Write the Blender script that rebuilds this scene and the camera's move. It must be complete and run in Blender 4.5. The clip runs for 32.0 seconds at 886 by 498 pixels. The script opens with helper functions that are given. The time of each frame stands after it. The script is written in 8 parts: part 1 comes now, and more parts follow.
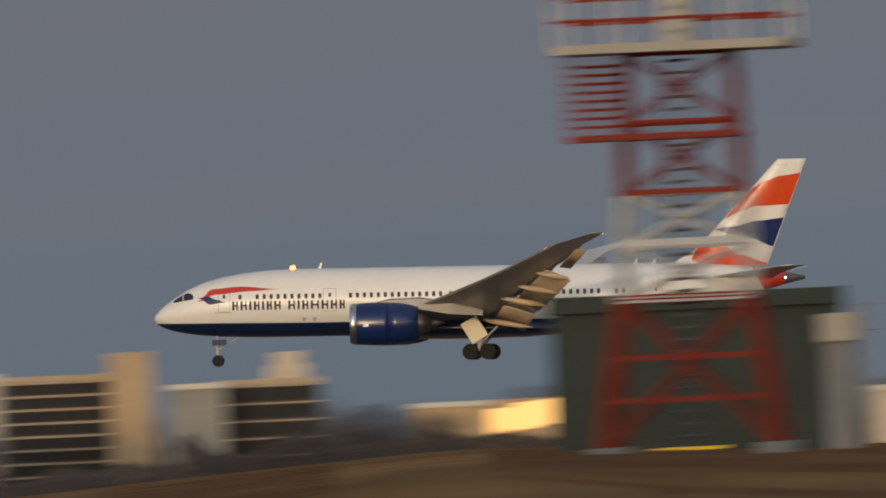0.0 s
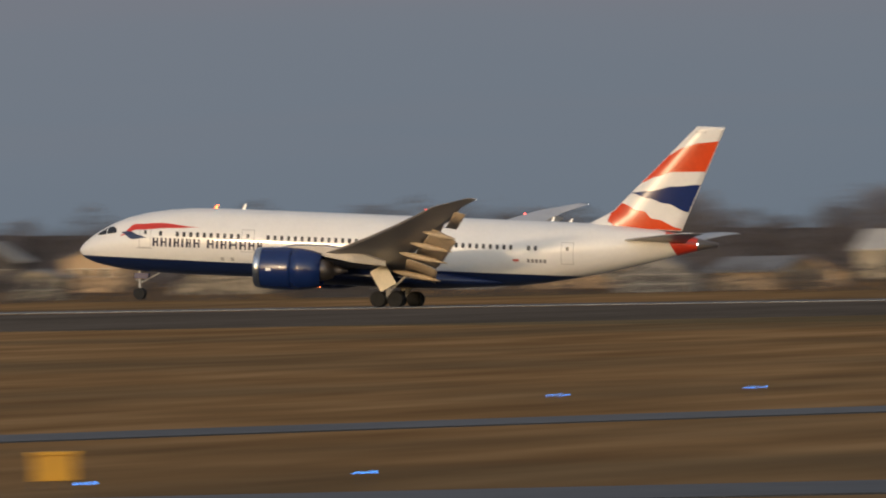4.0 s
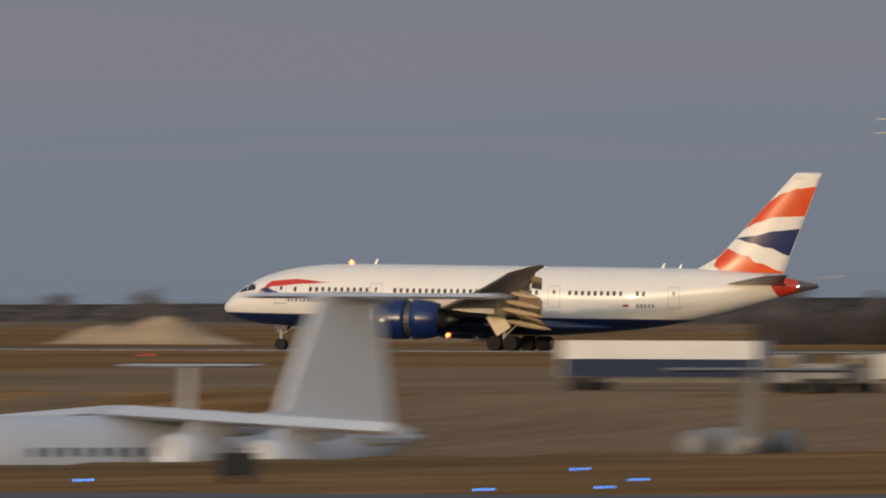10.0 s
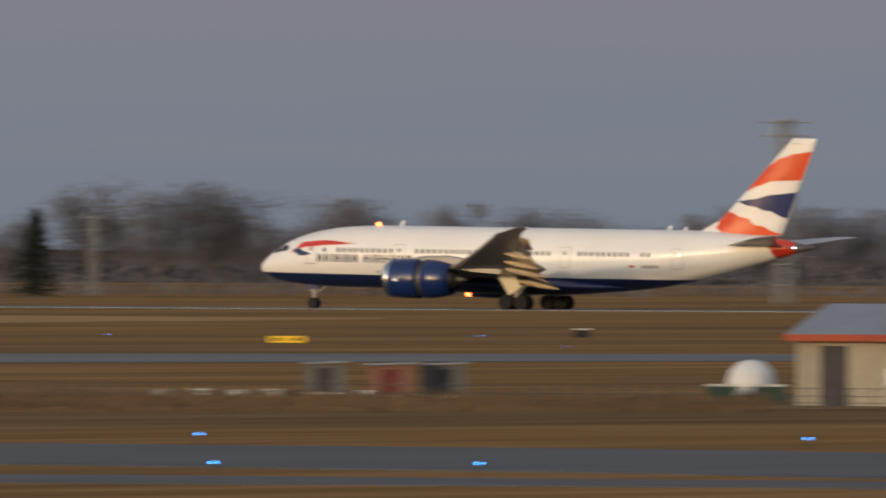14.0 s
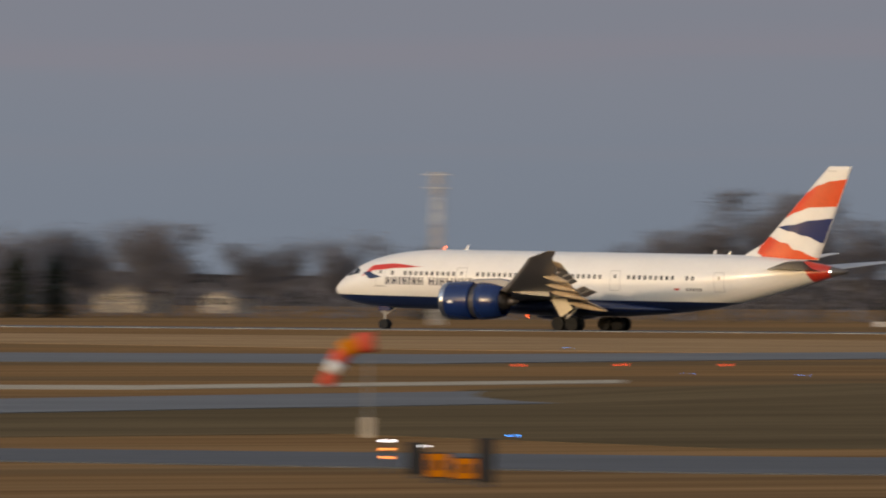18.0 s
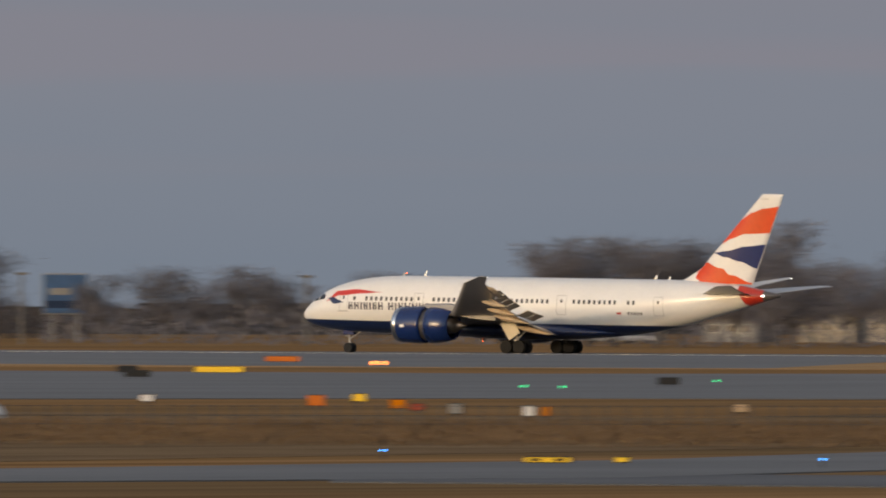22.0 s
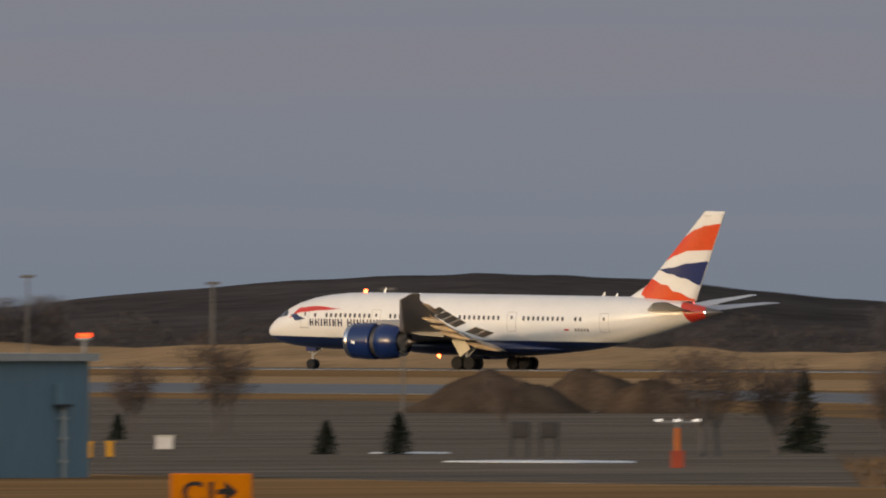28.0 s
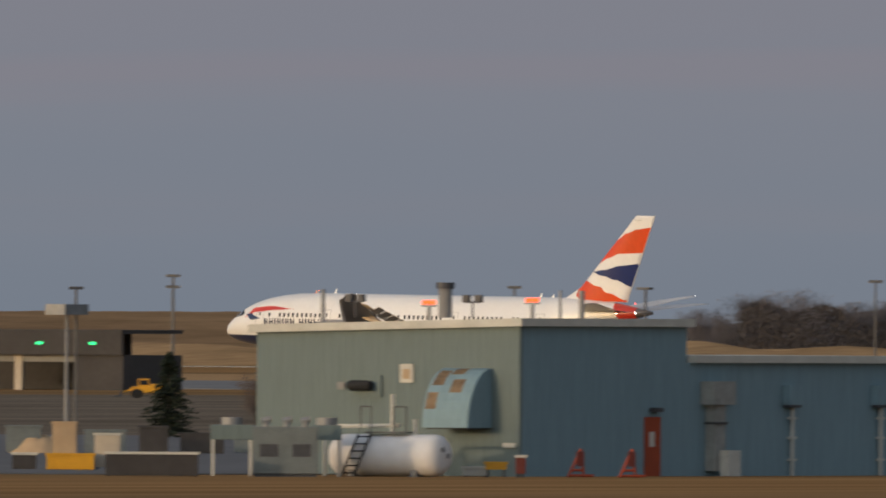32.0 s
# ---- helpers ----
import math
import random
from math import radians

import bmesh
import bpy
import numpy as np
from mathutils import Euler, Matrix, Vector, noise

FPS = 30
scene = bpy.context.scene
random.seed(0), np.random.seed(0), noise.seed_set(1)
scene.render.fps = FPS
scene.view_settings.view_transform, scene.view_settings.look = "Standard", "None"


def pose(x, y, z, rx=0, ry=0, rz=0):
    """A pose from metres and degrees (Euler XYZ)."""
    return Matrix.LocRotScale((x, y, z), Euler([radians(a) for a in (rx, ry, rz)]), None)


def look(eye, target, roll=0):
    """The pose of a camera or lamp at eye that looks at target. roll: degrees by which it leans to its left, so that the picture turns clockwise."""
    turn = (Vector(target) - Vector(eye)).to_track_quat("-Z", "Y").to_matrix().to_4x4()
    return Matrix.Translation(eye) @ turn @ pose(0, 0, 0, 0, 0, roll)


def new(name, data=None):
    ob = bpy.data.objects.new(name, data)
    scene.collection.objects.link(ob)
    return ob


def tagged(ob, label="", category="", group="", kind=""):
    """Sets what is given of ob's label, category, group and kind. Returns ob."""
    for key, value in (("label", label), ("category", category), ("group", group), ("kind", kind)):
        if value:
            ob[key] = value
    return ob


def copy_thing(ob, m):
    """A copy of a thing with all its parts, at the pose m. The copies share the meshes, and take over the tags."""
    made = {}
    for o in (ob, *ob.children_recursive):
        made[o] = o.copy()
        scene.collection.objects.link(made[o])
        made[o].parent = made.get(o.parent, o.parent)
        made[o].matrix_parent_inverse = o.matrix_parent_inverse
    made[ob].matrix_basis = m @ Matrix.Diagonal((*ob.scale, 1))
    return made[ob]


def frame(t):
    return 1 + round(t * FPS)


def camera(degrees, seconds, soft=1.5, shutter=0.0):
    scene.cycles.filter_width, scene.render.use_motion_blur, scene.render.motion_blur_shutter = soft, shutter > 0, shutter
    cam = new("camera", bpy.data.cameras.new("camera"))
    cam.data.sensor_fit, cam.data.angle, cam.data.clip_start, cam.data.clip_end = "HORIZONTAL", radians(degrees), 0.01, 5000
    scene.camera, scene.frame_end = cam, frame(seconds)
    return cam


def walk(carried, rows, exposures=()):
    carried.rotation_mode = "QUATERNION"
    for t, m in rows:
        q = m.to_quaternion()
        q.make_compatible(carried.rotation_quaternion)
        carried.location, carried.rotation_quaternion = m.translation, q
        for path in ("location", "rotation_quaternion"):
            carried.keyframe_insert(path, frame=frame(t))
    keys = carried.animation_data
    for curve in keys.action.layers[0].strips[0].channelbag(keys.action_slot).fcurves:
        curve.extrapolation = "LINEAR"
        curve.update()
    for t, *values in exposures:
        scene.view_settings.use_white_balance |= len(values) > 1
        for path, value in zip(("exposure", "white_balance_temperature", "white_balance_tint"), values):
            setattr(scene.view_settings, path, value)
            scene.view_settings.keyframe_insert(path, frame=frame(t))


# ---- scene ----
EYE_Z = 7.0
RUNWAY_Y = 2403.8
SHUTTER = 0.9
cam = camera(1.83334, 32.0, soft=1.8, shutter=SHUTTER)
# seconds, camera x, y, heading, tilt, roll; the eye is EYE_Z above the airfield
VIEW = [
    (0, -0, 0, -0.487, 0.357, 2.4),
    (0.5, -0, 0, 0.4462, 0.3069, 2.35),
    (1, -0, 0, 1.3164, 0.241, 2.3),
    (1.5, -0, 0, 2.2871, 0.1773, 2.1),
    (2, -0, 0, 3.3261, 0.1892, 1.9),
    (2.5, -0, 0, 4.3656, 0.1458, 1.7),
    (3, -0, 0, 5.332, 0.0597, 1.5),
    (3.5, -0, 0, 6.1458, -0.004, 1.2),
    (4, -0, 0, 7.0018, -0.0465, 0.9),
    (4.5, -0, 0, 7.9263, -0.056, 0.6),
    (5, -0, 0, 8.8594, -0.0513, 0.497),
    (5.5, -0, 0, 9.7894, -0.0409, 0.272),
    (6, -0, 0, 10.7084, -0.0305, 0.046),
    (6.5, -0, 0, 11.6089, -0.0257, -0.057),
    (7, -0, 0, 12.5315, 0.0275, 0.106),
    (7.5, -0, 0, 13.5314, 0.0632, 0.015),
    (8, -0, 0, 14.404, 0.0361, -0.078),
    (8.5, -0, 0, 15.2306, -0.0044, -0.084),
    (9, -0, 0, 16.1038, 0.0337, -0.091),
    (9.5, -0, 0, 16.9257, 0.0729, -0.134),
    (10, -0, 0, 17.6659, 0.0514, -0.179),
    (10.5, -0, 0, 18.5545, 0.0352, -0.15),
    (11, -0, 0, 19.3534, 0.045, -0.16),
    (11.5, -0, 0, 19.8778, 0.0354, -0.162),
    (12, -0, 0, 20.6074, -0.0156, -0.024),
    (12.5, -0, 0, 21.3034, -0.0347, -0.045),
    (13, -0, 0, 21.9964, -0.0337, -0.175),
    (13.5, -0, 0, 22.6871, -0.0291, -0.047),
    (14, -0, 0, 23.2775, -0.0284, -0.28),
    (14.5, -0, 0, 23.6906, -0.0428, -0.331),
    (15, -0, 0, 24.2741, -0.033, -0.352),
    (15.5, -0, 0, 24.8127, -0.0115, -0.4),
    (16, -0, 0, 25.3373, 0.0101, -0.447),
    (16.5, -0, 0, 25.8776, 0.0199, -0.469),
    (17, -0, 0, 26.4869, 0.0495, -0.408),
    (17.5, -0, 0, 27.2782, 0.0321, -0.446),
    (18, -0, 0, 27.9772, 0.0199, -0.398),
    (18.5, -0, 0, 28.5132, 0.0392, -0.236),
    (19, -0, 0, 28.9441, 0.0814, -0.209),
    (19.5, -0, 0, 29.37, 0.08, -0.082),
    (20, -0, 0, 29.8834, 0.0603, -0.196),
    (20.5, -0, 0, 30.3881, 0.0846, -0.09),
    (21, -0, 0, 30.7854, 0.1145, -0.166),
    (21.5, -0, 0, 31.1878, 0.101, -0.322),
    (22, -0, 0, 31.5677, 0.0736, -0.232),
    (22.5, -0, 0, 31.9172, 0.075, -0.339),
    (23, -0, 0, 32.3245, 0.0586, -0.592),
    (23.5, -0, 0, 32.6832, 0.0264, -0.548),
    (24, -3.29, 5.02, 33.0226, 0.0289, -0.633),
    (24.5, -11.5, 17.57, 33.3608, 0.0573, -0.459),
    (25, -20.26, 30.96, 33.6425, 0.0864, -0.509),
    (25.5, -30.16, 44.79, 34.11, 0.0904, -0.483),
    (26, -40.42, 58.37, 34.40, 0.0998, -0.422),
    (26.5, -51.04, 71.69, 34.64, 0.111, -0.35),
    (27, -60.24, 82.31, 34.8571, 0.1204, -0.289),
    (27.5, -66.72, 88.71, 35.1358, 0.1244, -0.263),
    (28, -70.17, 91.11, 35.3574, 0.1085, -0.207),
    (28.5, -69.86, 90.72, 35.6477, 0.072, -0.229),
    (29, -66.96, 87.27, 35.9178, 0.0425, -0.251),
    (29.5, -60.43, 79.04, 36.1343, 0.0364, -0.271),
    (30, -54.06, 70.7, 36.3703, 0.0463, -0.289),
    (30.5, -48.09, 62.67, 36.68, 0.0612, -0.304),
    (31, -44.14, 58.15, 36.8735, 0.1045, -0.318),
    (31.5, -42.73, 56.7, 37.0041, 0.1194, -0.331),
    (32, -42.03, 55.98, 37.15, 0.1101, -0.341),
]
# seconds, place along the runway, height of the wheels, nose-up pitch
LANDING = [
    (0, 24.04, 12.65, 1.41),
    (0.5, -16.71, 10.5, 1.56),
    (1, -57.35, 8.35, 1.92),
    (1.5, -97.89, 6.45, 2.36),
    (2, -138.35, 4.55, 3.1),
    (2.5, -178.73, 3.2, 3.86),
    (3, -219.04, 1.85, 4.21),
    (3.5, -259.25, 0.84, 3.9),
    (4, -299.35, 0.3, 3.14),
    (4.5, -339.31, 0.22, 1.9),
    (5, -379.1, 0.12, 1.25),
    (5.5, -418.69, 0.05, 0.6),
    (6, -458.02, 0.0, 0.6),
    (6.5, -497.06, 0.0, 0.6),
    (7, -535.74, 0.0, 0.6),
    (7.5, -574.03, 0.0, 0.6),
    (8, -611.86, 0.0, 0.6),
    (8.5, -649.23, 0.0, 0.6),
    (9, -686.08, 0.0, 0.6),
    (9.5, -722.4, 0.0, 0.6),
    (10, -758.14, 0.0, 0.6),
    (10.5, -793.34, 0.0, 0.6),
    (11, -827.95, 0.0, 0.6),
    (11.5, -861.99, 0.0, 0.6),
    (12, -895.5, 0.0, 0.6),
    (12.5, -928.48, 0.0, 0.6),
    (13, -960.96, 0.0, 0.6),
    (13.5, -992.93, 0.0, 0.6),
    (14, -1024.46, 0.0, 0.6),
    (14.5, -1055.52, 0.0, 0.6),
    (15, -1086.12, 0.0, 0.6),
    (15.5, -1116.28, 0.0, 0.6),
    (16, -1146.01, 0.0, 0.6),
    (16.5, -1175.27, 0.0, 0.6),
    (17, -1204.09, 0.0, 0.6),
    (17.5, -1232.46, 0.0, 0.6),
    (18, -1260.38, 0.0, 0.6),
    (18.5, -1287.83, 0.0, 0.6),
    (19, -1314.8, 0.0, 0.6),
    (19.5, -1341.25, 0.0, 0.6),
    (20, -1367.16, 0.0, 0.6),
    (20.5, -1392.56, 0.0, 0.6),
    (21, -1417.39, 0.0, 0.6),
    (21.5, -1441.58, 0.0, 0.6),
    (22, -1465.18, 0.0, 0.6),
    (22.5, -1488.18, 0.0, 0.6),
    (23, -1510.58, 0.0, 0.6),
    (23.5, -1532.39, 0.0, 0.6),
    (24, -1553.65, 0.0, 0.6),
    (24.5, -1574.37, 0.0, 0.6),
    (25, -1594.57, 0.0, 0.6),
    (25.5, -1614.22, 0.0, 0.6),
    (26, -1633.34, 0.0, 0.6),
    (26.5, -1651.98, 0.0, 0.6),
    (27, -1670.04, 0.0, 0.6),
    (27.5, -1687.56, 0.0, 0.6),
    (28, -1704.58, 0.0, 0.6),
    (28.5, -1721.05, 0.0, 0.6),
    (29, -1737, 0.0, 0.6),
    (29.5, -1752.41, 0.0, 0.6),
    (30, -1767.26, 0.0, 0.6),
    (30.5, -1781.59, 0.0, 0.6),
    (31, -1795.39, 0.0, 0.6),
    (31.5, -1808.66, 0.0, 0.6),
    (32, -1821.41, 0.0, 0.6),
]
walk(cam, [(t, pose(x, y, EYE_Z, 90 + tilt, roll, head)) for t, x, y, head, tilt, roll in VIEW],
     exposures=[(0.0, -0.24), (2.0, -0.20), (3.2, -0.16), (4.2, -0.04), (6.5, -0.02), (9.5, -0.04), (11.0, -0.04), (13.0, 0.0), (17.0, 0.01), (19.0, 0.07), (24.5, 0.07), (28.5, 0.01), (32.0, 0.01)])

# ---- sky, sun, exposure ----
SUN_BEARING, SUN_HEIGHT = 167.0, 7.0
SUNSET_GLOW = 0.22


def sky():
    world = bpy.data.worlds.new("dusk")
    scene.world = world
    world.use_nodes = True
    n, l = world.node_tree.nodes, world.node_tree.links
    n.clear()
    out = n.new("ShaderNodeOutputWorld")
    bg = n.new("ShaderNodeBackground")
    tex = n.new("ShaderNodeTexSky")
    tex.sky_type = "NISHITA"
    tex.sun_disc = False
    tex.sun_elevation, tex.sun_rotation = radians(SUN_HEIGHT), radians(-SUN_BEARING)
    tex.altitude, tex.air_density, tex.dust_density, tex.ozone_density = 300, 1.0, 1.5, 1.5
    # thin veils of cloud in flat layers near the horizon, and a grey deck above
    co = n.new("ShaderNodeTexCoord")
    sep = n.new("ShaderNodeSeparateXYZ")
    l.new(co.outputs["Generated"], sep.inputs[0])
    ramp = n.new("ShaderNodeValToRGB")
    e = ramp.color_ramp.elements
    e[0].position, e[0].color = 0.0, (0.178, 0.206, 0.252, 1)
    e[1].position, e[1].color = 1.0, (0.30, 0.31, 0.35, 1)
    for p, c in ((0.07, (0.190, 0.213, 0.257, 1)), (0.085, (0.197, 0.214, 0.255, 1)), (0.10, (0.193, 0.214, 0.257, 1)), (0.15, (0.203, 0.217, 0.257, 1)), (0.172, (0.217, 0.216, 0.252, 1)), (0.19, (0.218, 0.216, 0.252, 1)), (0.215, (0.207, 0.216, 0.255, 1)), (0.26, (0.212, 0.216, 0.254, 1)), (0.34, (0.219, 0.215, 0.249, 1)), (0.5, (0.23, 0.24, 0.28, 1))):
        k = e.new(p)
        k.color = c
    mul = n.new("ShaderNodeMath")
    mul.operation = "MULTIPLY"
    mul.inputs[1].default_value = 22.0
    l.new(sep.outputs["Z"], mul.inputs[0])
    mp = n.new("ShaderNodeMapping")
    mp.inputs["Scale"].default_value = (18.0, 18.0, 260.0)
    l.new(co.outputs["Generated"], mp.inputs["Vector"])
    nz = n.new("ShaderNodeTexNoise")
    nz.inputs["Scale"].default_value = 1.0
    nz.inputs["Detail"].default_value = 3.0
    l.new(mp.outputs[0], nz.inputs["Vector"])
    add = n.new("ShaderNodeMath")
    add.operation = "MULTIPLY_ADD"
    l.new(nz.outputs["Fac"], add.inputs[0])
    add.inputs[1].default_value = 0.14
    l.new(mul.outputs[0], add.inputs[2])
    off = n.new("ShaderNodeMath")
    off.operation = "SUBTRACT"
    off.inputs[1].default_value = 0.07
    l.new(add.outputs[0], off.inputs[0])
    l.new(off.outputs[0], ramp.inputs[0])
    # the sky brightens towards the sunset, which lies behind the viewer
    toward = n.new("ShaderNodeVectorMath")
    toward.operation = "DOT_PRODUCT"
    toward.inputs[1].default_value = (-math.sin(radians(SUN_BEARING)), math.cos(radians(SUN_BEARING)), 0.0)
    l.new(co.outputs["Generated"], toward.inputs[0])

    def span(a, b, lo, hi, vec=toward):
        r = n.new("ShaderNodeMapRange")
        r.interpolation_type = "SMOOTHSTEP"
        r.inputs["From Min"].default_value, r.inputs["From Max"].default_value = a, b
        r.inputs["To Min"].default_value, r.inputs["To Max"].default_value = lo, hi
        l.new(vec.outputs["Value"], r.inputs["Value"])
        return r.outputs[0]

    # the sky is darker in the east
    dusk = n.new("ShaderNodeVectorMath")
    dusk.operation = "DOT_PRODUCT"
    dusk.inputs[1].default_value = (-math.sin(radians(132)), math.cos(radians(132)), 0.0)
    l.new(co.outputs["Generated"], dusk.inputs[0])
    east = n.new("ShaderNodeMixRGB")
    east.blend_type = "MULTIPLY"
    east.inputs["Fac"].default_value = 1.0
    l.new(ramp.outputs[0], east.inputs[1])
    tint = n.new("ShaderNodeMixRGB")
    tint.inputs[1].default_value, tint.inputs[2].default_value = (0.80, 0.875, 0.885, 1), (1.0, 1.0, 1.0, 1)
    l.new(span(-0.70, -0.35, 0.0, 1.0, dusk), tint.inputs["Fac"])
    l.new(tint.outputs[0], east.inputs[2])
    mix = n.new("ShaderNodeMixRGB")
    mix.blend_type = "ADD"
    l.new(span(-0.25, 1.0, 0.0, SUNSET_GLOW), mix.inputs["Fac"])
    l.new(east.outputs[0], mix.inputs[1])
    l.new(tex.outputs[0], mix.inputs[2])
    l.new(mix.outputs[0], bg.inputs["Color"])
    bg.inputs["Strength"].default_value = 1.0
    l.new(bg.outputs[0], out.inputs["Surface"])


sky()
sun = new("sun", bpy.data.lights.new("sun", "SUN"))
sun.data.energy, sun.data.angle, sun.data.color = 1.10, radians(1.2), (1.0, 0.72, 0.46)
sun.matrix_world = look((0, 0, 0), (math.sin(radians(SUN_BEARING)) * math.cos(radians(SUN_HEIGHT)),
                                    -math.cos(radians(SUN_BEARING)) * math.cos(radians(SUN_HEIGHT)), -math.sin(radians(SUN_HEIGHT))))


# ---- materials ----
def mat(name, col, rough=0.6, metal=0.0, var=0.25, scale=1.0, bump=0.0, emit=0.0, stretch=(1, 1, 1), col2=None, coat=0.0, spread=0.0, spec=None):
    """A surface with grain at two scales; spread varies it from piece to piece."""
    m = bpy.data.materials.new(name)
    m.use_nodes = True
    n, l = m.node_tree.nodes, m.node_tree.links
    b = n["Principled BSDF"]
    b.inputs["Roughness"].default_value, b.inputs["Metallic"].default_value = rough, metal
    b.inputs["Coat Weight"].default_value = coat
    if spec is not None or rough > 0.5:
        b.inputs["Specular IOR Level"].default_value = 0.25 if spec is None else spec
    if emit:
        b.inputs["Base Color"].default_value = (*col, 1)
        b.inputs["Emission Color"].default_value = (*col, 1)
        b.inputs["Emission Strength"].default_value = emit
        return m
    co = n.new("ShaderNodeTexCoord")
    mp = n.new("ShaderNodeMapping")
    mp.inputs["Scale"].default_value = stretch
    l.new(co.outputs["Object"], mp.inputs["Vector"])
    big, fine = n.new("ShaderNodeTexNoise"), n.new("ShaderNodeTexNoise")
    big.inputs["Scale"].default_value, fine.inputs["Scale"].default_value = scale, scale * 9
    big.inputs["Detail"].default_value, fine.inputs["Detail"].default_value = 4, 3
    l.new(mp.outputs[0], big.inputs["Vector"])
    l.new(mp.outputs[0], fine.inputs["Vector"])
    ave = n.new("ShaderNodeMath")
    ave.operation = "MULTIPLY_ADD"
    ave.inputs[1].default_value = 0.4
    l.new(fine.outputs["Fac"], ave.inputs[0])
    sc = n.new("ShaderNodeMath")
    sc.operation = "MULTIPLY"
    sc.inputs[1].default_value = 0.6
    l.new(big.outputs["Fac"], sc.inputs[0])
    l.new(sc.outputs[0], ave.inputs[2])
    ramp = n.new("ShaderNodeValToRGB")
    ramp.color_ramp.elements[0].position, ramp.color_ramp.elements[1].position = 0.34, 0.66
    dark = tuple(c * (1 - var) for c in col)
    light = col2 or tuple(min(c * (1 + var), 0.95) for c in col)
    ramp.color_ramp.elements[0].color, ramp.color_ramp.elements[1].color = (*dark, 1), (*light, 1)
    l.new(ave.outputs[0], ramp.inputs[0])
    last = ramp.outputs[0]
    if spread:
        info = n.new("ShaderNodeObjectInfo")
        mr = n.new("ShaderNodeMapRange")
        mr.inputs["To Min"].default_value, mr.inputs["To Max"].default_value = 1 - spread, 1 + spread
        l.new(info.outputs["Random"], mr.inputs["Value"])
        hs = n.new("ShaderNodeHueSaturation")
        l.new(mr.outputs[0], hs.inputs["Value"])
        l.new(last, hs.inputs["Color"])
        last = hs.outputs[0]
    l.new(last, b.inputs["Base Color"])
    if bump:
        bp = n.new("ShaderNodeBump")
        bp.inputs["Strength"].default_value = bump
        l.new(ave.outputs[0], bp.inputs["Height"])
        l.new(bp.outputs[0], b.inputs["Normal"])
    return m


def livery(name):
    """White upper skin, dark blue belly, red tail cone: one paint that follows the aircraft's own axes."""
    m = mat(name, (0.71, 0.695, 0.67), rough=0.32, var=0.04, scale=0.35, coat=0.3)
    n, l = m.node_tree.nodes, m.node_tree.links
    b = n["Principled BSDF"]
    base = b.inputs["Base Color"].links[0].from_socket
    co = n.new("ShaderNodeTexCoord")
    sep = n.new("ShaderNodeSeparateXYZ")
    l.new(co.outputs["Object"], sep.inputs[0])

    def step(sock, at, above, into, col):
        c = n.new("ShaderNodeMath")
        c.operation = "GREATER_THAN" if above else "LESS_THAN"
        c.inputs[1].default_value = at
        l.new(sock, c.inputs[0])
        x = n.new("ShaderNodeMixRGB")
        l.new(c.outputs[0], x.inputs["Fac"])
        l.new(into, x.inputs[1])
        x.inputs[2].default_value = (*col, 1)
        return x.outputs[0]

    # the blue rises a little towards the nose
    tilt = n.new("ShaderNodeMapRange")
    tilt.inputs["From Min"].default_value, tilt.inputs["From Max"].default_value = -28.4, -14.0
    tilt.inputs["To Min"].default_value, tilt.inputs["To Max"].default_value = 0.12, 0.0
    l.new(sep.outputs["X"], tilt.inputs["Value"])
    low = n.new("ShaderNodeMath")
    low.operation = "SUBTRACT"
    l.new(sep.outputs["Z"], low.inputs[0])
    l.new(tilt.outputs[0], low.inputs[1])
    s = step(low.outputs[0], 3.05, False, base, (0.006, 0.015, 0.062))
    lean = n.new("ShaderNodeMath")
    lean.operation = "MULTIPLY_ADD"
    lean.inputs[1].default_value = 0.55
    l.new(sep.outputs["Z"], lean.inputs[0])
    l.new(sep.outputs["X"], lean.inputs[2])
    s = step(lean.outputs[0], 27.55, True, s, (0.50, 0.034, 0.012))
    s = step(sep.outputs["X"], 26.45, True, s, (0.10, 0.085, 0.075))
    l.new(s, b.inputs["Base Color"])
    return m


LIVERY = livery("airliner_paint")
WHITE_SKIN = mat("white_skin", (0.76, 0.76, 0.75), rough=0.35, var=0.05, scale=0.3)
FIN_WHITE = mat("fin_white", (0.68, 0.665, 0.64), rough=0.2, var=0.05, scale=0.3, spec=0.22)
NAVY_FLAT = mat("navy_stripe_paint", (0.010, 0.024, 0.105), rough=0.17, var=0.1, scale=0.4, spec=0.2)
NAVY = mat("navy_paint", (0.006, 0.015, 0.062), rough=0.3, var=0.1, scale=0.4, coat=0.3)
COWL_BLUE = mat("cowl_blue", (0.005, 0.018, 0.090), rough=0.26, var=0.08, scale=0.5, coat=0.15)
RED_PAINT = mat("red_paint", (0.50, 0.035, 0.022), rough=0.35, var=0.08, scale=0.5)
ORANGE_RED = mat("orange_red_paint", (0.56, 0.052, 0.008), rough=0.2, var=0.1, scale=0.3, spec=0.28)
# the same wing grey, paled to put light into the upper faces
WING_LIT = mat("wing_grey_lit", (0.46, 0.46, 0.47), rough=0.4, var=0.1, scale=0.4)
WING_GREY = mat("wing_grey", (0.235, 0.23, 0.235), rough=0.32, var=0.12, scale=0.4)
FLAP_GREY = mat("flap_grey", (0.46, 0.365, 0.26), rough=0.42, var=0.12, scale=0.5)
STEEL = mat("steel", (0.55, 0.55, 0.56), rough=0.25, metal=1.0, var=0.08, scale=2)
DARK_METAL = mat("dark_metal", (0.06, 0.06, 0.065), rough=0.5, metal=0.4, var=0.2, scale=3)
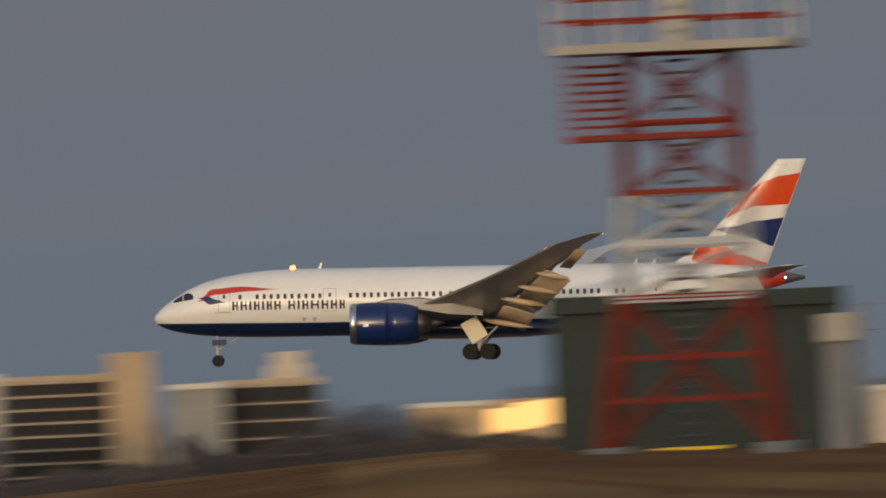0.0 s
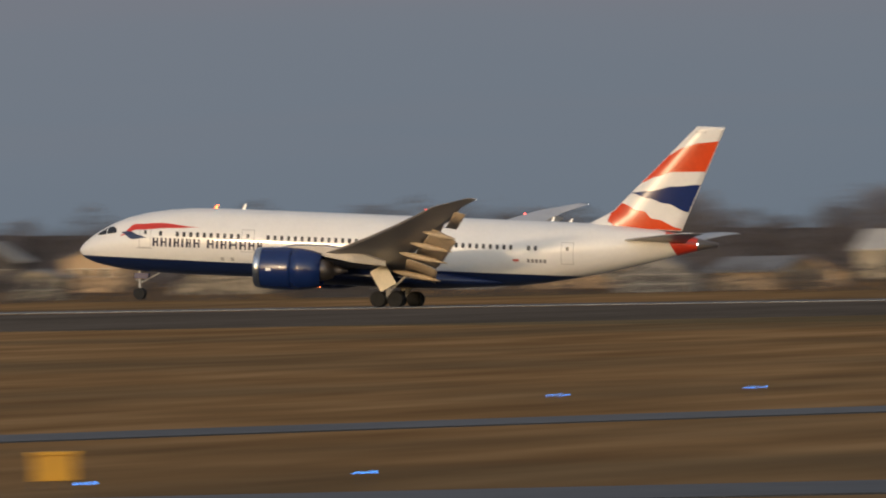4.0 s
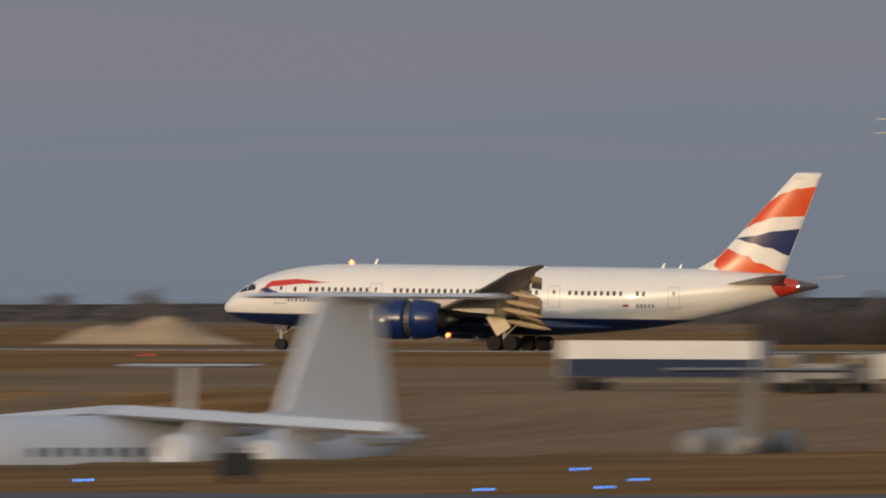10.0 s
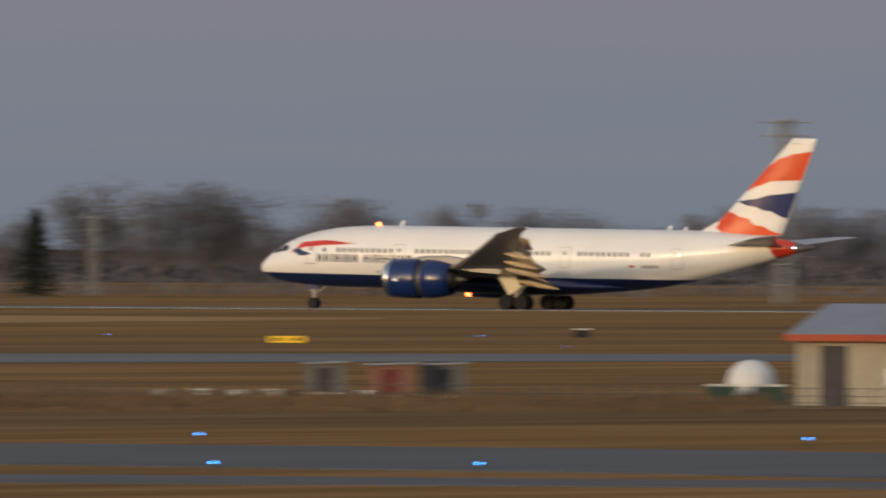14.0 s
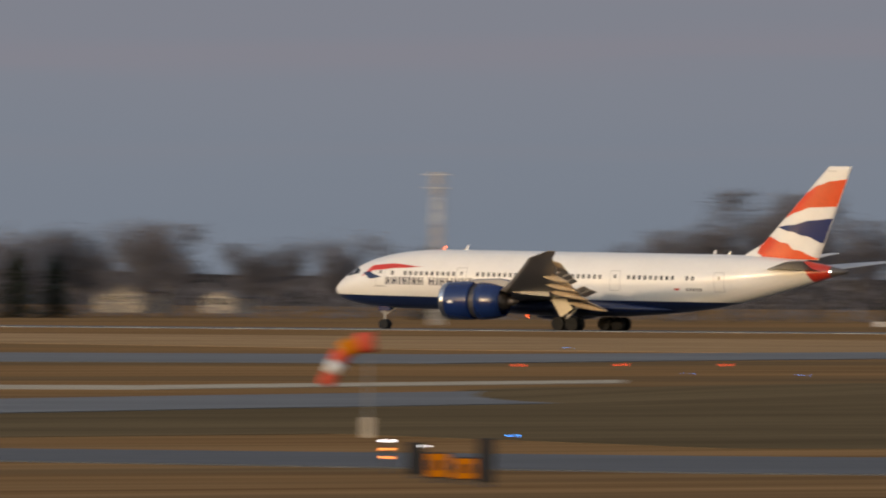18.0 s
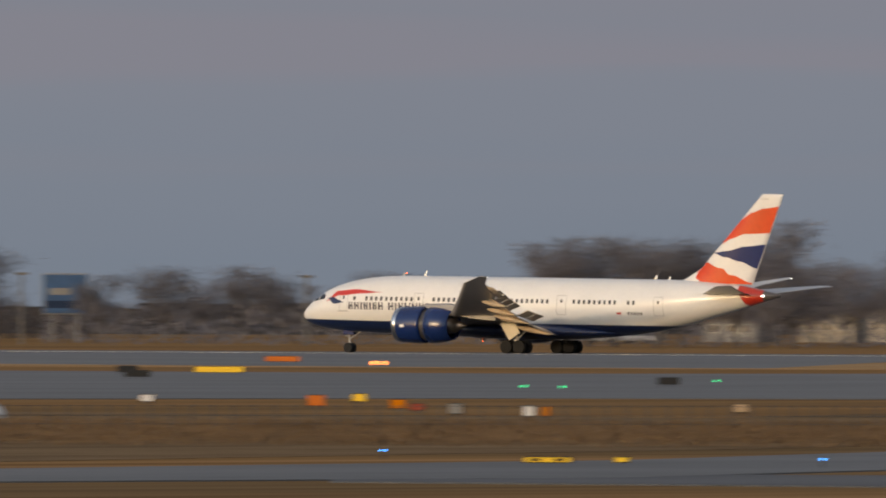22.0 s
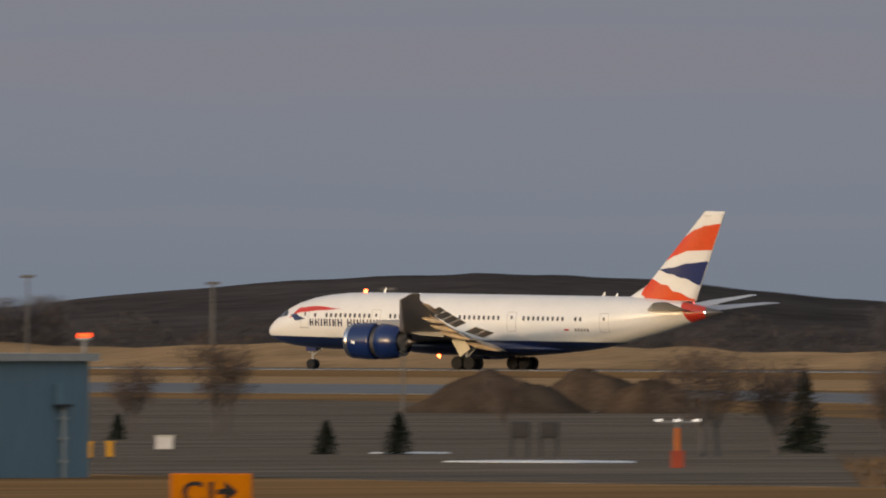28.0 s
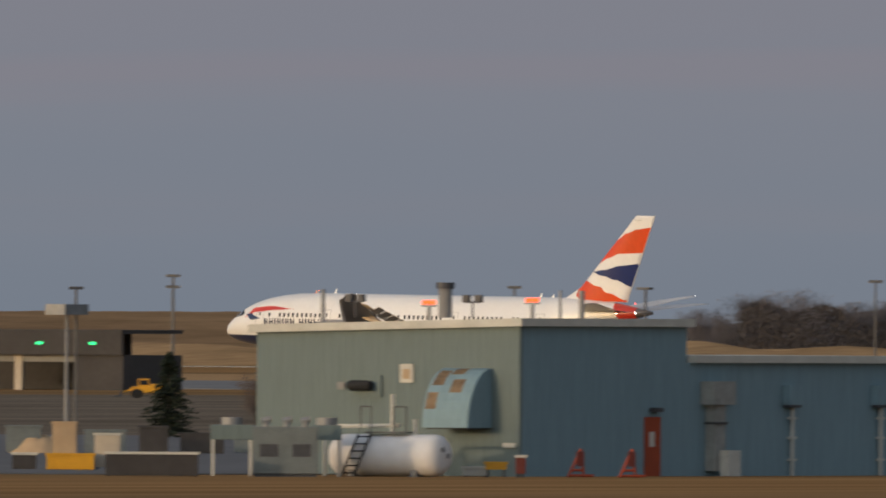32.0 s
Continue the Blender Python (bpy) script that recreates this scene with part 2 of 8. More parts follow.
HOT_METAL = mat("exhaust_metal", (0.20, 0.17, 0.15), rough=0.4, metal=0.9, var=0.2, scale=2)
RUBBER = mat("rubber", (0.018, 0.018, 0.019), rough=0.85, var=0.2, scale=3)
GLASS_DARK = mat("dark_glass", (0.02, 0.022, 0.028), rough=0.08, var=0.1, scale=1)
CABIN_GLASS = mat("cabin_glass", (0.085, 0.083, 0.085), rough=0.25, var=0.15, scale=1)
SEAM = mat("seam_grey", (0.42, 0.41, 0.40), rough=0.5, var=0.08, scale=1)
LETTER = mat("lettering_blue", (0.045, 0.043, 0.065), rough=0.6, var=0.08, scale=1)
LAMP_WHITE = mat("lamp_white", (1.0, 0.97, 0.92), emit=14)
LAMP_RED = mat("lamp_red", (1.0, 0.075, 0.015), emit=2.6)
LAMP_BEACON = mat("lamp_beacon", (1.0, 0.13, 0.032), emit=14)
LAMP_AMBER = mat("lamp_amber", (1.0, 0.27, 0.05), emit=5)
LAMP_BLUE = mat("lamp_blue", (0.05, 0.34, 1.0), emit=6)
LAMP_TIP = mat("lamp_tip", (1.0, 0.95, 0.92), emit=6)
LAMP_NAV = mat("lamp_nav_red", (1.0, 0.12, 0.10), emit=3)
LAMP_GREEN = mat("lamp_green", (0.03, 0.9, 0.30), emit=1.4)

# ---- mesh helpers ----
tag = tagged


def part(name, bm, material, parent=None, label="", smooth=False):
    me = bpy.data.meshes.new(name)
    bmesh.ops.recalc_face_normals(bm, faces=bm.faces)
    bm.to_mesh(me)
    bm.free()
    for m in material if isinstance(material, (list, tuple)) else (material,):
        me.materials.append(m)
    if smooth:
        for p in me.polygons:
            p.use_smooth = True
    ob = new(name, me)
    if parent:
        ob.parent = parent
    if label:
        ob["label"] = label
    return ob


def box(bm, x0, x1, y0, y1, z0, z1, m=None, slot=0):
    v = [bm.verts.new(Vector((x, y, z)) if m is None else m @ Vector((x, y, z))) for x in (x0, x1) for y in (y0, y1) for z in (z0, z1)]
    for q in ((0, 1, 3, 2), (4, 6, 7, 5), (0, 4, 5, 1), (2, 3, 7, 6), (0, 2, 6, 4), (1, 5, 7, 3)):
        bm.faces.new([v[i] for i in q]).material_index = slot
    return bm


def bx(x0, x1, y0, y1, z0, z1, bev=0.0):
    bm = box(bmesh.new(), x0, x1, y0, y1, z0, z1)
    if bev:
        bmesh.ops.bevel(bm, geom=list(bm.edges), offset=bev, segments=2, affect="EDGES", profile=0.6)
    return bm


def rod(bm, p0, p1, r0, r1=None, n=8, cap=True):
    p0, p1 = Vector(p0), Vector(p1)
    r1 = r0 if r1 is None else r1
    q = (p1 - p0).to_track_quat("Z", "Y").to_matrix()
    rings = []
    for p, r in ((p0, r0), (p1, r1)):
        rings.append([bm.verts.new(p + q @ Vector((r * math.cos(6.2832 * i / n), r * math.sin(6.2832 * i / n), 0))) for i in range(n)])
    for i in range(n):
        bm.faces.new((rings[0][i], rings[0][(i + 1) % n], rings[1][(i + 1) % n], rings[1][i]))
    if cap:
        bm.faces.new(rings[0][::-1])
        bm.faces.new(rings[1])
    return bm


def rods(pairs, r, n=6):
    bm = bmesh.new()
    for a, b in pairs:
        rod(bm, a, b, r, n=n)
    return bm


def loft(rings, close=True, caps=True):
    bm = bmesh.new()
    rs = [[bm.verts.new(p) for p in r] for r in rings]
    k = len(rs[0])
    for a, b in zip(rs, rs[1:]):
        for i in range(k if close else k - 1):
            bm.faces.new((a[i], a[(i + 1) % k], b[(i + 1) % k], b[i]))
    if caps and close:
        bm.faces.new(rs[0][::-1])
        bm.faces.new(rs[-1])
    return bm


def turned(profile, axis="x", n=28):
    """A body of revolution: profile rows are (along, radius)."""
    rings = []
    for a, r in profile:
        ring = []
        for i in range(n):
            c, s = r * math.cos(6.28319 * i / n), r * math.sin(6.28319 * i / n)
            ring.append((a, c, s) if axis == "x" else ((c, a, s) if axis == "y" else (c, s, a)))
        rings.append(ring)
    return loft(rings)


def prism(poly, y0, y1):
    """A flat outline of (x, z) given depth along y."""
    return loft([[(x, y0, z) for x, z in poly], [(x, y1, z) for x, z in poly]])


def shift(bm, m):
    bmesh.ops.transform(bm, matrix=m, verts=bm.verts)
    return bm


def empty(name):
    ob = new(name)
    ob.empty_display_size = 0.5
    return ob


def at(bearing, dist):
    """A place on the airfield by compass bearing (degrees to the west of north) and distance from the viewpoint."""
    return Vector((-dist * math.sin(radians(bearing)), dist * math.cos(radians(bearing)), 0))


def put(ob, bearing, dist, z=0.0, turn=0.0):
    p = at(bearing, dist)
    ob.matrix_basis = pose(p.x, p.y, z, 0, 0, bearing + turn)
    return ob


def there(bearing, dist, z=0.0, turn=0.0):
    p = at(bearing, dist)
    return pose(p.x, p.y, z, 0, 0, bearing + turn)


# ---- the airliner ----
MARK_GREY = mat("faded_mark_grey", (0.20, 0.19, 0.19), rough=0.6, var=0.08, scale=1)
DOOR_CREAM = mat("door_cream", (0.74, 0.68, 0.56), rough=0.5, var=0.1, scale=0.8)
# metres aft of the nose: belly, crown, half width
HULL = [(0.0, 3.50, 3.62, 0.06), (0.15, 3.22, 3.95, 0.36), (0.5, 2.96, 4.35, 0.72), (1.0, 2.72, 4.78, 1.06), (1.6, 2.52, 5.22, 1.38), (2.3, 2.36, 5.68, 1.68),
        (3.2, 2.20, 6.18, 1.99), (4.4, 2.06, 6.68, 2.30), (6.0, 1.95, 7.13, 2.58), (8.0, 1.88, 7.47, 2.76), (10.0, 1.85, 7.66, 2.85), (12.5, 1.85, 7.74, 2.88),
        (20.0, 1.85, 7.75, 2.88), (30.0, 1.85, 7.75, 2.88), (36.0, 1.87, 7.75, 2.88), (39.0, 2.02, 7.75, 2.84), (42.0, 2.42, 7.75, 2.70), (45.0, 3.02, 7.73, 2.44),
        (48.0, 3.76, 7.64, 2.05), (50.5, 4.45, 7.45, 1.62), (52.5, 5.02, 7.20, 1.22), (54.0, 5.45, 6.95, 0.90), (55.3, 5.80, 6.68, 0.58), (56.6, 6.10, 6.42, 0.24)]
NOSE = -28.4


def hull_at(x):
    xs = [r[0] for r in HULL]
    return tuple(float(np.interp(x, xs, [r[k] for r in HULL])) for k in (1, 2, 3))


def skin(x, z, side=-1, proud=0.012):
    """The point of the hull's side at x aft of the nose and height z."""
    b, t, w = hull_at(x)
    u = max(-1.0, min(1.0, (z - (b + t) / 2) / ((t - b) / 2)))
    k = math.sqrt(max(0.0, 1 - u * u))
    return Vector((NOSE + x, side * (w * k + proud), z))


def patch(x0, x1, low, high, side=-1, nx=6, nz=3, proud=0.012, name_fn=skin):
    """A piece of skin between two curves, a little proud of the hull."""
    bm = bmesh.new()
    g = []
    for i in range(nx + 1):
        x = x0 + (x1 - x0) * i / nx
        lo, hi = (low(x) if callable(low) else low), (high(x) if callable(high) else high)
        g.append([bm.verts.new(name_fn(x, lo + (hi - lo) * j / nz, side, proud)) for j in range(nz + 1)])
    for a, b in zip(g, g[1:]):
        for j in range(nz):
            bm.faces.new((a[j], b[j], b[j + 1], a[j + 1]))
    return bm


def join(*bms):
    out = bmesh.new()
    for b in bms:
        me = bpy.data.meshes.new("join")
        b.to_mesh(me)
        b.free()
        out.from_mesh(me)
        bpy.data.meshes.remove(me)
    return out


FIN_LOW, FIN_TOP = 7.35, 16.56


def fin_edges(z):
    k = (z - FIN_LOW) / 9.4
    front = 45.8 + 8.75 * k - 1.3 * max(0.0, 0.16 - k) / 0.16
    return front, 53.35 + 3.58 * k


def fin_skin(c, z, side, proud):
    """c: fraction of the chord."""
    f, r = fin_edges(z)
    thick = (r - f) * 0.52 * (0.2969 * math.sqrt(c) - 0.126 * c - 0.3516 * c ** 2 + 0.2843 * c ** 3 - 0.1036 * c ** 4)
    return Vector((NOSE + f + (r - f) * c, side * (max(thick, 0.012) + proud), z))


def lerp(pts):
    return lambda x: float(np.interp(x, [p[0] for p in pts], [p[1] for p in pts]))


def wave(pts):
    """A smooth curve through a few points."""
    def f(x):
        for (a, p), (b, q) in zip(pts, pts[1:]):
            if x <= b:
                u = (x - a) / (b - a)
                return p + (q - p) * u * u * (3 - 2 * u)
        return pts[-1][1]
    return f


def section(x0, x1, z, y, thick, n=9):
    """An aerofoil section at the span y: leading edge x0, trailing edge x1."""
    c = x1 - x0
    up, low = [], []
    for i in range(n + 1):
        u = i / n
        t = thick * c * (1.48 * math.sqrt(u) - 0.63 * u - 1.76 * u * u + 1.42 * u ** 3 - 0.50 * u ** 4) * 1.02
        camber = 0.03 * c * math.sin(math.pi * u)
        up.append((x0 + c * u, y, z + camber + t * 0.62))
        low.append((x0 + c * u, y, z + camber - t * 0.38 - 0.004))
    return [(NOSE + p[0], p[1], p[2]) for p in up + low[:0:-1]]


def lit_tops(bm):
    """Upper faces take the second material, a grey paled to look lit from above."""
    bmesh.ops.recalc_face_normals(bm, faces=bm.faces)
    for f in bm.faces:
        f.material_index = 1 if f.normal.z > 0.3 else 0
    return bm


def wing_lines(y):
    """Leading edge, trailing edge, height and thickness of the wing at the span y."""
    lead = 18.2 + 0.71 * (y - 2.6) + (0.55 * (y - 27.3) if y > 27.3 else 0)
    trail = float(np.interp(y, [2.6, 9.6, 27.3, 30.0], [31.4, 32.7, 38.5, 40.2]))
    return lead, trail, 2.75 + 0.112 * (y - 2.6) + 2.1 * (y / 30.0) ** 2.2, float(np.interp(y, [2.6, 9.6, 30], [0.13, 0.105, 0.085]))


def build_wing(side, plane):
    """A wing with its flaps, spoilers, fairings and lights; it hinges at the root to flex."""
    pivot = Vector((0, side * 2.6, 2.75))
    rings = []
    for y in (1.6, 4, 6.5, 9.6, 13, 17, 21, 24.5, 27.3, 28.8, 29.6, 30.0):
        a, b, z, th = wing_lines(y)
        cut = float(np.interp(y, [2.6, 9.6, 20.8, 21.4, 27.3, 30], [2.0, 1.7, 1.3, 0.35, 0.2, 0.0]))
        rings.append([(p[0], side * p[1], p[2]) for p in section(a, b - cut, z, y, th)])
    back = Matrix.Translation(-pivot)
    wing = part("wing", lit_tops(shift(loft(rings), back)), [WING_GREY, WING_LIT], plane, "grey swept wing, its top coloured paler as if lit", smooth=True)
    wing.matrix_basis = Matrix.Translation(pivot)

    def flap(y0, y1, chord, drop, slide, nm, gap=0.0):
        rg = []
        for y in (y0, (y0 + y1) / 2, y1):
            a, b, z, th = wing_lines(y)
            sec = section(0, chord, 0, y, 0.11)
            ca, sa = math.cos(radians(drop)), math.sin(radians(drop))
            rg.append([(NOSE + b + slide + (p[0] - NOSE) * ca + p[2] * sa, side * p[1], z - gap - (p[0] - NOSE) * sa + p[2] * ca) for p in sec])
        return part(nm, shift(loft(rg), back), FLAP_GREY, wing, "pale lowered trailing-edge flap", smooth=True)

    flap(3.2, 9.3, 2.9, 18, -2.0, "flap", 0.05)
    flap(11.4, 20.8, 2.4, 24, -1.6, "flap", 0.08)
    flap(9.5, 11.2, 2.5, 18, -1.7, "flaperon", 0.06)
    flap(21.2, 26.0, 1.0, 8, -0.5, "aileron", 0.0)
    for y, ln in ((5.6, 4.4), (13.2, 4.4), (17.0, 3.8), (20.9, 3.0)):
        a, b, z, th = wing_lines(y)
        prof = [(0.0, 0.03), (0.5, 0.18), (1.4, 0.27), (ln * 0.6, 0.26), (ln * 0.85, 0.15), (ln, 0.03)]
        bm = turned(prof, n=10)
        part("flap_track_fairing", shift(bm, back @ Matrix.Translation((NOSE + b - 0.8 - ln * 0.55, side * y, z - 0.36)) @ pose(0, 0, 0, 0, 10, 0)), FLAP_GREY, wing, smooth=True)
    spoilers = []
    for y0, y1 in ((4.2, 6.4), (6.5, 8.8), (11.6, 13.8), (13.9, 16.1), (16.2, 18.4), (18.5, 20.6)):
        a, b, z, th = wing_lines((y0 + y1) / 2)
        _, b0, z0, _ = wing_lines(y0)
        _, b1, z1, _ = wing_lines(y1)
        ch = 1.25
        hinge = Vector((NOSE + b - ch - 0.5, side * (y0 + y1) / 2, z + 0.35)) - pivot
        bm = bmesh.new()
        box(bm, 0, ch, -(y1 - y0) / 2 + 0.03, (y1 - y0) / 2 - 0.03, 0, 0.05)
        sp = part("spoiler", bm, FLAP_GREY, wing, "raised pale spoiler panel")
        spoilers.append((sp, Matrix.Translation(hinge) @ pose(0, 0, 0, side * math.degrees(math.atan2(z1 - z0, y1 - y0)), 0, side * math.degrees(math.atan2(b1 - b0, y1 - y0)) * -1)))
    a, b, z, th = wing_lines(29.7)
    bm = bmesh.new()
    bmesh.ops.create_icosphere(bm, subdivisions=1, radius=0.04)
    part("wingtip_lamp", shift(bm, back @ Matrix.Translation((NOSE + b + 0.05, side * 29.85, z + 0.05))), LAMP_TIP, wing, "white lit wingtip lamp")
    # red navigation lamp on the leading edge
    a, b, z, th = wing_lines(25.9)
    bm = bmesh.new()
    bmesh.ops.create_icosphere(bm, subdivisions=1, radius=0.11)
    part("nav_lamp", shift(bm, back @ Matrix.Translation((NOSE + a + 0.3, side * 25.9, z + 0.12))), LAMP_NAV, wing)
    return wing, pivot, spoilers


def build_engine(side, plane):
    cx, cy, cz = NOSE + 17.45, side * 9.9, 2.82
    m = Matrix.Translation((cx, cy, cz))
    eng = part("engine", shift(turned([(0.35, 1.50), (0.18, 1.56), (0.1, 1.64), (0.3, 1.72), (0.9, 1.80), (2.0, 1.86), (3.0, 1.86), (3.3, 1.85), (3.3, 1.55), (2.0, 1.45), (0.9, 1.42)], n=36), m),
               COWL_BLUE, plane, "dark blue turbofan nacelle", smooth=True)
    part("inlet_lip", shift(turned([(0.55, 1.46), (0.2, 1.50), (0.04, 1.56), (0.0, 1.62), (0.06, 1.69), (0.25, 1.755), (0.62, 1.80), (0.6, 1.62)], n=36), m), STEEL, eng, "polished silver inlet lip", smooth=True)
    part("fan", shift(turned([(1.1, 1.45), (1.15, 0.45), (0.7, 0.2), (0.55, 0.02)], n=24), m), DARK_METAL, eng, "dark fan with grey spinner")
    part("cascade", shift(turned([(3.1, 1.62), (4.4, 1.6), (4.4, 1.3), (3.1, 1.3)], n=30), m), DARK_METAL, eng, "dark reverser cascade ring")
    sleeve = part("reverser_sleeve", shift(turned([(3.34, 1.85), (4.1, 1.82), (5.0, 1.69), (5.9, 1.46), (5.92, 1.40), (5.0, 1.55), (4.1, 1.68), (3.36, 1.70)], n=36), m), COWL_BLUE, eng, "dark blue thrust reverser sleeve", smooth=True)
    part("core_nozzle", shift(turned([(4.6, 1.05), (5.9, 1.0), (6.9, 0.7), (6.85, 0.5), (7.4, 0.38), (8.2, 0.04)], n=20), m), HOT_METAL, eng, "brownish exhaust cone", smooth=True)
    rings = []
    for x, zt, zb, w in ((1.9, 1.9, 1.78, 0.06), (3.4, 2.25, 1.7, 0.24), (6.0, 2.35, 1.2, 0.3), (8.6, 2.0, 0.75, 0.26), (11.5, 1.15, 0.55, 0.05)):
        rings.append([(cx + x, cy - w, cz + zb), (cx + x, cy + w, cz + zb), (cx + x, cy + w, cz + zt - 0.25), (cx + x, cy, cz + zt - 0.1), (cx + x, cy - w, cz + zt - 0.25)])
    part("pylon", loft(rings), WING_GREY, eng, "grey engine pylon")
    bm = bmesh.new()
    box(bm, cx + 1.2, cx + 1.65, cy + side * 1.85 - 0.02, cy + side * 1.85 + 0.02, cz - 0.25, cz + 0.02)
    part("cowl_mark", bm, WHITE_SKIN, eng)
    return sleeve


def wheel(name, parent, x, y, z, r, w):
    bm = turned([(-w / 2, r * 0.62), (-w / 2, r * 0.9), (-w * 0.36, r), (w * 0.36, r), (w / 2, r * 0.9), (w / 2, r * 0.62)], axis="y", n=22)
    t = part(name, shift(bm, Matrix.Translation((x, y, z))), RUBBER, parent, smooth=False)
    part("rim", shift(turned([(-w * 0.46, r * 0.6), (-w * 0.40, r * 0.2), (w * 0.40, r * 0.2), (w * 0.46, r * 0.6)], axis="y", n=16), Matrix.Translation((x, y, z))), SEAM, t, "grey wheel rim")
    return t


def build_airliner():
    plane = tag(empty("airliner"), "white twin-jet airliner with blue belly, red and blue tail", "airliner")
    rings = []
    for x, b, t, w in HULL:
        zc, h = (b + t) / 2, (t - b) / 2
        rings.append([(NOSE + x, w * math.sin(6.28319 * i / 48), zc + h * math.cos(6.28319 * i / 48)) for i in range(48)])
    hull = part("fuselage", loft(rings), LIVERY, plane, "white fuselage with blue belly and red tail cone", smooth=True)
    # wing to body fairing
    rg = []
    for x, zb, zt, w in ((16.5, 2.2, 3.0, 1.6), (19.0, 1.62, 3.2, 3.0), (22, 1.45, 3.35, 3.45), (28, 1.42, 3.3, 3.5), (32.5, 1.5, 3.1, 3.3), (36, 1.75, 2.8, 2.3), (38.5, 2.0, 2.5, 0.9)):
        zc, h = (zb + zt) / 2, (zt - zb) / 2
        rg.append([(NOSE + x, w * math.sin(6.28319 * i / 24), zc + h * math.cos(6.28319 * i / 24)) for i in range(24)])
    part("belly_fairing", loft(rg), NAVY, plane, "dark blue belly fairing", smooth=True)
    # fin
    zs = [FIN_LOW + (FIN_TOP - FIN_LOW) * i / 28 for i in range(29)]
    cs = [0, 0.01, 0.03, 0.06, 0.1, 0.15, 0.2, 0.25, 0.3, 0.35, 0.38, 0.41, 0.48, 0.6, 0.75, 0.87, 1.0]
    rings = [[fin_skin(c, z, -1, 0) for c in cs] + [fin_skin(c, z, 1, 0) for c in cs[::-1]] for z in zs]
    fin = part("fin", loft(rings), FIN_WHITE, plane, "white tail fin with waving red and blue stripes", smooth=True)
    stripes = [("red_stripe", ORANGE_RED, wave([(0, 11.4), (0.15, 12.0), (0.4, 12.5), (1, 12.6)]), wave([(0, 13.9), (0.17, 14.65), (0.5, 15.1), (1, 15.3)])),
               ("navy_stripe", NAVY_FLAT, wave([(0, 10.5), (0.33, 10.1), (0.62, 9.7), (1, 9.0)]), wave([(0, 10.56), (0.26, 10.75), (0.57, 11.22), (1, 11.45)])),
               ("red_stripe", ORANGE_RED, wave([(0, 8.7), (0.2, 7.85), (0.34, 7.42), (1, 7.40)]), wave([(0, 9.58), (0.36, 9.0), (0.64, 8.3), (1, 7.55)]))]
    for nm, ma, lo, hi in stripes:
        for side in (-1, 1):
            part(nm, patch(0.015, 0.985, lo, hi, side, 34, 6, 0.03, fin_skin), ma, fin, smooth=True)
    for side in (-1, 1):
        for i in range(4):
            part("registration_bar", patch(0.14 + 0.09 * i, 0.19 + 0.09 * i, 15.98, 16.14, side, 1, 1, 0.03, fin_skin), SEAM, fin)
    # tailplane
    for side in (-1, 1):
        rg = []
        for y, a, b, z in ((0.6, 47.6, 53.8, 6.25), (3.5, 49.8, 54.4, 6.55), (7.5, 53.0, 55.8, 7.0), (9.4, 54.6, 56.6, 7.2), (9.9, 55.7, 56.95, 7.25)):
            rg.append([(p[0], side * p[1], p[2]) for p in section(a, b, z, y, 0.10)])
        part("tailplane", lit_tops(loft(rg)), [WING_GREY, WING_LIT], plane, "grey tailplane, its top coloured paler as if lit", smooth=True)
    bm = bmesh.new()
    bmesh.ops.create_icosphere(bm, subdivisions=2, radius=0.075)
    part("tail_lamp", shift(bm, Matrix.Translation((NOSE + 54.9, -0.66, 6.25))), LAMP_WHITE, plane, "white lit tail lamp")
    # cabin windows, in groups between the doors
    groups = [(7.6, 8.2), (9.1, 14.6), (17.2, 20.9), (21.4, 25.2), (25.9, 31.2), (33.9, 39.3), (40.3, 41.3)]
    proto = {}
    for side in (-1, 1):
        for a, b in groups:
            x = a
            while x < b:
                if side not in proto:
                    bm = bmesh.new()
                    vs = [bm.verts.new(v) for v in ((-0.11, 0, -0.22), (0.11, 0, -0.22), (0.14, 0, -0.12), (0.14, 0, 0.12), (0.11, 0, 0.22), (-0.11, 0, 0.22), (-0.14, 0, 0.12), (-0.14, 0, -0.12))]
                    bm.faces.new(vs)
                    bmesh.ops.solidify(bm, geom=list(bm.faces), thickness=0.01)
                    w = part("cabin_window", bm, CABIN_GLASS, hull)
                    proto[side] = w
                else:
                    w = new("cabin_window", proto[side].data)
                    w.parent = hull
                p = skin(x, 5.36, side, 0.014)
                q = skin(x, 5.46, side, 0.014)
                w.matrix_basis = Matrix.Translation(p) @ pose(0, 0, 0, math.degrees(math.atan2(p.y - q.y, 0.1)), 0, 0)
                x += 0.605
    # doors: a fine frame on each side, with a small window
    for side in (-1, 1):
        for x, z0, z1, w in ((6.2, 4.05, 5.95, 1.07), (15.4, 4.0, 6.0, 1.15), (32.4, 4.0, 6.0, 1.15), (43.7, 4.05, 6.0, 1.1)):
            d = 0.06
            bms = [patch(x - w / 2, x - w / 2 + d, z0, z1, side, 1, 6), patch(x + w / 2 - d, x + w / 2, z0, z1, side, 1, 6),
                   patch(x - w / 2 + d, x + w / 2 - d, z0, z0 + d, side, 2, 1), patch(x - w / 2 + d, x + w / 2 - d, z1 - d, z1, side, 2, 1)]
            dr = part("cabin_door", join(*bms), SEAM, hull, "outlined cabin door")
            part("door_window", patch(x - 0.12, x + 0.12, 5.25, 5.6, side, 1, 2, 0.014), CABIN_GLASS, dr)
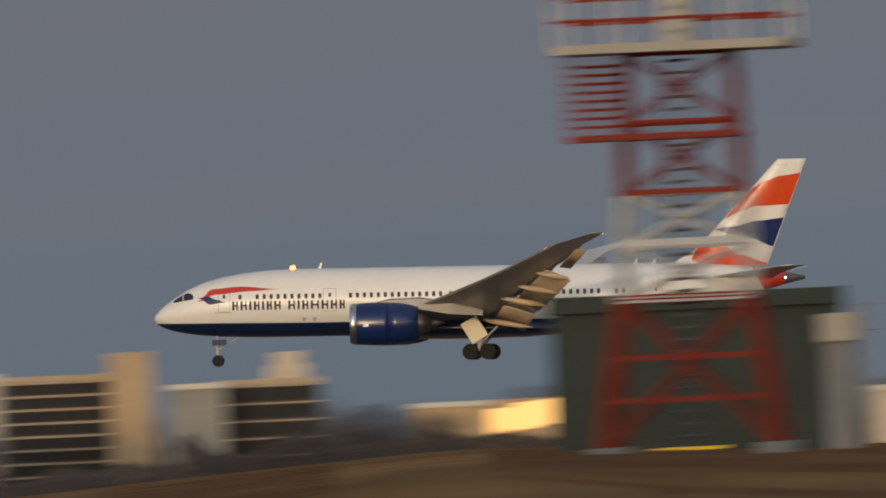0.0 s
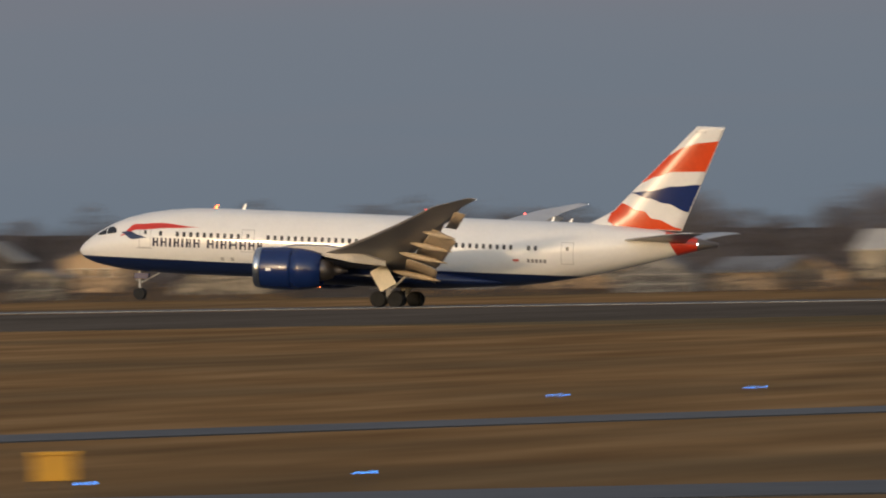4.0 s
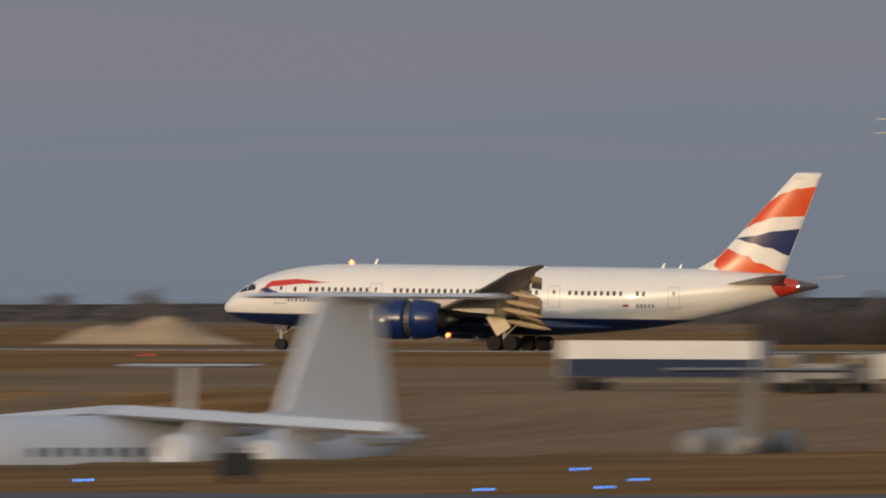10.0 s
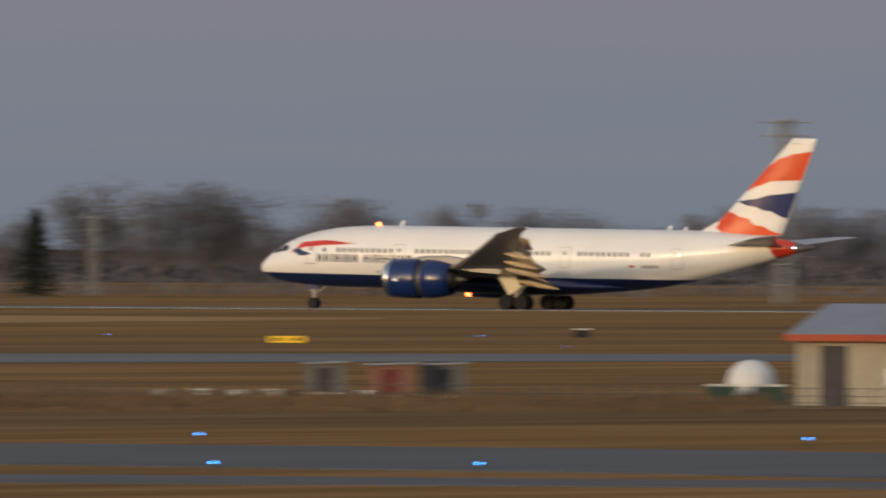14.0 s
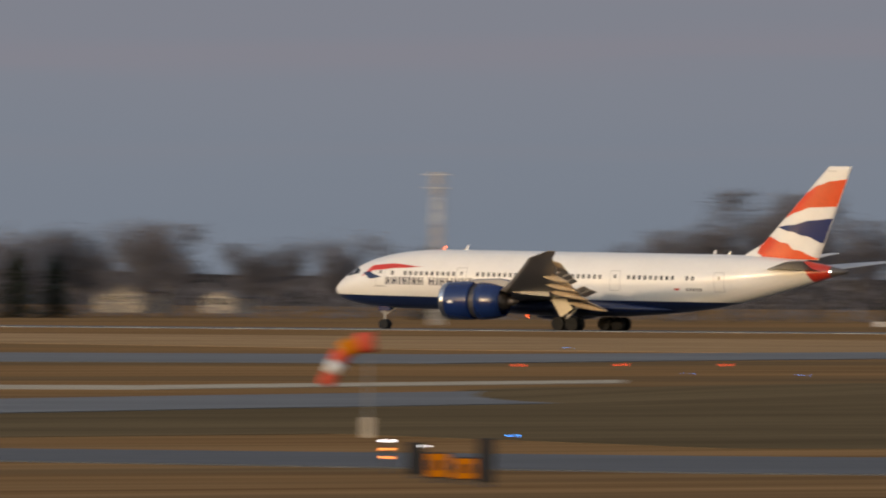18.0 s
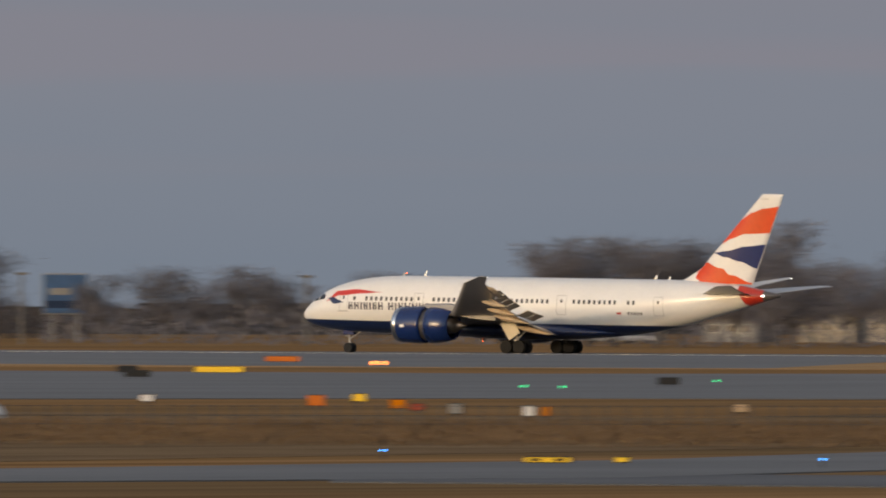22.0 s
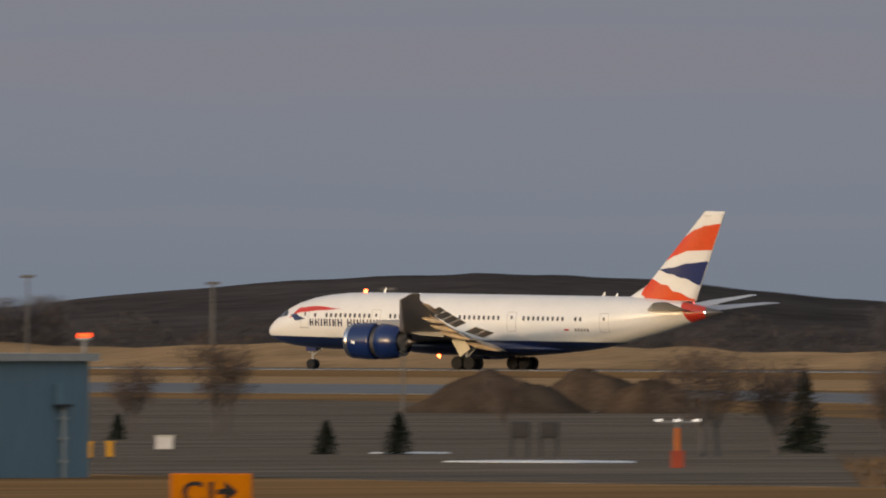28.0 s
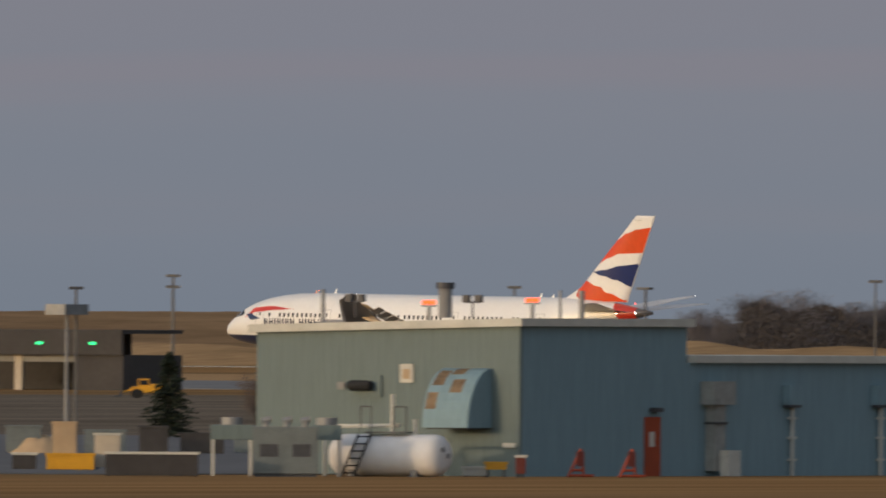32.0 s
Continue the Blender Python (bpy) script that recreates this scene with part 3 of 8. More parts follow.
        # ribbon mark, airline lettering and registration as plain bars
        part("red_ribbon", patch(3.9, 10.9, wave([(3.9, 5.0), (5.5, 5.62), (8.5, 5.86), (10.9, 6.0)]), wave([(3.9, 5.06), (5.2, 6.1), (7.6, 6.28), (10.9, 6.02)]), side, 22, 3, 0.016), RED_PAINT, hull)
        part("blue_ribbon", patch(4.0, 6.3, wave([(4.0, 5.3), (5.0, 4.75), (6.3, 4.92)]), wave([(4.0, 5.36), (4.8, 5.45), (5.6, 5.15), (6.3, 4.96)]), side, 12, 3, 0.018), NAVY, hull)
        widths = [0.52, 0.56, 0.2, 0.5, 0.2, 0.46, 0.56, 0, 0.6, 0.2, 0.54, 0.72, 0.6, 0.56, 0.46]
        x = 6.9
        for w in widths:
            if w == 0:
                x += 0.45
                continue
            pieces = [patch(x, x + min(w, 0.2), 4.22, 4.98, side, 1, 3, 0.016)]
            if w > 0.3:
                pieces.append(patch(x + w - 0.15, x + w, 4.22, 4.98, side, 1, 3, 0.016))
                pieces.append(patch(x + 0.2, x + w - 0.15, 4.52, 4.68, side, 1, 1, 0.016))
            part("lettering_bar", join(*pieces), LETTER, hull)
            x += w + 0.205
        part("sill_line", patch(5.4, 6.9, 3.98, 4.05, side, 2, 1, 0.016), SEAM, hull)
        for i in range(5):
            part("registration_bar", patch(40.2 + 0.36 * i, 40.44 + 0.36 * i, 4.1, 4.42, side, 1, 1, 0.016), MARK_GREY, hull)
        part("flag_mark", patch(38.95, 39.5, 4.16, 4.36, side, 1, 1, 0.016), RED_PAINT, hull)
        for x in (13.0, 13.9, 26.5):
            part("service_panel", patch(x, x + 0.3, 3.2, 3.5, side, 1, 1, 0.016), SEAM, hull)
    # windscreen
    for side in (-1, 1):
        part("windscreen", patch(1.72, 2.55, lerp([(1.7, 4.95), (2.55, 5.08)]), lerp([(1.7, 5.12), (2.55, 5.66)]), side, 5, 3, 0.016), GLASS_DARK, hull, "dark cockpit windscreen")
        part("side_windscreen", patch(2.62, 3.5, lerp([(2.62, 5.1), (3.5, 5.24)]), lerp([(2.62, 5.7), (3.1, 5.8), (3.5, 5.6)]), side, 5, 3, 0.016), GLASS_DARK, hull)
    for x, h in ((14.2, 0.5), (41.6, 0.42), (43.2, 0.32)):
        part("antenna", prism([(NOSE + x, 7.6), (NOSE + x + 0.34, 7.6), (NOSE + x + 0.5, 7.74 + h), (NOSE + x + 0.36, 7.74 + h)], -0.025, 0.025), WHITE_SKIN, hull, "small blade antenna")
    beacons = []
    for x, z, up in ((12.1, 7.78, 1), (21.4, 1.42, -1)):
        b = part("beacon", join(*[bx(sx - 0.01, sx + 0.01, -0.19, 0.05, -0.2, 0.2) for sx in (-0.26, 0.26)], bx(-0.25, 0.25, -0.19, 0.05, 0.2, 0.215), bx(-0.25, 0.25, -0.19, 0.05, -0.215, -0.2)), SEAM, plane, "turning red anti-collision beacon")
        bm = bmesh.new()
        bmesh.ops.create_circle(bm, cap_ends=True, radius=0.27, segments=20)
        part("beacon_lens", shift(bm, pose(0, 0.02, 0, 90, 0, 0)), LAMP_BEACON, b, "glowing red lens")
        part("beacon_back", bx(-0.25, 0.25, 0.025, 0.05, -0.2, 0.2), SEAM, b)
        beacons.append((b, Matrix.Translation((NOSE + x, 0, z))))
    # landing gear
    gear = []
    ng = part("nose_gear", rods([((NOSE + 5.5, 0, 0.28), (NOSE + 5.35, 0, 2.6))], 0.12, 10), SEAM, plane, "nose gear leg with two wheels")
    gear.append(ng)
    rod_bm = rods([((NOSE + 5.45, 0, 1.2), (NOSE + 7.2, 0, 2.2)), ((NOSE + 5.5, -0.45, 0.28), (NOSE + 5.5, 0.45, 0.28))], 0.06)
    part("drag_brace", rod_bm, SEAM, ng)
    for y in (-0.33, 0.33):
        wheel("tyre", ng, NOSE + 5.5, y, 0.28, 0.52, 0.36)
    for y in (-0.5, 0.5):
        part("nose_gear_door", bx(NOSE + 5.0, NOSE + 6.2, y - 0.03, y + 0.03, 1.62, 2.1), NAVY_FLAT, ng)
    bm = bmesh.new()
    bmesh.ops.create_icosphere(bm, subdivisions=1, radius=0.1)
    part("landing_lamp", shift(bm, Matrix.Translation((NOSE + 5.2, -0.2, 1.5))), SEAM, ng)
    for side in (-1, 1):
        y = side * 4.9
        g = part("main_gear", rods([((0, y, 0.75), (0, y, 3.1))], 0.2, 12), SEAM, plane, "main gear leg with four-wheel bogie")
        gear.append(g)
        part("bogie_beam", rods([((-0.85, y, 0.72), (0.85, y, 0.72)), ((-0.75, y - 0.6, 0.7), (-0.75, y + 0.6, 0.7)), ((0.75, y - 0.6, 0.7), (0.75, y + 0.6, 0.7))], 0.12), DARK_METAL, g)
        part("side_brace", rods([((0, y, 1.6), (0.2, side * 2.6, 2.9)), ((0.1, y, 1.4), (1.6, y, 2.9))], 0.09), SEAM, g)
        for dx in (-0.76, 0.76):
            for dy in (-0.62, 0.62):
                wheel("tyre", g, dx, y + dy, 0.70, 0.70, 0.52)
        bm = bx(-0.80, 0.80, -0.04, 0.04, -1.0, 1.0, 0.02)
        part("gear_door", shift(bm, Matrix.Translation((-0.4, side * 5.5, 2.6)) @ pose(0, 0, 0, side * -6, -31, side * 6)), DOOR_CREAM, g, "cream main gear door hanging open")
    sleeves = [build_engine(s, plane) for s in (-1, 1)]
    wings = [build_wing(s, plane) for s in (-1, 1)]
    return plane, sleeves, wings, beacons, gear


AIRLINER, SLEEVES, WINGS, BEACONS, GEAR = build_airliner()


def motions():
    # it crabs into the wind until the wheels bite
    walk(AIRLINER, [(t, pose(x, RUNWAY_Y, z, 0, pitch, -2.8 * soft((6.2 - t) / 1.6))) for t, x, z, pitch in LANDING])
    # thrust reversers slide open after the touchdown
    for s in SLEEVES:
        walk(s, [(0.0, pose(0, 0, 0)), (4.8, pose(0, 0, 0)), (6.2, pose(0.62, 0, 0)), (32.0, pose(0.62, 0, 0))])
    # the wings settle as the lift goes, and the spoilers stand up
    for (wing, pivot, spoilers), side in zip(WINGS, (-1, 1)):
        up = lambda a: Matrix.Translation(pivot) @ pose(0, 0, 0, side * a, 0, 0)
        k = 0.0 if side < 0 else 1.2
        walk(wing, [(0.0, up(4.9 - k)), (2.4, up(4.7 - k)), (3.6, up(4.3 - k)), (5.0, up(1.8 - k / 2)), (7.0, up(0.2)), (9.0, up(0.0)), (32.0, up(0.0))])
        for sp, hinge in spoilers:
            walk(sp, [(0.0, hinge), (4.0, hinge), (5.2, hinge @ pose(0, 0, 0, 0, -24, 0)), (32.0, hinge @ pose(0, 0, 0, 0, -24, 0))])
    # the gear legs hang out in the air and sink in after the touchdown
    for g in GEAR:
        walk(g, [(0.0, pose(0, 0, -0.42)), (3.6, pose(0, 0, -0.42)), (4.0, pose(0, 0, -0.3)), (4.5, pose(0, 0, -0.22)), (5.0, pose(0, 0, -0.12)), (5.5, pose(0, 0, -0.05)), (6.0, pose(0, 0, 0)), (32.0, pose(0, 0, 0))])
    # the beacons turn once in 1.3985 s
    steps = int(32.0 / 0.2797)
    for b, m in BEACONS:
        walk(b, [(0.2797 * i, m @ pose(0, 0, 0, 0, 0, 72.0 * i)) for i in range(steps + 1)] + [(32.0, m @ pose(0, 0, 0, 0, 0, 360 * 32.0 / 1.3985))])


# ---- ground ----
def soft(k):
    k = max(0.0, min(1.0, k))
    return k * k * (3 - 2 * k)


CREST_B = [10.0, 12.6, 13.5, 13.9, 14.3, 15.0, 15.4, 15.8]
CREST_Z = [1.4, 2.9, 3.0, 2.95, 2.35, 1.35, 0.75, 0.0]
KNOLL_B = [-12.0, -3.0, -1.4, -0.5, 0.43, 0.8, 1.4, 2.1]
KNOLL_Z = [0.0, 5.5, 5.86, 6.19, 5.3, 4.2, 2.2, 0.0]
EDGE_B = [13.0, 15.3, 15.9, 16.75, 17.7, 18.6, 19.3]
EDGE_R = [1200, 1180, 1125, 1105, 1070, 1010, 1000]
APRON_B = [13.0, 13.9, 15.6, 16.0, 18.7, 19.3]
APRON_Z = [0.0, -3.7, -3.7, -2.7, -2.7, 0.0]


def ground_z(b, r):
    """Height of the ground by bearing and distance from the viewpoint: a near slope, a knoll, a grassy crest and a sunken apron."""
    z = 5.4 * soft((600 - r) / 520)
    z = max(z, float(np.interp(b, KNOLL_B, KNOLL_Z)) * soft((r - 250) / 200) * soft((1150 - r) / 350))
    z += float(np.interp(b, CREST_B, CREST_Z)) * soft(1 - abs(r - 1110) / 150) * soft((b - 9) / 1.5)
    edge = float(np.interp(b, EDGE_B, EDGE_R))
    z += float(np.interp(b, APRON_B, APRON_Z)) * soft((r - edge) / 45) * soft((1640 - r) / 120)
    return z


def grass_material():
    m = bpy.data.materials.new("dry_grass")
    m.use_nodes = True
    n, l = m.node_tree.nodes, m.node_tree.links
    b = n["Principled BSDF"]
    b.inputs["Roughness"].default_value = 0.95
    b.inputs["Specular IOR Level"].default_value = 0.0
    co = n.new("ShaderNodeTexCoord")

    def noise_at(sx, sy, detail):
        mp = n.new("ShaderNodeMapping")
        mp.inputs["Scale"].default_value = (sx, sy, 1)
        l.new(co.outputs["Object"], mp.inputs["Vector"])
        t = n.new("ShaderNodeTexNoise")
        t.inputs["Scale"].default_value, t.inputs["Detail"].default_value = 1.0, detail
        l.new(mp.outputs[0], t.inputs["Vector"])
        return t.outputs["Fac"]

    def ramp(fac, stops):
        r = n.new("ShaderNodeValToRGB")
        e = r.color_ramp.elements
        e[0].position, e[0].color = stops[0][0], (*stops[0][1], 1)
        e[1].position, e[1].color = stops[-1][0], (*stops[-1][1], 1)
        for p, c in stops[1:-1]:
            k = e.new(p)
            k.color = (*c, 1)
        l.new(fac, r.inputs[0])
        return r.outputs[0]

    straw = ramp(noise_at(0.16, 0.012, 5), [(0.30, (0.180, 0.098, 0.042)), (0.5, (0.262, 0.147, 0.064)), (0.72, (0.36, 0.210, 0.096))])
    dull = ramp(noise_at(0.18, 0.014, 5), [(0.3, (0.100, 0.070, 0.039)), (0.7, (0.190, 0.131, 0.072))])
    where = ramp(noise_at(0.020, 0.0045, 4), [(0.46, (0, 0, 0)), (0.64, (0.72, 0.72, 0.72))])
    mix = n.new("ShaderNodeMixRGB")
    l.new(where, mix.inputs["Fac"])
    l.new(straw, mix.inputs[1])
    l.new(dull, mix.inputs[2])
    l.new(mix.outputs[0], b.inputs["Base Color"])
    return m


GRASS = grass_material()


def build_ground():
    bs = [-40 + 4 * i for i in range(9)] + [-3.8 + 0.12 * i for i in range(380)] + [42 + 4 * i for i in range(10)] + [90 + 10 * i for i in range(24)]
    rs = [0.5, 20, 50] + [80 * 1.018 ** i for i in range(231)] + [4960]
    verts = []
    for r in rs:
        for b in bs:
            p = at(b, r)
            verts.append((p.x, p.y, ground_z(b, r)))
    n = len(bs)
    faces = [(j * n + i, j * n + i + 1, (j + 1) * n + i + 1, (j + 1) * n + i) for j in range(len(rs) - 1) for i in range(n - 1)]
    me = bpy.data.meshes.new("ground")
    me.from_pydata(verts, [], faces)
    me.materials.append(GRASS)
    for p in me.polygons:
        p.use_smooth = True
    return tag(new("ground", me), "dry brown winter grass of the airfield", "ground", kind="structure")


build_ground()
ASPHALT = mat("asphalt", (0.088, 0.088, 0.090), rough=0.75, var=0.22, scale=0.06, stretch=(1, 0.3, 1))
ASPHALT_OLD = mat("weathered_asphalt", (0.140, 0.139, 0.138), rough=0.8, var=0.2, scale=0.06, stretch=(1, 0.3, 1))
GRAVEL = mat("pale_gravel", (0.46, 0.39, 0.29), rough=0.95, var=0.25, scale=0.2, spec=0.0)
DULL_FIELD = mat("dull_field", (0.190, 0.126, 0.071), rough=0.95, var=0.45, scale=0.11, stretch=(1, 0.1, 1), spec=0.0)
DARK_FIELD = mat("dark_field", (0.150, 0.107, 0.058), rough=0.95, var=0.28, scale=0.05, stretch=(1, 0.1, 1), spec=0.0)
RUSSET_FIELD = mat("russet_field", (0.180, 0.099, 0.049), rough=0.95, var=0.4, scale=0.06, stretch=(1, 0.1, 1), spec=0.0)
STONY_FIELD = mat("stony_field", (0.152, 0.122, 0.092), rough=0.95, var=0.5, scale=0.14, stretch=(1, 0.1, 1), spec=0.0)
STRAW_FIELD = mat("straw_field", (0.37, 0.232, 0.118), rough=0.95, var=0.3, scale=0.08, stretch=(1, 0.3, 1), spec=0.0)
DITCH = mat("wet_soil", (0.095, 0.076, 0.058), rough=0.9, var=0.4, scale=0.3, stretch=(1, 0.15, 1), spec=0.0)
PAINT_WHITE = mat("road_paint", (0.55, 0.55, 0.53), rough=0.7, var=0.25, scale=0.5)


def strip(name, label, rows, z=0.04, material=None, cat="taxiway", follow=False):
    """A paved way, by rows of bearing, far edge and near edge."""
    bm = bmesh.new()
    pts = []
    for (b0, f0, n0), (b1, f1, n1) in zip(rows, rows[1:]):
        k = max(1, int(abs(b1 - b0) / 0.4))
        for i in range(k):
            u = i / k
            pts.append((b0 + (b1 - b0) * u, f0 + (f1 - f0) * u, n0 + (n1 - n0) * u))
    pts.append(rows[-1])
    nr = 40 if follow else 2
    vs = [[bm.verts.new(at(b, f + (n - f) * j / nr) + Vector((0, 0, z + (ground_z(b, f + (n - f) * j / nr) if follow else 0)))) for j in range(nr + 1)] for b, f, n in pts]
    for a, c in zip(vs, vs[1:]):
        for j in range(nr):
            bm.faces.new((a[j], a[j + 1], c[j + 1], c[j]))
        for j in () if follow else (0, 2):
            low = [bm.verts.new((v.co.x, v.co.y, -0.05)) for v in (a[j], c[j])]
            bm.faces.new((a[j], c[j], low[1], low[0]))
    return tag(part(name, bm, material or ASPHALT), label, cat, kind="structure")


def along(name, label, x0, x1, y0, y1, z, material, cat="runway"):
    bm = bmesh.new()
    n = 24
    vs = [[bm.verts.new((x0 + (x1 - x0) * i / n, y, z)) for y in (y0, y1)] for i in range(n + 1)]
    for a, c in zip(vs, vs[1:]):
        bm.faces.new((a[0], a[1], c[1], c[0]))
        low = [bm.verts.new((v.co.x, v.co.y, -0.05)) for v in (a[0], c[0])]
        bm.faces.new((a[0], c[0], low[1], low[0]))
    return tag(part(name, bm, material), label, cat, kind="structure")


along("runway", "long grey asphalt runway", 900, -3300, RUNWAY_Y - 28, RUNWAY_Y + 28, 0.04, ASPHALT)
along("runway_edge_line", "white painted runway edge line", 900, -3300, RUNWAY_Y - 27.2, RUNWAY_Y - 26.0, 0.06, PAINT_WHITE)
# fields of duller and paler grass between the paved ways
strip("field", "dull olive winter grass", [(1.9, 2280, 1980), (3.2, 2240, 1760), (4.0, 2240, 1800), (5.0, 2230, 1820), (7.5, 2230, 1990), (11.0, 2280, 2050)], 0.02, DARK_FIELD, "grass")
strip("field", "dark russet grass on the knoll", [(-3.0, 1500, 260), (-1.0, 1600, 260), (0.6, 1650, 300), (1.9, 1980, 420), (3.0, 1650, 750), (4.2, 1400, 1080), (4.8, 1300, 1270)], 0.02, RUSSET_FIELD, "grass", True)
DARK_SHOULDER = mat("worn_shoulder", (0.112, 0.090, 0.070), rough=0.95, var=0.3, scale=0.06, stretch=(1, 0.1, 1), spec=0.0)
strip("shoulder", "dark worn ground along the runway", [(5.4, 2330, 2190), (6.0, 2368, 2030), (7.8, 2368, 1960), (8.8, 2368, 2000), (9.8, 2368, 2260)], 0.035, DARK_SHOULDER, "ground")
strip("taxiway", "pale worn runway exit beside the runway", [(11.3, 2400, 2340), (11.9, 2425, 2220), (13.1, 2435, 2190), (13.7, 2440, 2330)], 0.045, ASPHALT_OLD)
strip("ditch", "dark wet ditch in the grass", [(19.31, 1245, 1215), (19.4, 1285, 1180), (19.55, 1300, 1165), (19.8, 1285, 1172), (20.05, 1245, 1205)], 0.12, DITCH, "ditch")
APRON_FIELD = mat("apron_grass", (0.24, 0.165, 0.100), rough=0.95, var=0.25, scale=0.05, stretch=(1, 0.1, 1), spec=0.0)
strip("field", "dull brown grass around the parked jets", [(9.2, 2040, 2020), (10.4, 2040, 1850), (11.6, 2040, 1500), (12.8, 2040, 1215), (14.0, 2060, 1210), (15.3, 2080, 1200), (16.0, 2080, 1150), (16.8, 2080, 1120), (17.7, 2060, 1085), (18.45, 1990, 1060), (18.75, 1900, 1110), (19.2, 1650, 1260), (19.6, 1560, 1360), (20.0, 1480, 1420)], 0.06, APRON_FIELD, "grass", True)
strip("field", "dull dark grass by the ditch", [(20.1, 1345, 1325), (20.6, 1330, 1180), (22.5, 1240, 1130), (24.5, 1215, 1120)], 0.02, DULL_FIELD, "grass")
strip("field", "dull dark grass", [(24.4, 1400, 1030), (25.6, 1345, 1035), (26.0, 1480, 1040), (26.6, 1640, 1040), (27.4, 1545, 1030), (28.2, 1400, 1100), (29.0, 1230, 1060)], 0.02, DARK_FIELD, "grass")
strip("field", "dull dark grass", [(29.6, 1720, 1310), (31.0, 1460, 1180), (32.5, 1500, 1080), (33.6, 1570, 1040)], 0.02, DULL_FIELD, "grass")
strip("field", "thin grey stony grass between the shrubs", [(33.6, 1570, 1040), (34.0, 1600, 1140), (35.6, 2050, 1190), (36.6, 2150, 1250), (38.4, 2100, 1230)], 0.02, STONY_FIELD, "grass")
strip("field", "bleached straw grass beyond the taxiway", [(23.4, 2330, 2310), (24.4, 2350, 2120), (26.0, 2420, 2060), (28.0, 2480, 2120), (30.0, 2520, 2330), (32.0, 2560, 2330), (34.0, 2600, 2300), (36.0, 2680, 2390), (38.4, 2740, 2420)], 0.02, STRAW_FIELD, "grass")
strip("gravel_strip", "pale gravel strip in the grass", [(27.6, 1610, 1570), (28.6, 1500, 1455), (29.6, 1480, 1440), (30.1, 1500, 1480)], 0.03, GRAVEL, "gravel")
strip("gravel_strip", "pale gravel strip in the grass", [(25.2, 1640, 1330), (25.57, 1648, 1340), (25.75, 1640, 1400), (25.95, 1610, 1520), (26.05, 1600, 1585)], 0.03, GRAVEL, "gravel")
# taxiways
strip("taxiway", "grey asphalt taxiway near the viewer", [(1.6, 1240, 1224), (3.0, 1170, 1150), (4.4, 1116, 1098), (6.1, 1035, 1004), (7.9, 956, 925), (9.6, 935, 860), (11.6, 950, 830), (13.4, 893, 800), (15.2, 905, 770), (17.0, 873, 740), (18.6, 876, 735),
                                                       (20.3, 865, 750), (21.5, 876, 777), (22.9, 905, 815), (24.2, 918, 836), (25.6, 982, 900), (27.4, 984, 907), (28.9, 999, 939), (29.9, 1015, 953), (31.0, 1020, 966), (31.8, 1030, 975)], 0.05)
strip("taxiway", "narrow grey service road", [(5.2, 752, 716), (6.1, 740, 706), (7.9, 723, 690), (9.4, 700, 672)], 0.05)
strip("taxiway", "narrow grey service road", [(20.8, 765, 745), (22.5, 790, 770), (24.4, 800, 775), (25.2, 800, 780)], 0.05)
# the taxiway that crosses the grass towards the viewpoint: bearing and distance of its two edges
CROSSING_EDGES = [(4.86, 2669, 4.34, 2446), (4.98, 2201, 4.38, 2027), (5.10, 1924, 4.62, 1815), (5.20, 1708, 4.75, 1625),
                  (5.31, 1501, 4.84, 1435), (5.40, 1337, 4.90, 1282), (5.46, 1225, 4.95, 1176)]
bm = bmesh.new()
edges = [[bm.verts.new(at(bl, dl) + (at(br, dr) - at(bl, dl)) * (j / 3) + Vector((0, 0, 0.05))) for j in range(4)]
         for bl, dl, br, dr in CROSSING_EDGES]
for a, c in zip(edges, edges[1:]):
    for j in range(3):
        bm.faces.new((a[j], a[j + 1], c[j + 1], c[j]))
    for j in (0, 3):
        low = [bm.verts.new(v.co - Vector((0, 0, 0.6))) for v in (a[j], c[j])]
        bm.faces.new((a[j], c[j], low[1], low[0]))
bm.normal_update()
tagged(part("taxiway", bm, ASPHALT), "wide grey taxiway crossing the grass", "taxiway", kind="structure")
strip("taxiway", "grey taxiway that runs in towards the viewer", [(24.2, 1590, 1480), (25.6, 1600, 1495), (27.1, 1541, 1403), (28.9, 1344, 1224), (29.9, 1248, 1114), (31.2, 1100, 1000), (32.5, 1035, 968), (33.2, 1027, 956), (33.9, 994, 940), (34.8, 985, 935)], 0.055, ASPHALT_OLD)
strip("taxiway", "grey taxiway parallel to the runway", [(18.0, 1800, 1750), (19.7, 1750, 1690), (21.5, 1670, 1600), (24.2, 1600, 1490)], 0.045, ASPHALT_OLD)
strip("taxiway", "grey taxiway parallel to the runway", [(26.8, 2160, 2030), (28.0, 2010, 1840), (29.9, 1961, 1806), (30.6, 2207, 1711), (31.4, 2169, 1700), (32.5, 2193, 1662), (33.2, 1990, 1700), (34.0, 2080, 1900), (35.4, 2430, 2190), (36.6, 2470, 2230), (38.4, 2500, 2280)], 0.05, ASPHALT_OLD)
strip("taxiway", "smooth grey taxiway in the foreground", [(32.6, 800, 640), (33.9, 828, 640), (34.6, 880, 660), (35.4, 982, 680), (36.9, 978, 720), (38.5, 960, 720)], 0.05)
strip("taxiway_line", "white painted taxiway edge line", [(32.8, 786, 783), (33.9, 806, 803), (34.6, 856, 853), (35.4, 956, 953), (36.9, 954, 951), (38.4, 936, 933)], 0.07, PAINT_WHITE, "road marking")
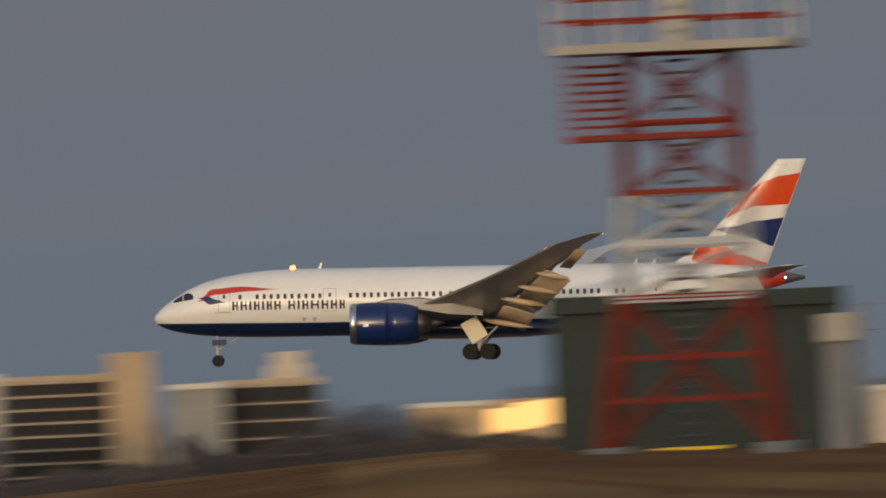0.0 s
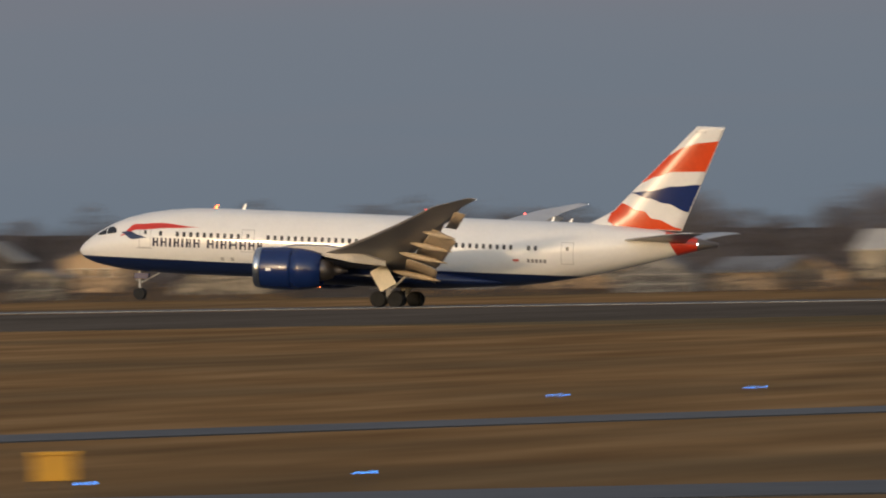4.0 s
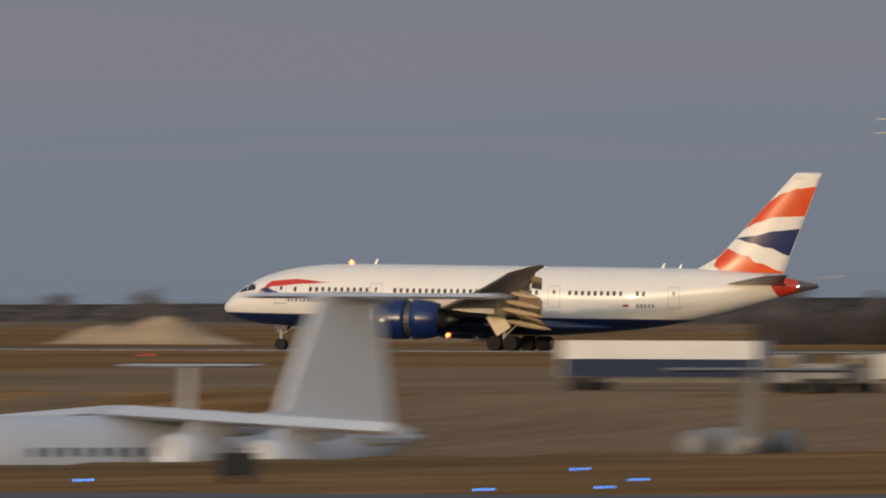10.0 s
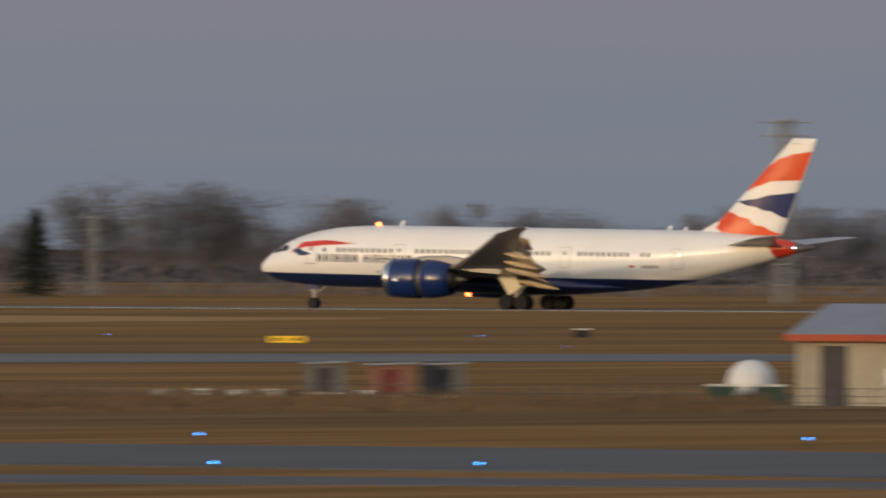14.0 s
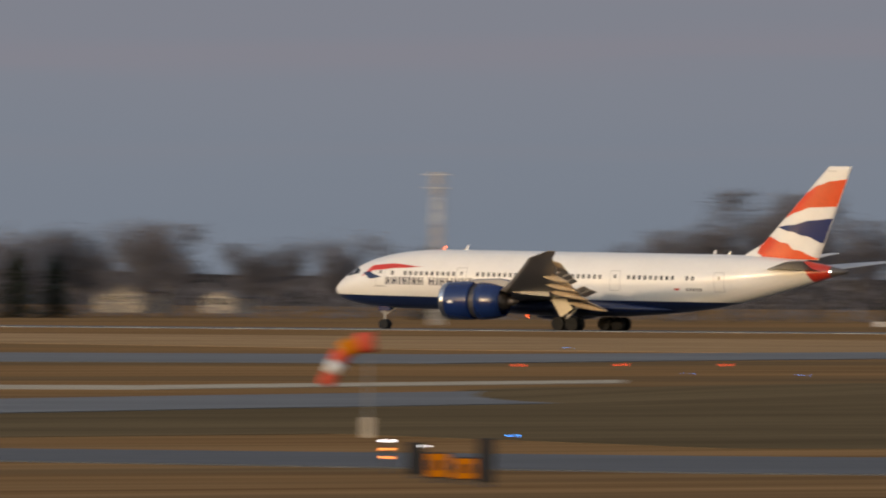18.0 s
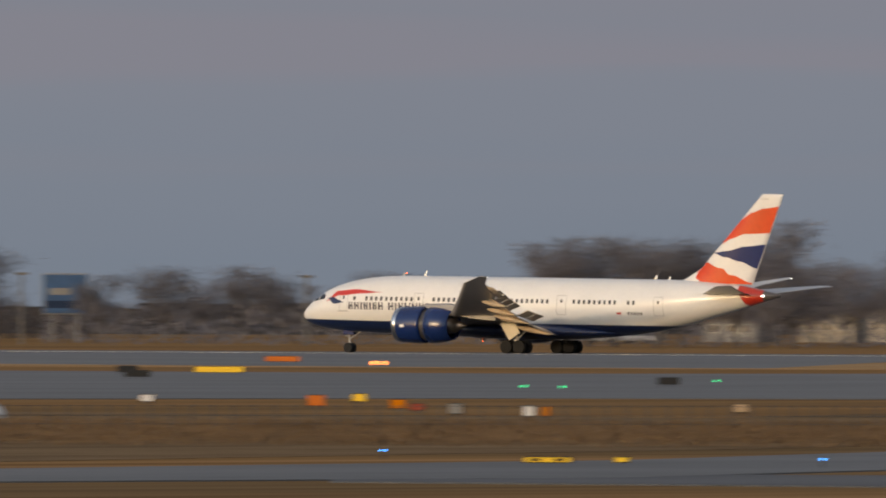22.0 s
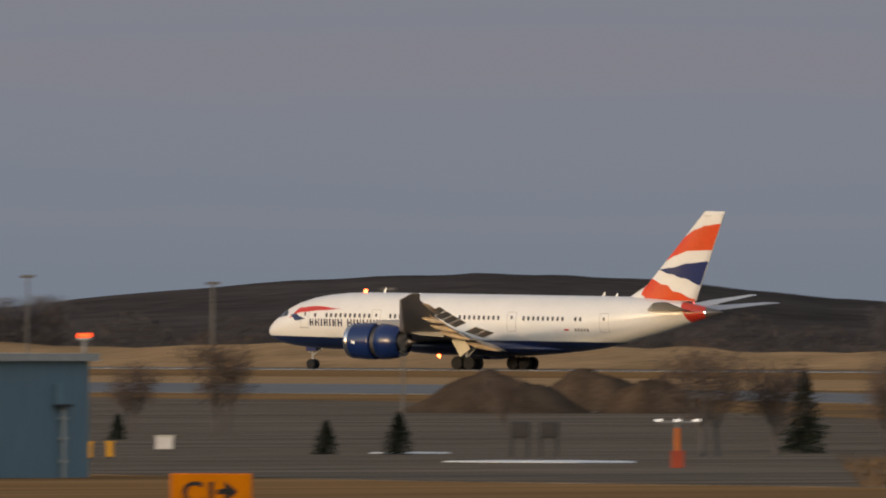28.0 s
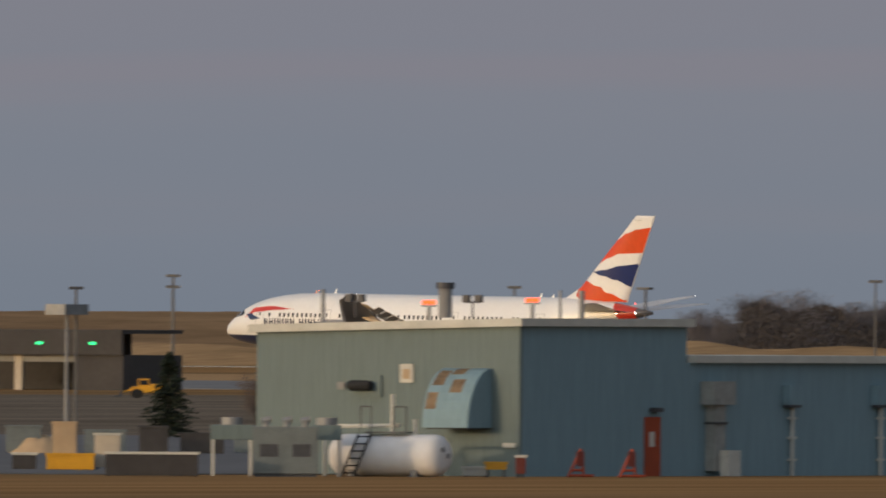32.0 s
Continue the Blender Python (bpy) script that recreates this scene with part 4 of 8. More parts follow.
strip("taxiway", "wide worn asphalt between runway and taxiway", [(30.5, 2795, 2700), (30.9, 2800, 2340), (31.6, 2815, 2340), (32.3, 2845, 2375), (33.2, 2880, 2440), (34.0, 2900, 2620), (34.4, 2915, 2860)], 0.03, ASPHALT_OLD)
strip("yard_ground", "dark gravel yard beside the plant building", [(37.3, 1480, 1190), (37.8, 1500, 1180), (38.8, 1500, 1180)], 0.04, ASPHALT, "yard")
strip("apron", "pale grey concrete apron", [(-0.6, 2950, 2640), (0.6, 2900, 2640), (2.6, 2980, 2640), (4.4, 2900, 2700)], 0.04, ASPHALT_OLD, "apron")


# ---- banks and hills ----
def ridge(name, label, material, b0, b1, d, half, heights, cat="hill", seed=1, rough=0.25):
    """A bank of earth along a stretch of bearings; heights are its crest from end to end."""
    rnd = random.Random(seed)
    n, m = 90, 14
    rows = []
    for i in range(n + 1):
        u = i / n
        b = b0 + (b1 - b0) * u
        h = float(np.interp(u * (len(heights) - 1), range(len(heights)), heights))
        row = []
        for j in range(m + 1):
            v = j / m * 2 - 1
            z = h * soft(1 - abs(v)) + (noise.noise(Vector((u * 30 + seed, v * 4, 0))) * rough * h * 0.5 * (1 - abs(v)) if abs(v) < 1 else 0)
            p = at(b, d + v * half)
            row.append((p.x, p.y, max(-0.1, z - 0.08)))
        rows.append(row)
    bm = bmesh.new()
    vs = [[bm.verts.new(p) for p in r] for r in rows]
    for a, c in zip(vs, vs[1:]):
        for j in range(m):
            bm.faces.new((a[j], a[j + 1], c[j + 1], c[j]))
    return tag(part(name, bm, material, smooth=True), label, cat, kind="structure")


EARTH = mat("bare_earth", (0.31, 0.180, 0.088), rough=0.95, var=0.4, scale=0.15, spec=0.0)
DARK_EARTH = mat("dark_soil", (0.078, 0.055, 0.038), rough=0.95, var=0.35, scale=0.4, spec=0.0)
DARK_HILL = mat("dark_heath", (0.066, 0.056, 0.050), rough=0.95, var=0.4, scale=0.02, stretch=(1, 1, 5), spec=0.0)
TAN_HILL = mat("dry_hillside", (0.245, 0.155, 0.085), rough=0.95, var=0.3, scale=0.03, stretch=(1, 1, 4), spec=0.0)
ridge("grass_mound", "low rounded mound of dull olive grass", DARK_FIELD, 25.55, 28.05, 1420, 150, [0.0, 0.35, 0.65, 0.85, 0.85, 0.8, 0.6, 0.3, 0.0], "mound", 17, 0.1)
ridge("earth_bank", "long brown earth bank beyond the runway", EARTH, 18.6, 21.45, 2760, 110, [0.5, 3.9, 4.2, 3.9, 4.3, 4.9, 4.9, 4.4, 0.2], seed=3)
ridge("hill", "low dark heath-covered hill", DARK_HILL, 33.2, 36.8, 3900, 330, [2.0, 3.5, 4.7, 6.2, 7.7, 10.2, 11.0, 9.9, 7.8, 5.0, 3.0], seed=5, rough=0.05)
ridge("hill", "dry tan rise on the horizon", TAN_HILL, 36.3, 39.5, 4000, 300, [3.0, 4.6, 5.6, 5.4, 5.2, 5.0], seed=6, rough=0.05)
ridge("hill", "low dark wooded rise on the horizon", DARK_HILL, 31.6, 34.0, 4100, 300, [1.0, 3.4, 4.0, 3.4, 2.6], seed=8, rough=0.05)
ridge("hill", "low dark rise on the horizon", DARK_HILL, 3.6, 10.6, 4200, 380, [3.0, 6.5, 7.0, 5.5, 6.8, 6.0, 7.6, 6.8, 6.0, 3.0], seed=9, rough=0.15)
ridge("hill", "low dark rise on the horizon", DARK_HILL, 10.4, 19.0, 4300, 380, [3.0, 5.5, 5.0, 4.6, 4.4, 3.8, 3.6, 2.5, 1.8], seed=10, rough=0.15)
ridge("hill", "low dark rise on the horizon", DARK_HILL, 21.2, 32.2, 4350, 380, [0.0, 4.6, 4.6, 4.9, 4.0, 4.8, 4.3, 4.0], seed=11, rough=0.15)
ridge("hill", "low dark rise on the horizon", DARK_HILL, -3.0, 4.0, 4350, 380, [4.0, 5.0, 4.6, 5.5, 5.0], seed=12, rough=0.15)
ridge("straw_bank", "low bleached grass bank beyond the runway", STRAW_FIELD, 33.5, 38.6, 3080, 60, [1.2, 2.2, 1.7, 2.6, 2.0, 2.7, 2.1, 2.5, 1.8], seed=13, rough=0.8)


# an added hill behind the viewpoint, never in view, shades the near ground
def shade_rise():
    s = Vector((-math.sin(radians(SUN_BEARING)), math.cos(radians(SUN_BEARING)), 0))
    p = Vector((-s.y, s.x, 0))
    bm = bmesh.new()
    vs = []
    for i in range(61):
        u = i / 60
        a = -1000 + 1400 * u
        h = float(np.interp(a, [-1000, -800, -536, -478, -381, -274, -157, -120, 200, 400], [-2, 30, 83, 91, 100, 107, 114, 117, 112, 14]))
        h += 1.6 * noise.noise(Vector((a * 0.05, 3.1, 0))) + 0.8 * noise.noise(Vector((a * 0.21, 7.7, 0)))
        vs.append([bm.verts.new(s * (230 + w * 2) + p * a + Vector((0, 0, z * h))) for w, z in ((-75, -0.02), (-40, 0.35), (-12, 0.9), (0, 1.0), (30, 0.85), (120, -0.02))])
    for a, c in zip(vs, vs[1:]):
        for j in range(5):
            bm.faces.new((a[j], a[j + 1], c[j + 1], c[j]))
    return tag(part("unseen_shade_hill", bm, TAN_HILL, smooth=True), "added unseen hill behind the viewpoint that shades the near ground", "hill", kind="structure")


shade_rise()


# ---- vegetation ----
BARK = mat("grey_bark", (0.105, 0.095, 0.093), rough=0.95, var=0.3, scale=1.5, spread=0.2)
# twig brown turned bluish grey, so the colour carries the distance haze
TWIG = mat("hazed_twigs", (0.122, 0.116, 0.128), rough=0.95, var=0.25, scale=1.0, spread=0.22)
TWIG_RED = mat("brown_twigs", (0.105, 0.076, 0.060), rough=0.95, var=0.25, scale=1.0, spread=0.2)
TWIG_DARK = mat("dark_twigs", (0.062, 0.055, 0.055), rough=0.95, var=0.3, scale=1.0, spread=0.2)
NEEDLE = mat("spruce_needles", (0.020, 0.028, 0.018), rough=0.9, var=0.4, scale=2.0, spread=0.25)


def bare_tree(h, w, seed, twig, name="bare_tree", twigs=4600, stems=1, wide=0.042):
    """A leafless tree: tapered trunk and limbs, and a crown of fine twigs."""
    rnd = random.Random(seed)
    ob = empty(name)
    tips, bm = [], bmesh.new()
    for s in range(stems):
        foot = Vector((rnd.uniform(-0.1, 0.1) * w * (stems > 1), rnd.uniform(-0.1, 0.1) * w * (stems > 1), -0.1))
        fork = foot + Vector((rnd.uniform(-0.05, 0.05) * h, rnd.uniform(-0.05, 0.05) * h, h * rnd.uniform(0.18, 0.3)))
        rod(bm, foot, fork, h * 0.022, h * 0.016, n=7)
        for k in range(10 if stems == 1 else 5):
            a = 6.283 * k / 5 + rnd.uniform(-0.4, 0.4)
            out = rnd.uniform(0.25, 0.85) * w / 2
            end = fork + Vector((math.cos(a) * out, math.sin(a) * out, h * rnd.uniform(0.10, 0.66)))
            mid = fork.lerp(end, 0.5) + Vector((0, 0, h * 0.03))
            rod(bm, fork, mid, h * 0.011, h * 0.007, n=5, cap=False)
            rod(bm, mid, end, h * 0.007, h * 0.002, n=4, cap=False)
            tips += [(mid, end), (end, end + (end - mid) * 0.25)]
            for j in range(5):
                q = mid.lerp(end, rnd.random())
                e = q + Vector((rnd.uniform(-1, 1) * w * 0.22, rnd.uniform(-1, 1) * w * 0.22, h * rnd.uniform(0.0, 0.2)))
                rod(bm, q, e, h * 0.004, h * 0.0015, n=3, cap=False)
                tips.append((q, e))
    part("trunk", bm, BARK, ob, "grey trunk and limbs")
    v, f = [], []
    for i in range(twigs):
        a, b = tips[rnd.randrange(len(tips))]
        p = a.lerp(b, rnd.uniform(0.2, 1.1)) + Vector((rnd.gauss(0, 0.085) * w, rnd.gauss(0, 0.085) * w, rnd.gauss(0, 0.06) * h))
        p.z = min(max(p.z, 0.05 * h), h * 1.02)
        d = Vector((rnd.uniform(-1, 1), rnd.uniform(-1, 1), rnd.uniform(-0.25, 1.1))).normalized() * rnd.uniform(0.05, 0.11) * h
        s = d.cross(Vector((rnd.uniform(-1, 1), rnd.uniform(-1, 1), rnd.uniform(-1, 1)))).normalized() * wide * h / 12
        k = len(v)
        v += [p - s, p + s, p + d]
        f.append((k, k + 1, k + 2))
    me = bpy.data.meshes.new("crown")
    me.from_pydata(v, [], f)
    me.materials.append(twig)
    c = new("crown", me)
    c.parent = ob
    return ob


def spruce(h, w, seed):
    """A conifer: trunk and whorls of drooping boughs with needle sprays."""
    rnd = random.Random(seed)
    ob = empty("spruce")
    part("trunk", rod(bmesh.new(), (0, 0, -0.1), (0, 0, h * 0.97), h * 0.02, h * 0.003, n=7), BARK, ob)
    v, f = [], []
    for i in range(26):
        z = h * (0.06 + 0.92 * i / 26)
        r = w / 2 * (1 - i / 26) ** 0.85 * rnd.uniform(0.75, 1.15) + 0.04
        for k in range(15):
            a = rnd.uniform(0, 6.283)
            ln = r * rnd.uniform(0.6, 1.05)
            for j in range(7):
                u = (j + 0.6) / 7
                p = Vector((math.cos(a) * ln * u, math.sin(a) * ln * u, z - 0.25 * ln * u + rnd.gauss(0, 0.015) * h))
                d = Vector((math.cos(a + rnd.uniform(-0.9, 0.9)), math.sin(a + rnd.uniform(-0.9, 0.9)), rnd.uniform(-0.5, 0.2))) * (0.03 * h + 0.12 * ln)
                s = Vector((-d.y, d.x, rnd.uniform(-0.3, 0.3))).normalized() * 0.02 * h
                n = len(v)
                v += [p - s, p + s, p + d]
                f.append((n, n + 1, n + 2))
    me = bpy.data.meshes.new("crown")
    me.from_pydata(v, [], f)
    me.materials.append(NEEDLE)
    c = new("crown", me)
    c.parent = ob
    return ob


TREE_LABEL = "leafless grey-brown tree on the edge of the airfield"
TREES = [tag(bare_tree(12, 10 + (k % 3) * 2, 40 + k, TWIG), TREE_LABEL, "tree", "bare trees beyond the runway") for k in range(5)]
used_first = set()


def plant(k, bearing, dist, height, turn, z=0.0, wide=1.0):
    """Set out a copy of one of the grown trees."""
    s = height / 12
    m = there(bearing, dist, z, turn) @ Matrix.Diagonal((s * wide, s * wide, s, 1))
    if k not in used_first:
        used_first.add(k)
        ob = TREES[k]
        ob.matrix_basis = m
        return ob
    ob = copy_thing(TREES[k], m)
    ob.scale = (s * wide, s * wide, s)
    return ob


def grove(b0, b1, dist, n, heights, seed, deep=120, wide=1.0):
    """A loose row of trees; heights run from one end to the other."""
    rnd = random.Random(seed)
    n = max(3, int(n * 0.7))
    for i in range(n):
        u = (i + rnd.uniform(0.15, 0.85)) / n
        h = float(np.interp(u * (len(heights) - 1), range(len(heights)), heights)) * rnd.uniform(0.82, 1.08)
        plant(rnd.randrange(5), b0 + (b1 - b0) * u, dist + rnd.uniform(0, deep), h, rnd.uniform(0, 360), 0.0, wide * rnd.uniform(0.85, 1.25))


# groves along the far side of the airfield, from east to west
grove(-1.5, 0.55, 3060, 7, [9, 10, 9], 1)
grove(0.35, 1.05, 2640, 6, [6.5, 8.5, 8.0, 5], 2, 50, 1.1)
grove(-0.5, -0.2, 2990, 4, [8, 8.5], 3, 30)
grove(2.2, 4.6, 3350, 22, [11, 9, 12, 8, 13], 4, 300)
grove(4.4, 7.4, 3500, 22, [13, 9, 8, 7.5, 7, 8], 5, 300)
grove(5.8, 8.2, 3350, 20, [10, 11, 9, 8, 8], 6, 250)
grove(8.0, 11.0, 3400, 26, [9, 11, 10, 12, 9], 7, 250)
grove(10.8, 11.4, 3150, 8, [12, 13], 8, 100)
grove(11.4, 13.6, 3400, 20, [8, 8, 9, 9], 9, 250)
grove(13.6, 14.2, 2840, 6, [8, 9, 8], 10, 40)
grove(14.3, 14.7, 3250, 5, [10.8, 11.2], 45, 100)
grove(14.6, 15.05, 3300, 4, [7, 7], 11, 100)
grove(15.1, 15.8, 3150, 9, [11.2, 11.6, 10.5], 12, 120)
grove(15.8, 16.25, 3250, 3, [7, 8], 13, 100)
grove(16.25, 16.6, 3200, 6, [11, 12, 11], 14, 100)
grove(16.6, 18.8, 3500, 16, [6, 5.5, 5, 4.5], 15, 200)
grove(21.25, 21.95, 3250, 14, [5.5, 6.5, 7], 46, 150)
grove(21.9, 23.0, 3250, 22, [7, 9, 10, 8.5], 16, 150)
grove(23.0, 23.75, 3150, 12, [9.5, 10, 11], 17, 120)
grove(23.72, 24.05, 3100, 5, [12.4, 12.8], 18, 60)
grove(24.1, 25.6, 3200, 18, [10, 11, 10, 10], 19, 150)
grove(25.5, 26.3, 3200, 13, [12.5, 10, 8.5], 20, 140)
grove(26.2, 27.05, 3250, 11, [8, 10.5, 10, 9], 21, 140)
grove(27.05, 27.5, 3150, 8, [13, 13.5, 12], 22, 90)
grove(27.4, 28.1, 3250, 9, [10, 7.5, 9], 23, 120)
grove(28.1, 28.75, 3200, 8, [10, 8.5, 8.5], 24, 100)
grove(28.5, 29.25, 3150, 14, [9.5, 11, 10.5, 9.0], 25, 120)
grove(29.3, 29.85, 3050, 12, [13.6, 14.5, 13.6], 26, 120)
grove(29.8, 30.3, 3100, 8, [13, 12, 9.5], 27, 100)
grove(30.3, 30.9, 3200, 12, [10, 10.5, 10.5, 10], 28, 120)
grove(30.8, 31.45, 3050, 14, [12.6, 12.8, 12.5, 9.5], 29, 120)
grove(31.4, 31.75, 3250, 6, [8.5, 9], 30, 100)
grove(31.78, 32.05, 3250, 4, [7.5, 9.5], 31, 60)
grove(32.05, 32.3, 3250, 4, [8, 10, 8], 32, 60)
grove(32.5, 32.75, 3200, 4, [11.5, 11], 33, 50)
grove(33.0, 34.2, 3250, 12, [6, 6, 5.5], 34, 100)
grove(34.2, 34.6, 3300, 6, [8, 8], 35, 100)
grove(36.2, 36.66, 3150, 18, [6.6, 7.8, 7.8, 5.8], 36, 160, 0.8)
grove(1.9, 10.8, 2790, 30, [4.5, 5, 4, 4.5, 5], 40, 280, 1.2)


def scrub(name, label, b0, b1, dist, deep, h, n, seed, material=None, size=1.0):
    """A belt of bare underwood: countless twigs, higher and lower in clumps."""
    rnd = random.Random(seed)
    v, f = [], []
    for i in range(n):
        b = rnd.uniform(b0, b1)
        hh = h * (0.55 + 0.75 * max(0.0, 0.5 + 0.8 * noise.noise(Vector((b * 9.0, seed, 0)))))
        p = at(b, dist + rnd.uniform(0, deep)) + Vector((0, 0, hh * rnd.random() ** 1.2))
        d = Vector((rnd.uniform(-1, 1), rnd.uniform(-1, 1), rnd.uniform(0.1, 1.2))).normalized() * rnd.uniform(0.5, 1.3) * size
        s = d.cross(Vector((rnd.uniform(-1, 1), rnd.uniform(-1, 1), rnd.uniform(-1, 1)))).normalized() * 0.11 * size
        k = len(v)
        v += [p - s, p + s, p + d]
        f.append((k, k + 1, k + 2))
    me = bpy.data.meshes.new(name)
    me.from_pydata(v, [], f)
    me.materials.append(material or TWIG)
    return tag(new(name, me), label, "scrub", kind="stuff")


scrub("scrub_belt", "belt of bare brown scrub beyond the runway", 1.8, 18.9, 3300, 260, 3.6, 26000, 1)
scrub("scrub_belt", "belt of bare brown scrub under the trees", 21.5, 32.4, 3120, 160, 4.4, 26000, 2)
scrub("scrub_belt", "dark bare thicket around the foot of the mast", 16.40, 17.02, 2770, 40, 2.6, 5200, 21, TWIG_DARK)
scrub("scrub_belt", "dark bare bush at the foot of the mast", 16.655, 16.755, 2768, 8, 4.6, 1100, 22, TWIG_DARK)
scrub("scrub_belt", "dark bare bushes before the hangar", 13.55, 14.28, 2850, 40, 5.6, 9000, 9, TWIG_DARK)
scrub("scrub_belt", "belt of dark bare scrub under the hill", 32.3, 36.3, 3350, 200, 4.6, 16000, 3, TWIG_DARK)
scrub("scrub_belt", "dense bare wood beside the hill", 36.2, 36.54, 3140, 130, 6.4, 11000, 4, TWIG_DARK)
scrub("scrub_belt", "rough bare bushes before the hotels", -0.75, 0.06, 2760, 90, 5.4, 13000, 5, TWIG_DARK)
scrub("scrub_belt", "low bare bushes along the foot of the hotel", 0.06, 0.75, 2780, 60, 3.6, 8000, 15, TWIG_DARK)
scrub("scrub_belt", "rough bare bushes before the terminal wing", 0.46, 1.05, 2620, 60, 6.0, 9000, 6, TWIG_DARK)
scrub("scrub_belt", "dark bare bushes among the houses", 2.0, 11.0, 2735, 40, 2.6, 16000, 7, TWIG_DARK)
scrub("scrub_belt", "dark bare wood behind the houses", 1.9, 11.2, 3320, 200, 8.5, 40000, 8, TWIG_DARK)


WEED = mat("dead_weeds", (0.150, 0.100, 0.058), rough=0.95, var=0.4, scale=0.05, spec=0.0)
scrub("weeds", "rough dead weeds along the field fence", 30.0, 33.3, 1190, 190, 0.34, 26000, 31, WEED, 0.34)
scrub("weeds", "rough dead weeds by the workshop fence", 22.6, 24.9, 1085, 90, 0.36, 14000, 32, WEED, 0.34)
scrub("weeds", "rough dead weeds between the shrubs", 33.2, 34.8, 1150, 190, 0.26, 11000, 33, WEED, 0.34)


# ---- things: materials ----
BEIGE = mat("beige_cladding", (0.30, 0.262, 0.20), rough=0.8, var=0.18, scale=0.3)
TAN = mat("tan_cladding", (0.40, 0.29, 0.18), rough=0.85, var=0.15, scale=0.2)
CREAM = mat("cream_concrete", (0.45, 0.39, 0.31), rough=0.85, var=0.12, scale=0.3)
GREY_WALL = mat("grey_concrete", (0.23, 0.225, 0.215), rough=0.85, var=0.18, scale=0.25)
WHITE_WALL = mat("white_cladding", (0.62, 0.61, 0.60), rough=0.7, var=0.1, scale=0.2)
DARK_WALL = mat("dark_cladding", (0.045, 0.042, 0.042), rough=0.7, var=0.2, scale=0.3)
GREEN_HUT = mat("grey_green_panel", (0.036, 0.046, 0.037), rough=0.75, var=0.18, scale=0.5)
SAGE = mat("sage_metal_siding", (0.128, 0.166, 0.165), rough=0.65, var=0.12, scale=0.8, stretch=(6, 6, 0.5))
BLUE_SIDING = mat("blue_metal_siding", (0.180, 0.270, 0.310), rough=0.65, var=0.12, scale=0.8, stretch=(6, 6, 0.5))
PALE_TRIM = mat("pale_trim", (0.48, 0.47, 0.42), rough=0.7, var=0.12, scale=1)
ROOF_GREY = mat("grey_metal_roof", (0.19, 0.215, 0.25), rough=0.5, var=0.12, scale=0.6)
RED_TRIM = mat("red_trim", (0.30, 0.055, 0.025), rough=0.6, var=0.15, scale=1)
# mast red washed out in colour to stand for haze over distance
HAZED_RED = mat("mast_hazed_red", (0.34, 0.155, 0.13), rough=0.8, var=0.12, scale=1.5)
TOWER_RED = mat("mast_red", (0.25, 0.030, 0.013), rough=0.65, var=0.2, scale=1.5)
TOWER_WHITE = mat("mast_white", (0.60, 0.57, 0.52), rough=0.65, var=0.12, scale=1.5)
GALV = mat("galvanised_steel", (0.22, 0.22, 0.22), rough=0.5, metal=0.3, var=0.2, scale=2)
BLACK = mat("black_paint", (0.018, 0.018, 0.019), rough=0.7, var=0.2, scale=2)
YELLOW = mat("yellow_paint", (0.55, 0.275, 0.004), rough=0.5, var=0.12, scale=1)
ORANGE = mat("orange_paint", (0.55, 0.145, 0.012), rough=0.55, var=0.12, scale=1)
SIGN_ORANGE = mat("sign_amber", (0.50, 0.16, 0.0012), rough=0.6, spec=0.05, var=0.08, scale=1)
SIGN_YELLOW = mat("lit_sign_yellow", (0.85, 0.55, 0.015), rough=0.5, var=0.08, scale=1)
RUST = mat("rust_patches", (0.17, 0.12, 0.075), rough=0.85, var=0.45, scale=2.5)
CONT_ORANGE = mat("container_orange", (0.33, 0.098, 0.045), rough=0.6, var=0.15, scale=1.2)
CONT_MAROON = mat("container_maroon", (0.13, 0.032, 0.024), rough=0.65, var=0.2, scale=1.2)
CONT_GREY = mat("container_grey", (0.14, 0.16, 0.16), rough=0.65, var=0.15, scale=1.2)
DARK_GREEN = mat("dark_green_paint", (0.020, 0.050, 0.032), rough=0.6, var=0.2, scale=1)
BILL_BLUE = mat("billboard_blue", (0.026, 0.070, 0.165), rough=0.4, var=0.25, scale=0.5)
TAIL_BLUE = mat("tail_blue", (0.013, 0.048, 0.21), rough=0.6, var=0.1, scale=0.5)
TAIL_NAVY = mat("tail_navy", (0.011, 0.023, 0.058), rough=0.7, var=0.1, scale=0.5)
TAIL_RED = mat("tail_red", (0.42, 0.062, 0.035), rough=0.6, var=0.1, scale=0.5)
PALE_SKIN = mat("jet_white", (0.55, 0.57, 0.61), rough=0.35, var=0.06, scale=0.4)
SNOW = mat("old_snow", (0.68, 0.68, 0.68), rough=0.9, var=0.15, scale=0.5)
PEACH = mat("peach_cladding", (0.46, 0.33, 0.23), rough=0.8, var=0.12, scale=0.2)
HOTEL_TAN = mat("hotel_tan", (0.36, 0.285, 0.205), rough=0.85, var=0.2, scale=0.3)
HANGAR_WHITE = mat("hangar_white", (0.50, 0.48, 0.45), rough=0.75, var=0.12, scale=0.25)
# pane colour warmed to stand for low sun on the glass
WARM_PANE = mat("sunlit_pane", (0.30, 0.20, 0.10), rough=0.15, var=0.3, scale=0.3)
GOLD_LIGHT = mat("gold_lit_panel", (1.0, 0.62, 0.22), emit=0.75)
# a faint glow in place of the sun's gold reflection in windows
WIN_GLINT = mat("window_glint", (1.0, 0.50, 0.15), emit=0.34)
TERMINAL_TAN = mat("terminal_tan", (0.30, 0.225, 0.15), rough=0.8, var=0.25, scale=0.3)


